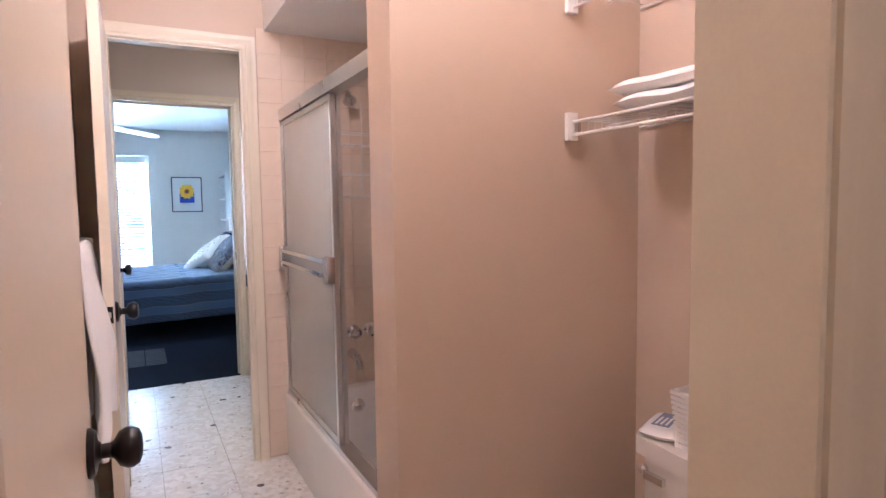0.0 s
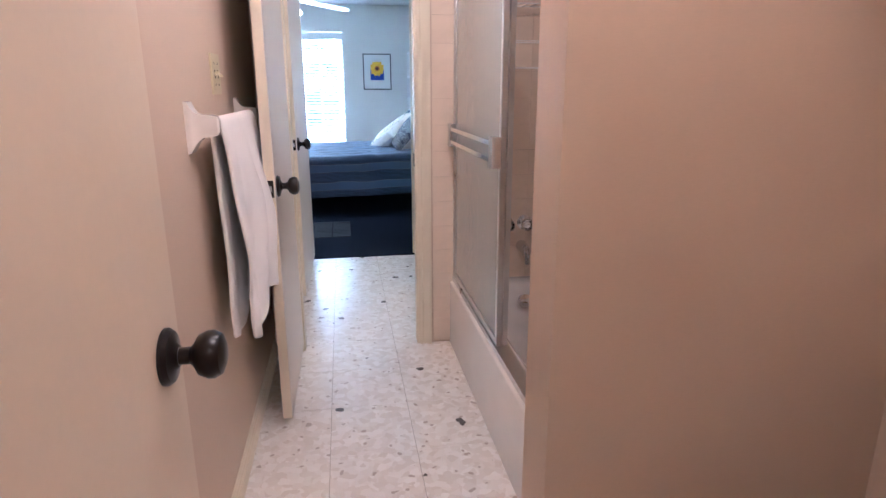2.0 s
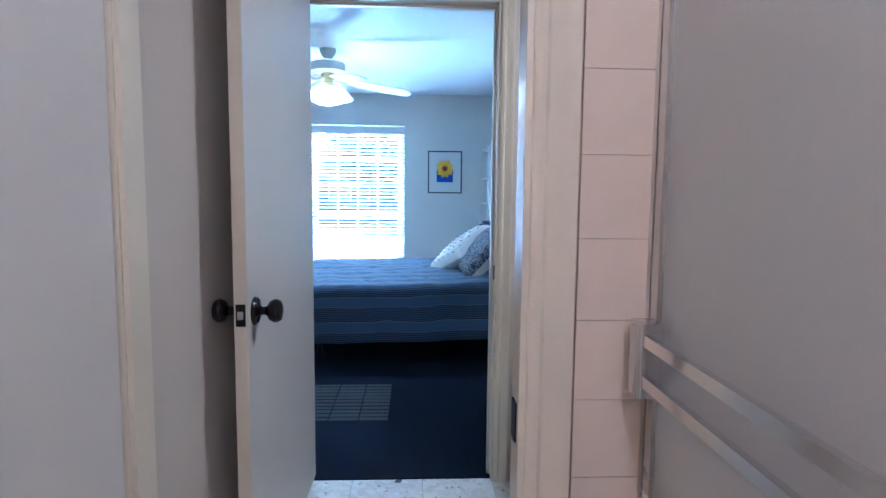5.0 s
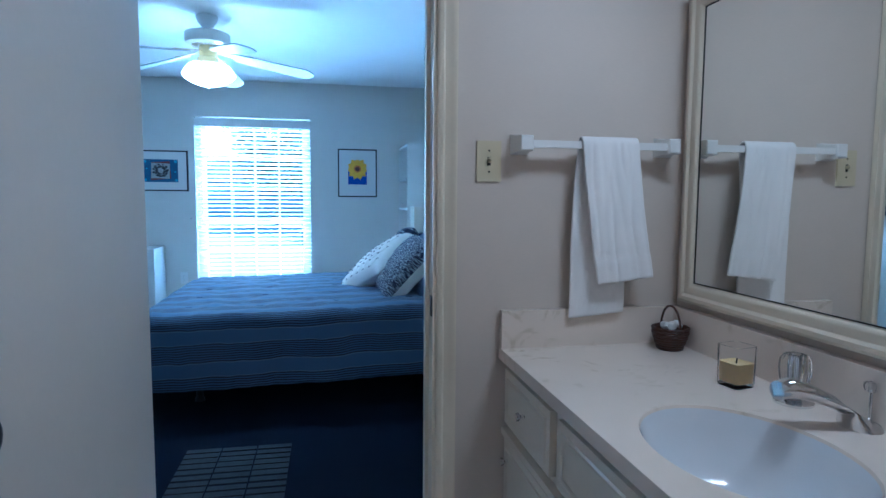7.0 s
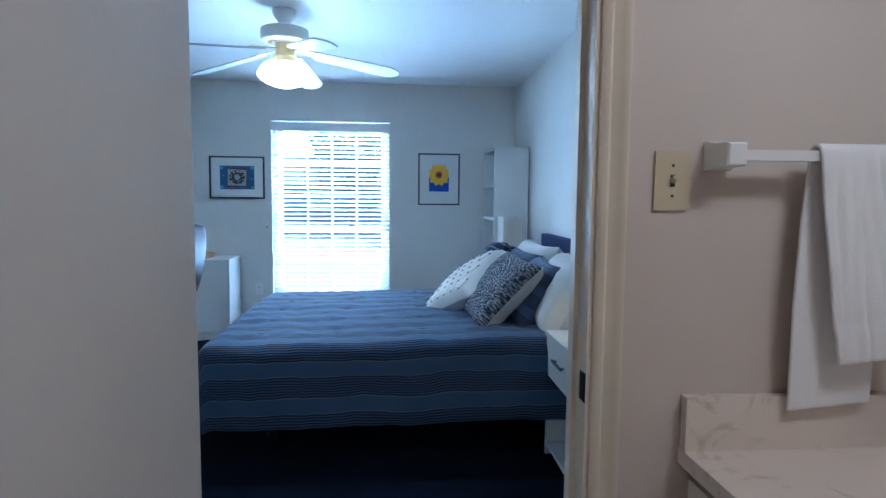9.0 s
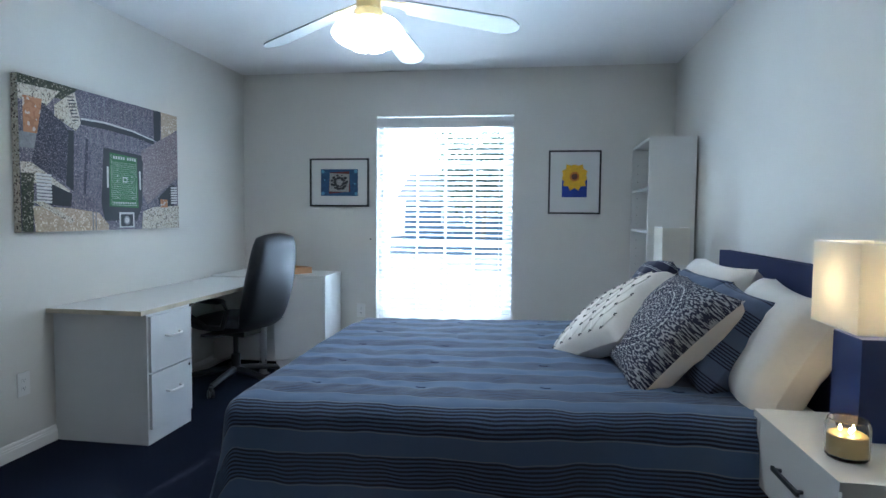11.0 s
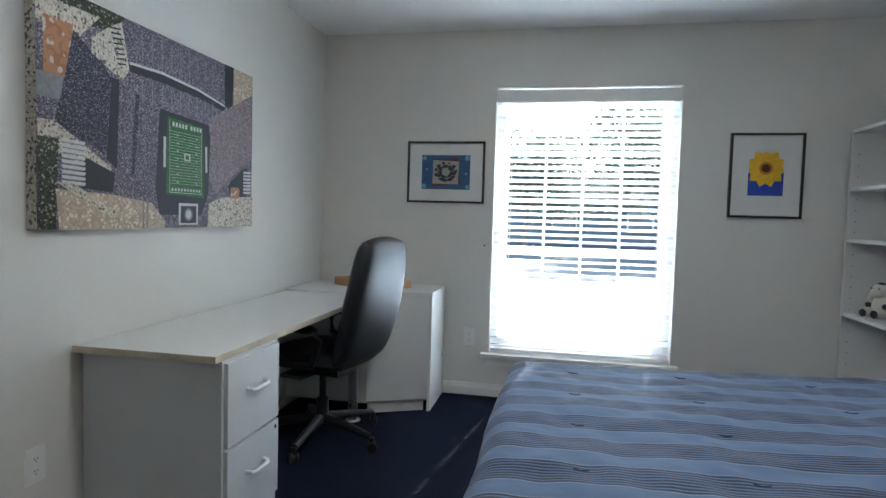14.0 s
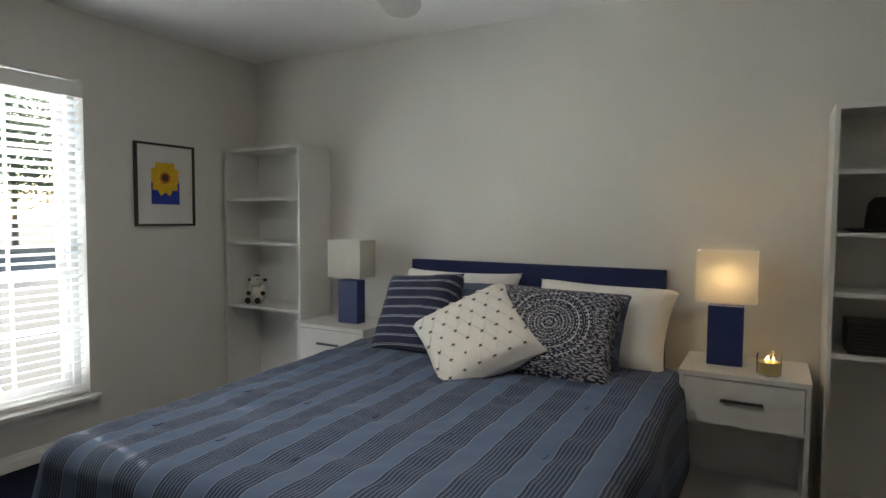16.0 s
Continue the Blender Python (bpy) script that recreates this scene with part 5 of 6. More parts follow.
# ---- vanity ----
VX, VW = 1.018, 1.595
van = thing("vanity_cabinet", (VX, 3.50, 0), "cream painted vanity cabinet with panelled drawers", "vanity")
VL = 5.03 - 3.50
part("carcass", box(0.055, 0, 0.10, VW - VX, VL - 0.002, 0.60), CREAM, van)
part("toe_kick", box(0.10, 0, 0.0, VW - VX, VL - 0.002, 0.10), DARK, van)
part("face_frame", box(0.036, 0.0, 0.10, 0.056, VL - 0.002, 0.755), CREAM, van)
part("ledge", box(0.012, 0.0, 0.525, 0.06, VL - 0.002, 0.545), CREAM, van, bevel=0.004)
def panel_front(y0, y1, z0, z1, knob_at=None):
    f = part("drawer_front", box(0.018, y0, z0, 0.036, y1, z1), CREAM, van, bevel=0.004)
    bm = bmesh.new()
    w = 0.022
    outer = [(y0 + w, z0 + w), (y1 - w, z0 + w), (y1 - w, z1 - w), (y0 + w, z1 - w)]
    inner = [(y0 + w + 0.014, z0 + w + 0.014), (y1 - w - 0.014, z0 + w + 0.014), (y1 - w - 0.014, z1 - w - 0.014), (y0 + w + 0.014, z1 - w - 0.014)]
    a = [bm.verts.new((0.0178, y, z)) for y, z in outer]
    b = [bm.verts.new((0.0135, y + (0.004 if i in (0, 3) else -0.004), z + (0.004 if i < 2 else -0.004))) for i, (y, z) in enumerate(outer)]
    c = [bm.verts.new((0.0175, y, z)) for y, z in inner]
    for p, q in ((a, b), (b, c)):
        for i in range(4):
            bm.faces.new((p[i], p[(i + 1) % 4], q[(i + 1) % 4], q[i]))
    part("moulding", bm, CREAM, f)
    if knob_at:
        part("knob", lathe([(0.005, 0), (0.005, 0.010), (0.011, 0.016), (0.011, 0.021), (0, 0.024)], 14, Matrix.Translation((0.018, *knob_at)) @ Matrix.Rotation(radians(-90), 4, "Y")), ACRYLIC, f, "small clear knob")
panel_front(1.155, 1.515, 0.565, 0.728, (1.34, 0.646))
panel_front(0.47, 1.105, 0.565, 0.728)
panel_front(0.05, 0.42, 0.565, 0.728, (0.235, 0.646))
for y0, y1 in ((0.05, 0.42), (0.47, 0.78), (0.80, 1.105), (1.155, 1.515)):
    panel_front(y0, y1, 0.13, 0.515, (y1 - 0.04, 0.46))

BC, BX, BY = (1.252, 4.265), 0.168, 0.222
top = thing("countertop", (0, 0, 0), "cream veined cultured marble top with a backsplash", "countertop")
bm = bmesh.new()
n = 48
oval = [(BC[0] + BX * math.cos(2 * math.pi * i / n), BC[1] + BY * math.sin(2 * math.pi * i / n)) for i in range(n)]
def rim_pt(x, y):
    dx, dy = x - BC[0], y - BC[1]
    k = min(((VW if dx > 0 else VX) - BC[0]) / dx if abs(dx) > 1e-6 else 9e9, ((5.028 if dy > 0 else 3.50) - BC[1]) / dy if abs(dy) > 1e-6 else 9e9)
    return (BC[0] + dx * k, BC[1] + dy * k)
edge = [rim_pt(*p) for p in oval]
zt, zb = 0.79, 0.757
vo = [bm.verts.new((x, y, zt)) for x, y in oval]
ve = [bm.verts.new((x, y, zt)) for x, y in edge]
vb = [bm.verts.new((x, y, zb)) for x, y in edge]
vr = [bm.verts.new((BC[0] + (x - BC[0]) * 0.985, BC[1] + (y - BC[1]) * 0.985, zt - 0.006)) for x, y in oval]
for i in range(n):
    j = (i + 1) % n
    (x0, y0), (x1, y1) = edge[i], edge[j]
    if abs(x0 - x1) > 1e-6 and abs(y0 - y1) > 1e-6:
        cx = VW if x0 > BC[0] and x1 > BC[0] else VX
        cy = 5.028 if y0 > BC[1] else 3.50
        c1, c2 = bm.verts.new((cx, cy, zt)), bm.verts.new((cx, cy, zb))
        bm.faces.new((vo[i], ve[i], c1, ve[j], vo[j]))
        bm.faces.new((ve[i], vb[i], c2, c1))
        bm.faces.new((c1, c2, vb[j], ve[j]))
    else:
        bm.faces.new((vo[i], ve[i], ve[j], vo[j]))
        bm.faces.new((ve[i], vb[i], vb[j], ve[j]))
    bm.faces.new((vr[i], vo[i], vo[j], vr[j]))
part("slab", bm, MARBLE, top, angle=40)
bm = bmesh.new()
prev = None
for k, z in ((0.985, zt - 0.006), (0.97, zt - 0.012), (0.92, 0.750), (0.82, 0.712), (0.68, 0.676), (0.52, 0.653), (0.34, 0.640), (0.16, 0.634), (0.06, 0.633)):
    ring = [bm.verts.new((BC[0] + (x - BC[0]) * k, BC[1] + (y - BC[1]) * k, z)) for x, y in oval]
    if prev:
        for i in range(n):
            bm.faces.new((prev[i], prev[(i + 1) % n], ring[(i + 1) % n], ring[i]))
    prev = ring
bm.faces.new(prev)
part("basin", bm, BASIN, top, "oval white integral basin", angle=60)
part("basin_drain", lathe([(0.022, 0.633), (0.022, 0.637), (0.012, 0.638), (0, 0.6375)], 18, pose(BC[0], BC[1], 0)), CHROME, top)
part("backsplash", box(VX + 0.002, 5.004, zt, VW - 0.022, 5.028, 0.902), MARBLE, top, bevel=0.003)
part("backsplash", box(VW - 0.022, 3.501, zt, VW + 0.002, 5.028, 0.902), MARBLE, top, bevel=0.003)

tap = thing("sink_faucet", (1.518, 4.312, zt), "chrome basin faucet with clear fluted acrylic handles", "faucet")
for y in (-0.142, 0.142):
    part("handle_base", lathe([(0.040, 0), (0.040, 0.005), (0.030, 0.010), (0.018, 0.014), (0.016, 0.03)], 24, pose(0, y, 0)), CHROME, tap)
    part("handle", fluted(0.033, 9, 0.082, pose(0, y, 0.026), 0.80), ACRYLIC, tap, "clear fluted acrylic handle")
    part("handle_core", lathe([(0.012, 0.02), (0.012, 0.095), (0.010, 0.110), (0, 0.111)], 12, pose(0, y, 0)), CHROME, tap)
ring = [2 * math.pi * k / 16 for k in range(16)]
part("spout", loft([[(0.024 + 0.036 * math.cos(a), 0.042 * math.sin(a), 0) for a in ring], [(0.020 + 0.034 * math.cos(a), 0.038 * math.sin(a), 0.010) for a in ring], [(0.004 + 0.024 * math.cos(a), 0.024 * math.sin(a), 0.030 - 0.010 * math.cos(a)) for a in ring], [(-0.03 + 0.012 * math.cos(a), 0.008 + 0.024 * math.sin(a), 0.048 - 0.020 * math.cos(a)) for a in ring], [(-0.075 + 0.008 * math.cos(a), 0.019 + 0.024 * math.sin(a), 0.068 - 0.020 * math.cos(a)) for a in ring], [(-0.115 + 0.004 * math.cos(a), 0.028 + 0.024 * math.sin(a), 0.078 - 0.020 * math.cos(a)) for a in ring], [(-0.138 - 0.002 * math.cos(a), 0.034 + 0.020 * math.sin(a), 0.072 - 0.018 * math.cos(a)) for a in ring]]), CHROME, tap, angle=60)
part("lift_rod", tube([(0.045, 0, 0.0), (0.045, 0, 0.075)], 0.003, 8), CHROME, tap)
part("lift_knob", fluted(0.015, 8, 0.018, pose(0.045, 0, 0.07)), ACRYLIC, tap)

cup = thing("glass_candle", (1.475, 4.585, zt), "cream candle in a square glass holder", "candle", rz=12)
def sq_ring(h, r, z):
    return [(sx * (h - r) + r * math.cos(a), sy * (h - r) + r * math.sin(a), z) for sx, sy, a0 in ((1, 1, 0), (-1, 1, 90), (-1, -1, 180), (1, -1, 270)) for a in (radians(a0 + 90 * k / 4) for k in range(5))]
part("holder", loft([sq_ring(0.030, 0.009, 0), sq_ring(0.031, 0.009, 0.004), sq_ring(0.033, 0.010, 0.098), sq_ring(0.030, 0.009, 0.098), sq_ring(0.028, 0.008, 0.010)]), JAR_GLASS, cup)
part("wax", loft([sq_ring(0.0275, 0.008, 0.011), sq_ring(0.0288, 0.009, 0.058), sq_ring(0.022, 0.008, 0.054)]), WAX, cup)
part("wick", tube([(0, 0, 0.045), (0.002, 0, 0.066)], 0.0018, 6), DARK, cup)

AMBER = plain("amber_wax", (0.42, 0.22, 0.05), 0.3, var=0.1, bump=0.0)
GOLD = plain("gold_band", (0.62, 0.42, 0.14), 0.28, 0.9, var=0.05, bump=0.0)
jar = thing("counter_jar", (1.458, 4.055, zt), "clear glass jar with amber filling and a gold band", "jar")
part("jar_glass", lathe([(0, 0.0), (0.034, 0.0), (0.037, 0.005), (0.038, 0.085), (0.034, 0.094), (0.034, 0.100), (0.031, 0.100), (0.031, 0.092), (0.035, 0.083), (0.034, 0.008), (0, 0.006)], 28), JAR_GLASS, jar)
part("filling", lathe([(0, 0.009), (0.033, 0.009), (0.0335, 0.062), (0, 0.061)], 24), AMBER, jar)
part("band", lathe([(0.0382, 0.022), (0.0388, 0.023), (0.0388, 0.034), (0.0382, 0.035)], 28), GOLD, jar, "gold printed band")
part("lid", lathe([(0.036, 0.1005), (0.037, 0.102), (0.037, 0.114), (0.034, 0.118), (0, 0.119)], 24), PLASTIC, jar)

wb = thing("wicker_basket", (1.515, 4.925, zt), "small brown wicker basket filled with white soaps", "basket")
for k in range(9):
    z = 0.004 + 0.0075 * k
    r = 0.034 + 0.016 * math.sin(min(1.0, k / 8.0) * 1.5)
    part("weave", tube([(r * math.cos(a) * (1 + 0.03 * math.sin(8 * a + math.pi * k)), r * math.sin(a) * (1 + 0.03 * math.sin(8 * a + math.pi * k)), z) for a in np.linspace(0, 2 * math.pi, 49)], 0.0042, 5), WICKER, wb)
part("base", lathe([(0, 0), (0.036, 0), (0.036, 0.006), (0, 0.006)], 20), WICKER, wb)
part("handle", tube([(0.0, 0.050 * math.cos(a), 0.062 + 0.066 * math.sin(a)) for a in np.linspace(0, math.pi, 17)], 0.0035, 6), WICKER, wb)
for k in range(9):
    a = k * 2.4
    r = 0.030 * math.sqrt(k / 9)
    part("soap", lathe([(0, -0.008), (0.009, -0.006), (0.013, 0.0), (0.009, 0.006), (0, 0.008)], 10, pose(r * math.cos(a), r * math.sin(a), 0.066 + 0.004 * (k % 3), 25 * (k % 4), 20 * (k % 3), 0)), PLASTIC, wb)

# mirror
mir = thing("vanity_mirror", (1.598, 3.56, 0.924), "large wall mirror in a moulded cream frame", "mirror")
ML, MH, MW = 4.985 - 3.56, 0.915, 0.062
part("glass", box(-0.012, MW - 0.006, MW - 0.006, -0.006, ML - MW + 0.006, MH - MW + 0.006), MIRROR, mir)
part("backing", box(-0.006, 0.01, 0.01, -0.001, ML - 0.01, MH - 0.01), DARK, mir)
prof = ((0.0, 0.0), (0.0, 0.020), (0.008, 0.026), (0.018, 0.026), (0.026, 0.020), (0.044, 0.022), (0.052, 0.018), (0.056, 0.012), (MW, 0.010), (MW, 0.0))
bm = bmesh.new()
loops = []
for cy, cz, sy, sz in ((0, 0, 1, 1), (ML, 0, -1, 1), (ML, MH, -1, -1), (0, MH, 1, -1)):
    loops.append([bm.verts.new((-d - 0.001, cy + sy * w, cz + sz * w)) for w, d in prof])
for i in range(4):
    a, b = loops[i], loops[(i + 1) % 4]
    for k in range(len(prof) - 1):
        bm.faces.new((a[k], a[k + 1], b[k + 1], b[k]))
part("frame", bm, TRIM, mir, "moulded cream wooden frame")
part("frame_line", rect_frame(MW - 0.003, MW - 0.003, ML - MW + 0.003, MH - MW + 0.003, 0.003, -0.0135, -0.012), DARK, mir, m=Matrix(((0, 1, 0, 0), (1, 0, 0, 0), (0, 0, 1, 0), (0, 0, 0, 1))))

# towel bar in the vanity alcove
tr = thing("towel_rack", (1.07, 5.03, 1.386), "white towel bar with square brackets", "towel rack")
for x in (0.0, 0.455):
    part("bracket", loft([[(x + sx * h, -d, sz * h2) for sx, sz in ((-1, -1), (1, -1), (1, 1), (-1, 1))] for h, h2, d in ((0.026, 0.028, 0.0), (0.026, 0.028, 0.012), (0.020, 0.023, 0.03), (0.019, 0.022, 0.074), (0.016, 0.018, 0.078))]), PLASTIC, tr, bevel=0.003)
part("bar", box(0.0, -0.068, -0.011, 0.455, -0.048, 0.009), PLASTIC, tr, bevel=0.003)
hung_towel("hand_towel", "x", 1.236, 1.41, 4.972, 1.392, 0.41, 0.515, "white terry hand towel with a woven band", r=0.016, wave=0.006, seed=3.0, thick=0.008, hem=lambda s, side: 0.02 * s if side > 0 else 0.015 * s, skew=(0.12, -0.05))


# ---- wall plates ----
def plate(name, centre, axis, out, label, w=0.072, h=0.116, toggles=0, sockets=0, material=None, group=""):
    """A switch or socket plate; axis is the direction across the plate, out the side it faces."""
    material = material or IVORY
    rz = {("x", -1): 0, ("x", 1): 180, ("y", 1): 90, ("y", -1): -90}[axis, out]
    p = thing(name, centre, label, name.replace("_", " "), group, rz=rz)
    part("cover", box(-w / 2, -0.006, -h / 2, w / 2, 0, h / 2), material, p, bevel=0.002)
    for k in range(toggles):
        x = (k - (toggles - 1) / 2) * 0.046
        part("toggle_slot", box(x - 0.005, -0.0066, -0.012, x + 0.005, -0.0058, 0.012), DARK, p)
        part("toggle", prism([(-0.006, -0.005), (-0.006, 0.006), (-0.020, 0.010 if k % 2 == 0 else -0.002), (-0.020, 0.004 if k % 2 == 0 else -0.008)], x - 0.004, x + 0.004, "x"), material, p, bevel=0.001)
        for z in (-0.030, 0.030):
            part("screw", lathe([(0.003, 0), (0.003, 0.001), (0, 0.001)], 8, Matrix.Translation((x, -0.006, z)) @ Matrix.Rotation(radians(90), 4, "X")), DARK, p)
    for k in range(sockets):
        z = 0.02 * (1 if k else -1)
        f = part("socket", lathe([(0.0165, 0), (0.0165, 0.0015), (0, 0.0015)], 18, Matrix.Translation((0, -0.006, z)) @ Matrix.Rotation(radians(90), 4, "X")), material, p)
        for x in (-0.006, 0.006):
            part("slot", box(x - 0.001, -0.0079, z - 0.002, x + 0.001, -0.0074, z + 0.006), DARK, f)
        part("slot", box(-0.002, -0.0079, z - 0.010, 0.002, -0.0074, z - 0.006), DARK, f)
    return p


plate("light_switch", (-0.06, 2.594, 1.279), "y", 1, "ivory double light switch plate", w=0.116, toggles=2)
plate("light_switch", (0.98, 5.03, 1.337), "x", -1, "ivory single light switch plate", toggles=1)
plate("light_switch", (LEFT, 6.615, 1.30), "y", 1, "white single light switch plate", toggles=1, material=PLASTIC)
plate("wall_outlet", (LEFT, 7.445, 0.356), "y", 1, "white double wall outlet", sockets=2, material=PLASTIC, group="wall outlets")
plate("wall_outlet", (-0.918, BACK, 0.394), "x", -1, "white double wall outlet", sockets=2, material=PLASTIC, group="wall outlets")
# ---- pictures ----
GLOSS = plain("print_paper", (0.7, 0.7, 0.69), 0.5, var=0.01, bump=0.0)
YELLOW = plain("yellow_ink", (0.80, 0.48, 0.010), 0.5, var=0.15, scale=40, bump=0.0)
ORANGE = plain("orange_ink", (0.60, 0.20, 0.015), 0.5, var=0.3, scale=90, bump=0.0)
BROWN = plain("brown_ink", (0.10, 0.025, 0.01), 0.5, var=0.3, scale=120, bump=0.0)
BLUE_INK = plain("blue_ink", (0.015, 0.05, 0.38), 0.5, var=0.1, scale=30, bump=0.0)
TEAL_INK = plain("teal_blue_ink", (0.035, 0.10, 0.22), 0.5, var=0.25, scale=30, bump=0.0)
SKY_INK = plain("light_blue_ink", (0.15, 0.38, 0.60), 0.5, var=0.1, scale=30, bump=0.0)
RED_INK = plain("dark_red_ink", (0.14, 0.03, 0.03), 0.5, var=0.3, scale=60, bump=0.0)
GREY_INK = plain("grey_ink", (0.36, 0.34, 0.32), 0.5, var=0.4, scale=160, bump=0.0)
BLACK_INK = plain("black_ink", (0.03, 0.03, 0.035), 0.5, var=0.3, scale=200, bump=0.0)
PIC_GLASS = clear("picture_glass", (1, 1, 1), 0.0, 1.2)


def flat(points, y, bm=None):
    """A flat shape facing -y."""
    bm = bm or bmesh.new()
    bm.faces.new([bm.verts.new((x, y, z)) for x, z in points])
    return bm


def disc(cx, cz, r, y, n=24, rz=1.0, bm=None):
    return flat([(cx + r * math.cos(2 * math.pi * i / n), cz + rz * r * math.sin(2 * math.pi * i / n)) for i in range(n)], y, bm)


def framed(x0, z0, x1, z1, win_w, win_h, label, up=0.0, bar=0.014):
    p = thing("framed_picture", ((x0 + x1) / 2, BACK, (z0 + z1) / 2), label, "picture", "framed prints beside the window")
    w, h = (x1 - x0) / 2, (z1 - z0) / 2
    part("frame", rect_frame(-w, -h, w, h, bar, -0.024, -0.002), BLACK_WOOD, p, "thin black wooden frame", bevel=0.002)
    part("backing", box(-w + 0.005, -0.008, -h + 0.005, w - 0.005, -0.004, h - 0.005), DARK, p)
    part("mat_board", rect_mat(w - bar + 0.001, h - bar + 0.001, win_w / 2, win_h / 2, up), MATBOARD, p, "white window mat")
    return p


def rect_mat(w, h, ww, hh, up):
    """A flat board with a window cut in it."""
    bm = bmesh.new()
    loops = []
    for y, a, b, c, d in ((-0.0135, w, h, 0, 0), (-0.0135, ww, hh, up, 0), (-0.012, ww, hh, up, 0), (-0.012, w, h, 0, 0)):
        loops.append([bm.verts.new((sx * a, y, sz * b + c)) for sx, sz in ((-1, -1), (1, -1), (1, 1), (-1, 1))])
    for k in range(4):
        p, q = loops[k], loops[(k + 1) % 4]
        for i in range(4):
            bm.faces.new((p[i], p[(i + 1) % 4], q[(i + 1) % 4], q[i]))
    return bm


sun_pic = framed(0.637, 1.230, 1.047, 1.736, 0.196, 0.262, "framed print of a yellow sunflower on blue", up=0.012)
part("print_ground", flat([(-0.1, -0.120), (0.1, -0.120), (0.1, 0.145), (-0.1, 0.145)], -0.0095), BLUE_INK, sun_pic, "blue printed ground")
part("print_sky", flat([(-0.1, 0.02), (0.1, 0.02), (0.1, 0.145), (-0.1, 0.145)], -0.0097), MATBOARD, sun_pic)
bm = bmesh.new()
for k in range(11):
    a = radians(90 + 360 / 11 * k)
    c, s = math.cos(a), math.sin(a)
    pts = []
    for r, w in ((0.02, -0.012), (0.055, -0.024), (0.090, -0.024), (0.116, 0.0), (0.090, 0.024), (0.055, 0.024), (0.02, 0.012)):
        x, z = r * c - w * s, r * s + w * c
        pts.append((max(-0.0975, min(0.0975, x)), min(0.142, 0.045 + z)))
    flat(pts, -0.0100 - 0.00008 * k, bm)
part("petals", bm, YELLOW, sun_pic, "yellow petals")
part("flower_ring", disc(0.0, 0.045, 0.038, -0.0112), ORANGE, sun_pic)
part("flower_heart", disc(0.0, 0.045, 0.024, -0.0114), BROWN, sun_pic)

card = framed(-1.365, 1.277, -0.847, 1.682, 0.325, 0.225, "framed print of a dark wreath on a blue card")
part("print_ground", flat([(-0.166, -0.116), (0.166, -0.116), (0.166, 0.116), (-0.166, 0.116)], -0.0095), TEAL_INK, card, "deep blue printed ground")
part("red_square", flat([(-0.095, -0.095), (0.095, -0.075), (0.085, 0.095), (-0.085, 0.085)], -0.0098), RED_INK, card)
part("grey_card", flat([(-0.090, -0.075), (0.082, -0.078), (0.088, 0.072), (-0.086, 0.080)], -0.0100), GREY_INK, card)
bm = bmesh.new()
for k in range(40):
    a, r = k * 2.399, 0.052 + 0.016 * math.sin(k * 1.3)
    disc(r * math.cos(a), 0.9 * r * math.sin(a), 0.012 + 0.004 * math.sin(k * 2.1), -0.0102 - 0.00001 * k, 7, 0.8, bm)
part("wreath", bm, BLACK_INK, card, "dark printed wreath")
for x, z, r in ((-0.145, 0.092, 0.014), (0.142, 0.094, 0.016), (-0.146, -0.092, 0.015), (0.145, -0.094, 0.014), (-0.13, 0.02, 0.007), (0.135, -0.01, 0.008)):
    part("dot", disc(x, z, r, -0.0101, 16), SKY_INK, card)

single("wall_nail", lathe([(0.003, 0), (0.003, 0.006), (0.006, 0.007), (0.006, 0.009), (0, 0.010)], 10, Matrix.Translation((-0.834, BACK, 1.004)) @ Matrix.Rotation(radians(90), 4, "X")), DARK, "small dark nail in the off-white wall", "nail")

# ---- canvas print of a stadium from the air ----
CY0, CY1, CZ0, CZ1 = 7.425, 8.705, 1.108, 1.874
cv = thing("canvas_print", (LEFT, CY0, CZ0), "large canvas photo print of a full stadium from the air", "canvas print")
CWID, CHEI = CY1 - CY0, CZ1 - CZ0
CROWD = crowd_mat("print_crowd", (0.055, 0.050, 0.075), (0.15, 0.13, 0.17), (0.42, 0.38, 0.40))
CROWD_DARK = crowd_mat("print_crowd_shade", (0.020, 0.020, 0.034), (0.055, 0.052, 0.08), (0.22, 0.20, 0.24))
CROWD_LIT = crowd_mat("print_crowd_sun", (0.13, 0.10, 0.11), (0.25, 0.20, 0.21), (0.48, 0.42, 0.42))
TAN = crowd_mat("print_sand", (0.40, 0.31, 0.22), (0.48, 0.39, 0.29), (0.70, 0.63, 0.52), 350)
PAVE = crowd_mat("print_plaza", (0.44, 0.39, 0.31), (0.60, 0.55, 0.46), (0.12, 0.10, 0.09), 420)
TREES = crowd_mat("print_trees", (0.02, 0.025, 0.015), (0.05, 0.055, 0.03), (0.30, 0.28, 0.22), 500)
CLAY = crowd_mat("print_clay", (0.34, 0.15, 0.07), (0.42, 0.20, 0.10), (0.55, 0.45, 0.38), 200)
GRASS = crowd_mat("print_grass", (0.025, 0.11, 0.030), (0.035, 0.13, 0.038), (0.045, 0.15, 0.05), 200)
INK_DARK = plain("print_shadow", (0.022, 0.024, 0.032), 0.6, var=0.3, scale=60, bump=0.0)
INK_WHITE = plain("print_white", (0.58, 0.57, 0.55), 0.6, var=0.15, scale=60, bump=0.0)
INK_GREY = plain("print_grey", (0.22, 0.22, 0.23), 0.6, var=0.3, scale=60, bump=0.0)
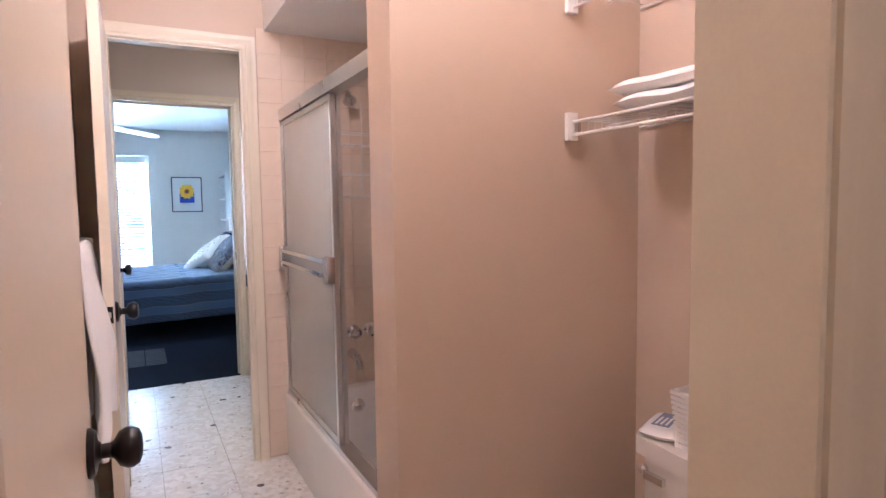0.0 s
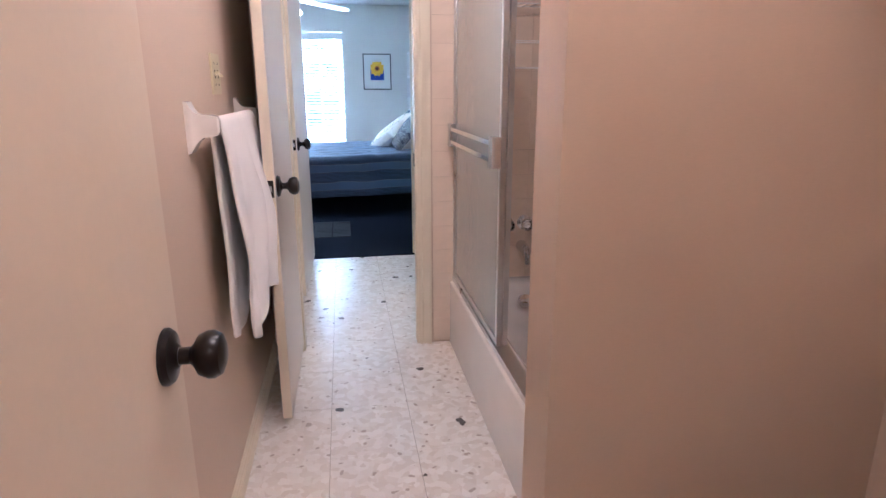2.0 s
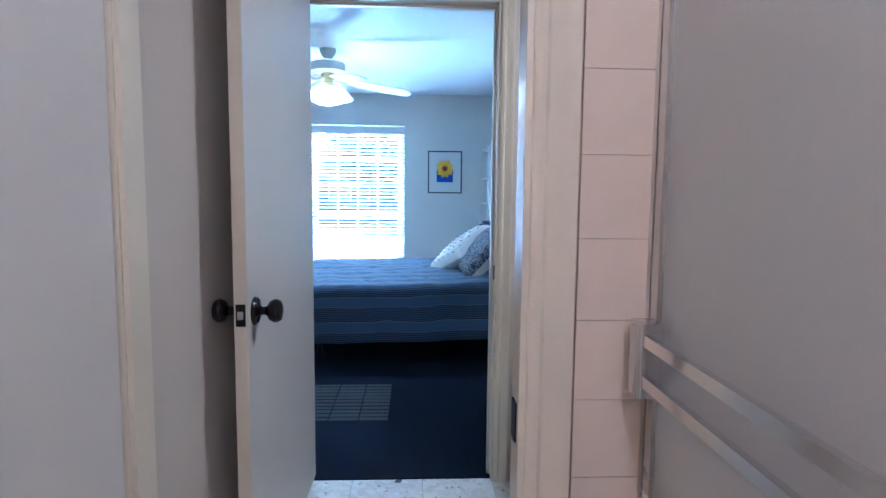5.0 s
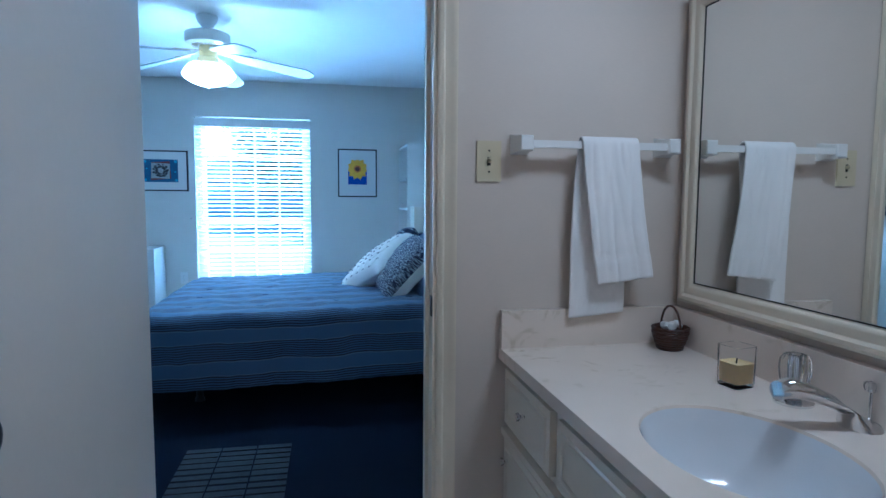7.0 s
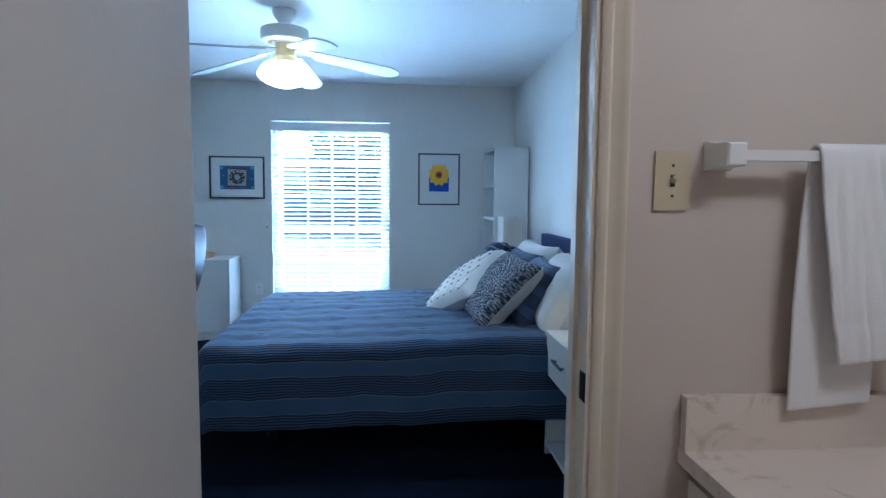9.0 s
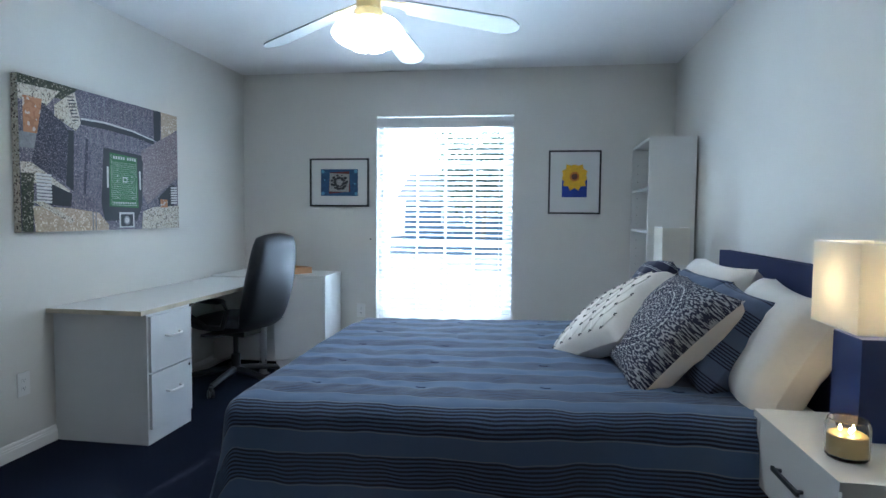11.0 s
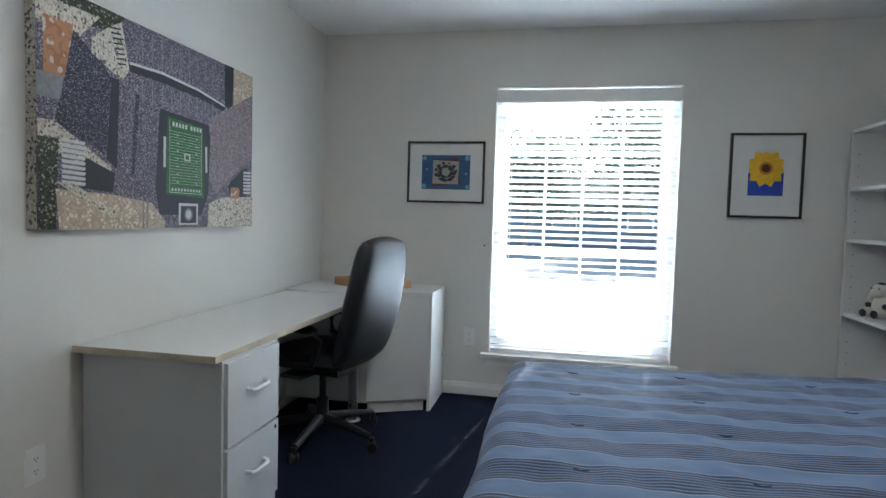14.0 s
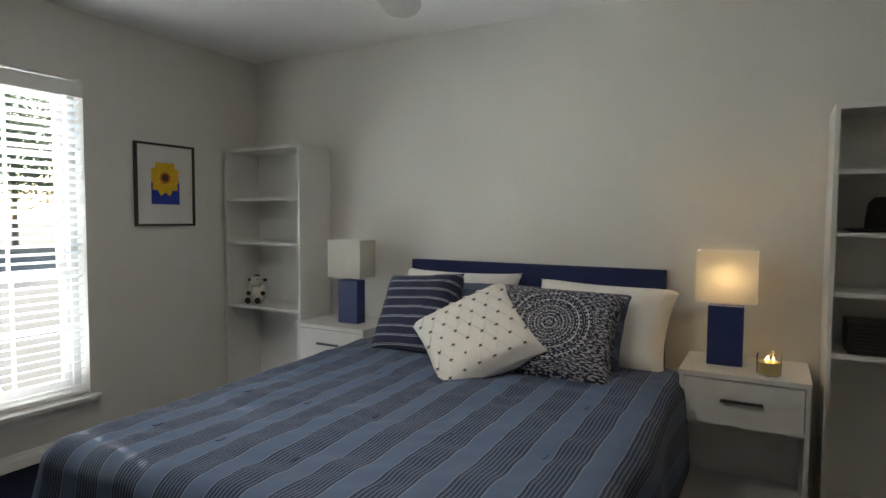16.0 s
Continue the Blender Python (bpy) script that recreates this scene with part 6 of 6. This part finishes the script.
part("canvas", box(0.002, 0.0, 0.0, 0.040, CWID, CHEI), CROWD, cv, "wrapped printed canvas", bevel=0.002)
part("wrapped_edge", box(0.0025, -0.0008, 0.002, 0.039, 0.0, CHEI - 0.002), PAVE, cv)
layer = [0]
def ink(points, material, name="print_area"):
    """Part of the printed picture; points run 0..1 across and down."""
    layer[0] += 1
    bm = bmesh.new()
    bm.faces.new([bm.verts.new((0.0406 + 0.00004 * layer[0], u * CWID, (1 - v) * CHEI)) for u, v in points])
    part(name, bm, material, cv)
ink([(0.0, 0.0), (0.30, 0.0), (0.22, 0.10), (0.0, 0.10)], TREES)
ink([(0.0, 0.06), (0.20, 0.05), (0.13, 0.17), (0.0, 0.16)], PAVE)
ink([(0.02, 0.13), (0.11, 0.13), (0.09, 0.36), (0.02, 0.36)], CLAY)
ink([(0.0, 0.36), (0.08, 0.36), (0.07, 0.46), (0.0, 0.46)], INK_GREY)
ink([(0.11, 0.15), (0.20, 0.24), (0.24, 0.30), (0.22, 0.66), (0.05, 0.56), (0.08, 0.38)], CROWD_DARK)
ink([(0.17, 0.15), (0.245, 0.06), (0.28, 0.03), (0.31, 0.24), (0.28, 0.30), (0.17, 0.22)], PAVE)
for k in range(8):
    ink([(0.235 + 0.004 * k, 0.07 + 0.022 * k), (0.275 + 0.003 * k, 0.06 + 0.022 * k), (0.275 + 0.003 * k, 0.068 + 0.022 * k), (0.235 + 0.004 * k, 0.078 + 0.022 * k)], INK_DARK)
ink([(0.24, 0.30), (0.27, 0.30), (0.26, 0.72), (0.22, 0.68)], INK_DARK)
ink([(0.335, 0.34), (0.352, 0.34), (0.33, 0.74), (0.315, 0.74)], CROWD_DARK)
ink([(0.31, 0.20), (0.45, 0.19), (0.64, 0.21), (0.80, 0.255), (0.80, 0.29), (0.64, 0.26), (0.45, 0.245), (0.31, 0.245)], INK_DARK)
ink([(0.31, 0.198), (0.45, 0.188), (0.64, 0.208), (0.80, 0.25), (0.80, 0.262), (0.64, 0.222), (0.45, 0.202), (0.31, 0.210)], INK_WHITE)
ink([(0.80, 0.0), (0.86, 0.0), (0.85, 0.27), (0.80, 0.25)], INK_DARK)
ink([(0.86, 0.0), (1.0, 0.0), (1.0, 0.12), (0.86, 0.24)], TAN)
ink([(0.70, 0.36), (0.98, 0.14), (1.0, 0.16), (1.0, 0.54), (0.74, 0.80), (0.70, 0.70)], CROWD_LIT)
for k in range(9):
    u = 0.36 + 0.045 * k
    ink([(u, 0.03), (u + 0.004, 0.03), (u + 0.006, 0.17), (u + 0.002, 0.17)], INK_GREY)
    ink([(u, 0.26), (u + 0.004, 0.26), (u + 0.004, 0.37), (u, 0.37)], INK_GREY)
ink([(0.44, 0.38), (0.70, 0.40), (0.71, 0.46), (0.70, 0.80), (0.66, 0.93), (0.44, 0.93), (0.42, 0.80)], INK_DARK)
ink([(0.478, 0.41), (0.665, 0.425), (0.672, 0.83), (0.470, 0.82)], GRASS, "playing_field")
line = lambda u0, v0, u1, v1: ink([(u0, v0), (u1, v0), (u1, v1), (u0, v1)], INK_WHITE, "field_line")
for k in range(19):
    v = 0.48 + 0.0155 * k
    line(0.490, v, 0.655, v + 0.0018)
line(0.486, 0.42, 0.4875, 0.81)
line(0.656, 0.43, 0.6575, 0.815)
line(0.486, 0.808, 0.657, 0.811)
for k in range(9):
    u = 0.500 + 0.0165 * k + (0.012 if k > 4 else 0)
    line(u, 0.432, u + 0.010, 0.455)
for k in range(10):
    u = 0.496 + 0.0160 * k
    line(u, 0.785, u + 0.009, 0.800)
for u in (0.522, 0.622):
    for k in range(7):
        line(u, 0.495 + 0.042 * k, u + 0.007, 0.503 + 0.042 * k)
line(0.560, 0.59, 0.592, 0.63)
ink([(0.566, 0.598), (0.586, 0.598), (0.586, 0.622), (0.566, 0.622)], GRASS)
ink([(0.455, 0.52), (0.468, 0.52), (0.466, 0.68), (0.455, 0.68)], INK_WHITE)
ink([(0.676, 0.53), (0.688, 0.53), (0.690, 0.68), (0.679, 0.68)], INK_WHITE)
ink([(0.0, 0.55), (0.05, 0.55), (0.24, 0.72), (0.22, 0.75), (0.05, 0.68), (0.0, 0.70)], PAVE)
ink([(0.0, 0.62), (0.06, 0.62), (0.05, 1.0), (0.0, 1.0)], TREES)
ink([(0.14, 0.68), (0.25, 0.74), (0.24, 0.83), (0.13, 0.82)], INK_DARK)
for k in range(9):
    v = 0.615 + 0.022 * k
    ink([(0.068, v), (0.145, v + 0.004), (0.142, v + 0.017), (0.07, v + 0.014)], INK_WHITE)
    ink([(0.07, v + 0.014), (0.142, v + 0.017), (0.14, v + 0.021), (0.072, v + 0.019)], INK_GREY)
ink([(0.05, 0.83), (0.24, 0.84), (0.40, 0.87), (0.46, 0.96), (0.46, 1.0), (0.06, 1.0)], TAN)
ink([(0.05, 0.80), (0.10, 0.80), (0.26, 0.92), (0.24, 0.95)], PAVE)
for u in (0.36, 0.378):
    ink([(u, 0.865), (u + 0.007, 0.865), (u + 0.007, 1.0), (u, 1.0)], INK_GREY)
ink([(0.70, 0.86), (0.78, 0.82), (1.0, 0.80), (1.0, 1.0), (0.69, 1.0)], PAVE)
ink([(0.82, 0.74), (0.93, 0.62), (0.96, 0.62), (0.95, 0.80), (0.84, 0.82)], INK_DARK)
ink([(0.84, 0.75), (0.90, 0.75), (0.90, 0.82), (0.84, 0.82)], CLAY)
for k in range(7):
    v = 0.64 + 0.022 * k
    ink([(0.93, v), (0.985, v - 0.004), (0.985, v + 0.010), (0.93, v + 0.014)], INK_WHITE)
ink([(0.53, 0.865), (0.635, 0.865), (0.635, 0.985), (0.53, 0.985)], INK_WHITE, "scoreboard")
ink([(0.54, 0.88), (0.625, 0.88), (0.625, 0.975), (0.54, 0.975)], INK_DARK)
ink([(0.5825 + 0.022 * math.cos(a), 0.928 + 0.036 * math.sin(a)) for a in np.linspace(0, 2 * math.pi, 25)[:-1]], INK_GREY)
ink([(0.5825 + 0.014 * math.cos(a), 0.928 + 0.023 * math.sin(a)) for a in np.linspace(0, 2 * math.pi, 25)[:-1]], INK_WHITE)

# ---- plush toy ----
bmp = bmesh.new()
def blob(x, y, z, rx, ry, rz, bm):
    bmesh.ops.create_uvsphere(bm, u_segments=16, v_segments=10, radius=1.0, matrix=Matrix.Translation((x, y, z)) @ Matrix.Diagonal((rx, ry, rz, 1)))
PLUSH = terry("white_plush", (0.66, 0.62, 0.54))
PLUSH_DARK = terry("black_plush", (0.02, 0.02, 0.02))
toy = thing("plush_toy", (1.42, 9.56, 0.69), "small white and black plush cow sitting on a shelf", "plush toy", rz=-65)
blob(0, 0, 0.065, 0.045, 0.052, 0.065, bmp)
blob(0, -0.012, 0.150, 0.045, 0.045, 0.040, bmp)
blob(0, -0.052, 0.138, 0.028, 0.022, 0.022, bmp)
for s in (-1, 1):
    blob(s * 0.032, -0.055, 0.028, 0.022, 0.042, 0.024, bmp)
    blob(s * 0.048, -0.02, 0.095, 0.018, 0.022, 0.034, bmp)
part("body", bmp, PLUSH, toy, angle=180)
def marking(name, *args):
    bm = bmesh.new()
    blob(*args, bm)
    part(name, bm, PLUSH_DARK, toy, "black plush", angle=180)
marking("patch", 0, -0.008, 0.190, 0.022, 0.022, 0.010)
for s in (-1, 1):
    marking("hoof", s * 0.034, -0.092, 0.026, 0.021, 0.012, 0.022)
    marking("ear", s * 0.052, -0.002, 0.160, 0.020, 0.008, 0.011)
    marking("eye", s * 0.016, -0.045, 0.163, 0.006, 0.006, 0.006)
    marking("paw", s * 0.050, -0.035, 0.070, 0.016, 0.018, 0.016)

# ---- things on the second bookcase ----
hat = thing("black_hat", (1.44, 6.00, 1.24), "dark felt hat on the bookcase shelf", "hat")
FELT = plain("black_felt", (0.014, 0.012, 0.011), 0.95, var=0.2, bump=0.3)
part("brim", lathe([(0.085, 0.012), (0.13, 0.004), (0.15, 0.012), (0.152, 0.016), (0.13, 0.010), (0.085, 0.018)], 32, Matrix.Diagonal((0.9, 1.15, 1, 1))), FELT, hat)
part("crown", lathe([(0.088, 0.010), (0.085, 0.06), (0.078, 0.12), (0.06, 0.145), (0.025, 0.128), (0, 0.12)], 32, Matrix.Diagonal((0.9, 1.15, 1, 1))), FELT, hat)
hat2 = copy_thing(hat, pose(1.44, 5.70, 1.24, 0, 0, 20))
cs = thing("dark_case", (1.42, 5.93, 0.75), "dark wooden case with a slatted front", "case")
part("case_body", box(-0.10, -0.22, 0, 0.12, 0.22, 0.125), BLACK_WOOD, cs, bevel=0.006)
for k in range(7):
    part("front_slat", box(-0.104, -0.20, 0.012 + 0.015 * k, -0.099, 0.20, 0.020 + 0.015 * k), BLACK_WOOD, cs)
part("case_latch", box(-0.107, -0.015, 0.055, -0.1035, 0.015, 0.085), GREY_DARK, cs)

# ---- knots on the white pillow ----
PITCH = 0.070
def on_pillow(u, v):
    x, y = max(-0.99, min(0.99, u / 0.25)), max(-0.99, min(0.99, v / 0.25))
    return (u, v, ((1 - x ** 4) ** 0.5 * (1 - y ** 4) ** 0.5) ** 0.8 * 0.09 + 0.0015)
for i in range(-3, 4):
    for j in range(-3, 4):
        u, v = (i + 0.5 * (j % 2)) * PITCH, j * PITCH
        if abs(u) < 0.232 and abs(v) < 0.232:
            k = on_pillow(u, v)[2]
            bm = bmesh.new()
            for a in (0.4, 1.9):
                c, s = math.cos(a + i), math.sin(a + i)
                tube([(u - 0.009 * c, v - 0.009 * s, k + 0.001), (u, v, k + 0.005), (u + 0.009 * c, v + 0.009 * s, k + 0.001)], 0.0024, 5, bm)
            part("knot", bm, BLACK_INK, knots, "black thread knot")
for j in range(-3, 3):
    for i in range(-3, 4):
        u0, v0 = (i + 0.5 * (j % 2)) * PITCH, j * PITCH
        for du in (-PITCH / 2, PITCH / 2):
            pts = [on_pillow(u0 + du * f + 0.006 * math.sin(f * math.pi), v0 + PITCH * f) for f in (0, 0.25, 0.5, 0.75, 1.0)]
            if all(abs(p[0]) < 0.23 and abs(p[1]) < 0.23 for p in pts):
                part("quilting_cord", tube(pts, 0.0026, 5), PILLOW_WHITE, knots)

# ---- barred patch of light on the carpet, built as thin grey strips ----
PATCH_GREY = plain("grey_light_patch", (0.030, 0.032, 0.038), 0.95, var=0.3, scale=50, bump=0.5, bscale=300)
patch_ob = thing("floor_mat", (0.07, 5.70, 0.0045), "barred patch of light on the carpet, built as flat grey strips", "floor mat")
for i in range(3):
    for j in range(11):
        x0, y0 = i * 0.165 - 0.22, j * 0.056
        part("strip", box(x0, y0, 0, x0 + 0.157, y0 + 0.042 + 0.004 * math.sin(i + j), 0.004), PATCH_GREY, patch_ob)

# ---- outside the window ----
LAWN = plain("pale_paving", (0.15, 0.155, 0.14), 0.9, var=0.2, scale=1.2)
structure("ground", box(-60, BACK + 0.3, -0.6, 60, 140, -0.35), LAWN, "pale paving and dry grass outside")
LEAF = thin_cloth("leaf_green", (0.16, 0.20, 0.13), 0.5, 0.6)
BARK = plain("grey_bark", (0.24, 0.20, 0.16), 0.9, var=0.3, scale=12)
rnd = random.Random(4)
def tree(x, y, h, spread, count, seed):
    rnd.seed(seed)
    t = thing("tree", (x, y, -0.35), "leafy green tree outside the window", "tree", "trees outside")
    part("trunk", tube([(0, 0, 0), (0.05, 0.03, h * 0.25), (0.02, 0.0, h * 0.5), (0.1, 0.05, h * 0.75)], 0.16, 10, r_end=0.05), BARK, t)
    limbs = bmesh.new()
    bm = bmesh.new()
    for k in range(14):
        a, z0 = k * 2.4, h * (0.18 + 0.035 * k)
        tip = Vector((spread * 0.8 * math.cos(a), spread * 0.8 * math.sin(a), z0 + h * 0.14))
        tube([(0.03, 0, z0), tip * 0.5 + Vector((0, 0, z0 * 0.5)), tip], 0.045, 6, limbs, 0.012)
        for q in range(count // 14):
            p = tip * rnd.uniform(0.35, 1.1)
            p.z = tip.z + rnd.gauss(0, h * 0.07)
            p += Vector((rnd.gauss(0, spread * 0.2), rnd.gauss(0, spread * 0.2), 0))
            ax = Vector((rnd.uniform(-1, 1), rnd.uniform(-1, 1), rnd.uniform(-0.6, 0.6))).normalized()
            side = ax.cross(Vector((0.2, 0.4, 1))).normalized()
            s = rnd.uniform(0.10, 0.21)
            bm.faces.new([bm.verts.new(p + v) for v in (-ax * s, side * s * 0.45, ax * s, -side * s * 0.45)])
    part("limbs", limbs, BARK, t)
    part("crown", bm, LEAF, t, angle=1)
tree(-2.2, 38.0, 7.4, 3.0, 7000, 3)
tree(4.2, 35.0, 9.0, 4.0, 9800, 8)
tree(8.8, 36.5, 9.6, 4.2, 9800, 12)
tree(14.5, 41.0, 9.4, 4.4, 7000, 15)
SIDING = plain("blue_grey_siding", (0.20, 0.24, 0.28), 0.8, var=0.15, scale=2)
ROOF = plain("grey_shingles", (0.16, 0.16, 0.17), 0.9, var=0.2, scale=4)
FAR_PANE = plain("far_window_pane", (0.22, 0.25, 0.28), 0.3, var=0.1)
house = thing("house", (4.0, 44, -0.35), "low blue-grey house across the way", "house")
part("wall", box(-12, 0, 0, 9, 8, 2.6), SIDING, house)
part("roof", prism([(-0.6, 2.6), (8.6, 2.6), (4.0, 4.6)], -12.5, 9.5, "x"), ROOF, house)
for k in range(4):
    w = part("window", box(-9.5 + 4.6 * k, -0.06, 0.9, -7.9 + 4.6 * k, 0.02, 2.1), PLASTIC, house)
    part("pane", box(-9.4 + 4.6 * k, -0.08, 1.0, -8.0 + 4.6 * k, -0.062, 2.0), FAR_PANE, w)

# ---- wall tiles at the tub ----
def tile_mesh(w, h, d=0.007):
    bm = box(0, -d, 0, w, 0, h)
    return mesh_from(bm, "wall_tile", WALL_TILE, bevel=0.0012, segs=1)
tw = 0.1165
north = bpy.data.objects["wall_bath_north"]
cells = {}
for i in range(9):
    x0 = 0.712 + i * tw if i else 0.712
    x1 = min(x0 + tw, 1.598)
    for j in range(18):
        z0, z1 = 0.01 + j * 0.1185, 0.01 + (j + 1) * 0.1185
        key = round(x1 - x0, 4)
        if key < 0.03:
            continue
        if key not in cells:
            cells[key] = tile_mesh(x1 - x0 - 0.0009, 0.1176)
        ob = new("tile", cells[key])
        ob.parent = north
        ob.matrix_local = pose(x0, 3.408, z0)

# ---- floor tiles ----
fw, fl = 0.303, 0.330
floor = bpy.data.objects["floor_bath"]
def floor_tile(w, l):
    bm = box(0, 0, -0.006, w, l, 0.0)
    return mesh_from(bm, "floor_tile", TILE, bevel=0.0012, segs=1)
made_tiles = {}
for i in range(-1, 5):
    for j in range(-4, 14):
        x0, x1 = 0.216 + i * fw, 0.216 + (i + 1) * fw
        y0, y1 = 1.185 + (j - 1) * fl, 1.185 + j * fl
        x0, x1, y0, y1 = max(x0, -0.06), min(x1, 1.6), max(y0, -0.9), min(y1, 5.05)
        if x1 - x0 < 0.02 or y1 - y0 < 0.02:
            continue
        key = (round(x1 - x0, 3), round(y1 - y0, 3))
        if key not in made_tiles:
            made_tiles[key] = floor_tile(x1 - x0 - 0.0022, y1 - y0 - 0.0022)
        ob = new("tile", made_tiles[key])
        ob.parent = floor
        ob.matrix_local = pose(x0 + 0.0011, y0 + 0.0011, 0.0)
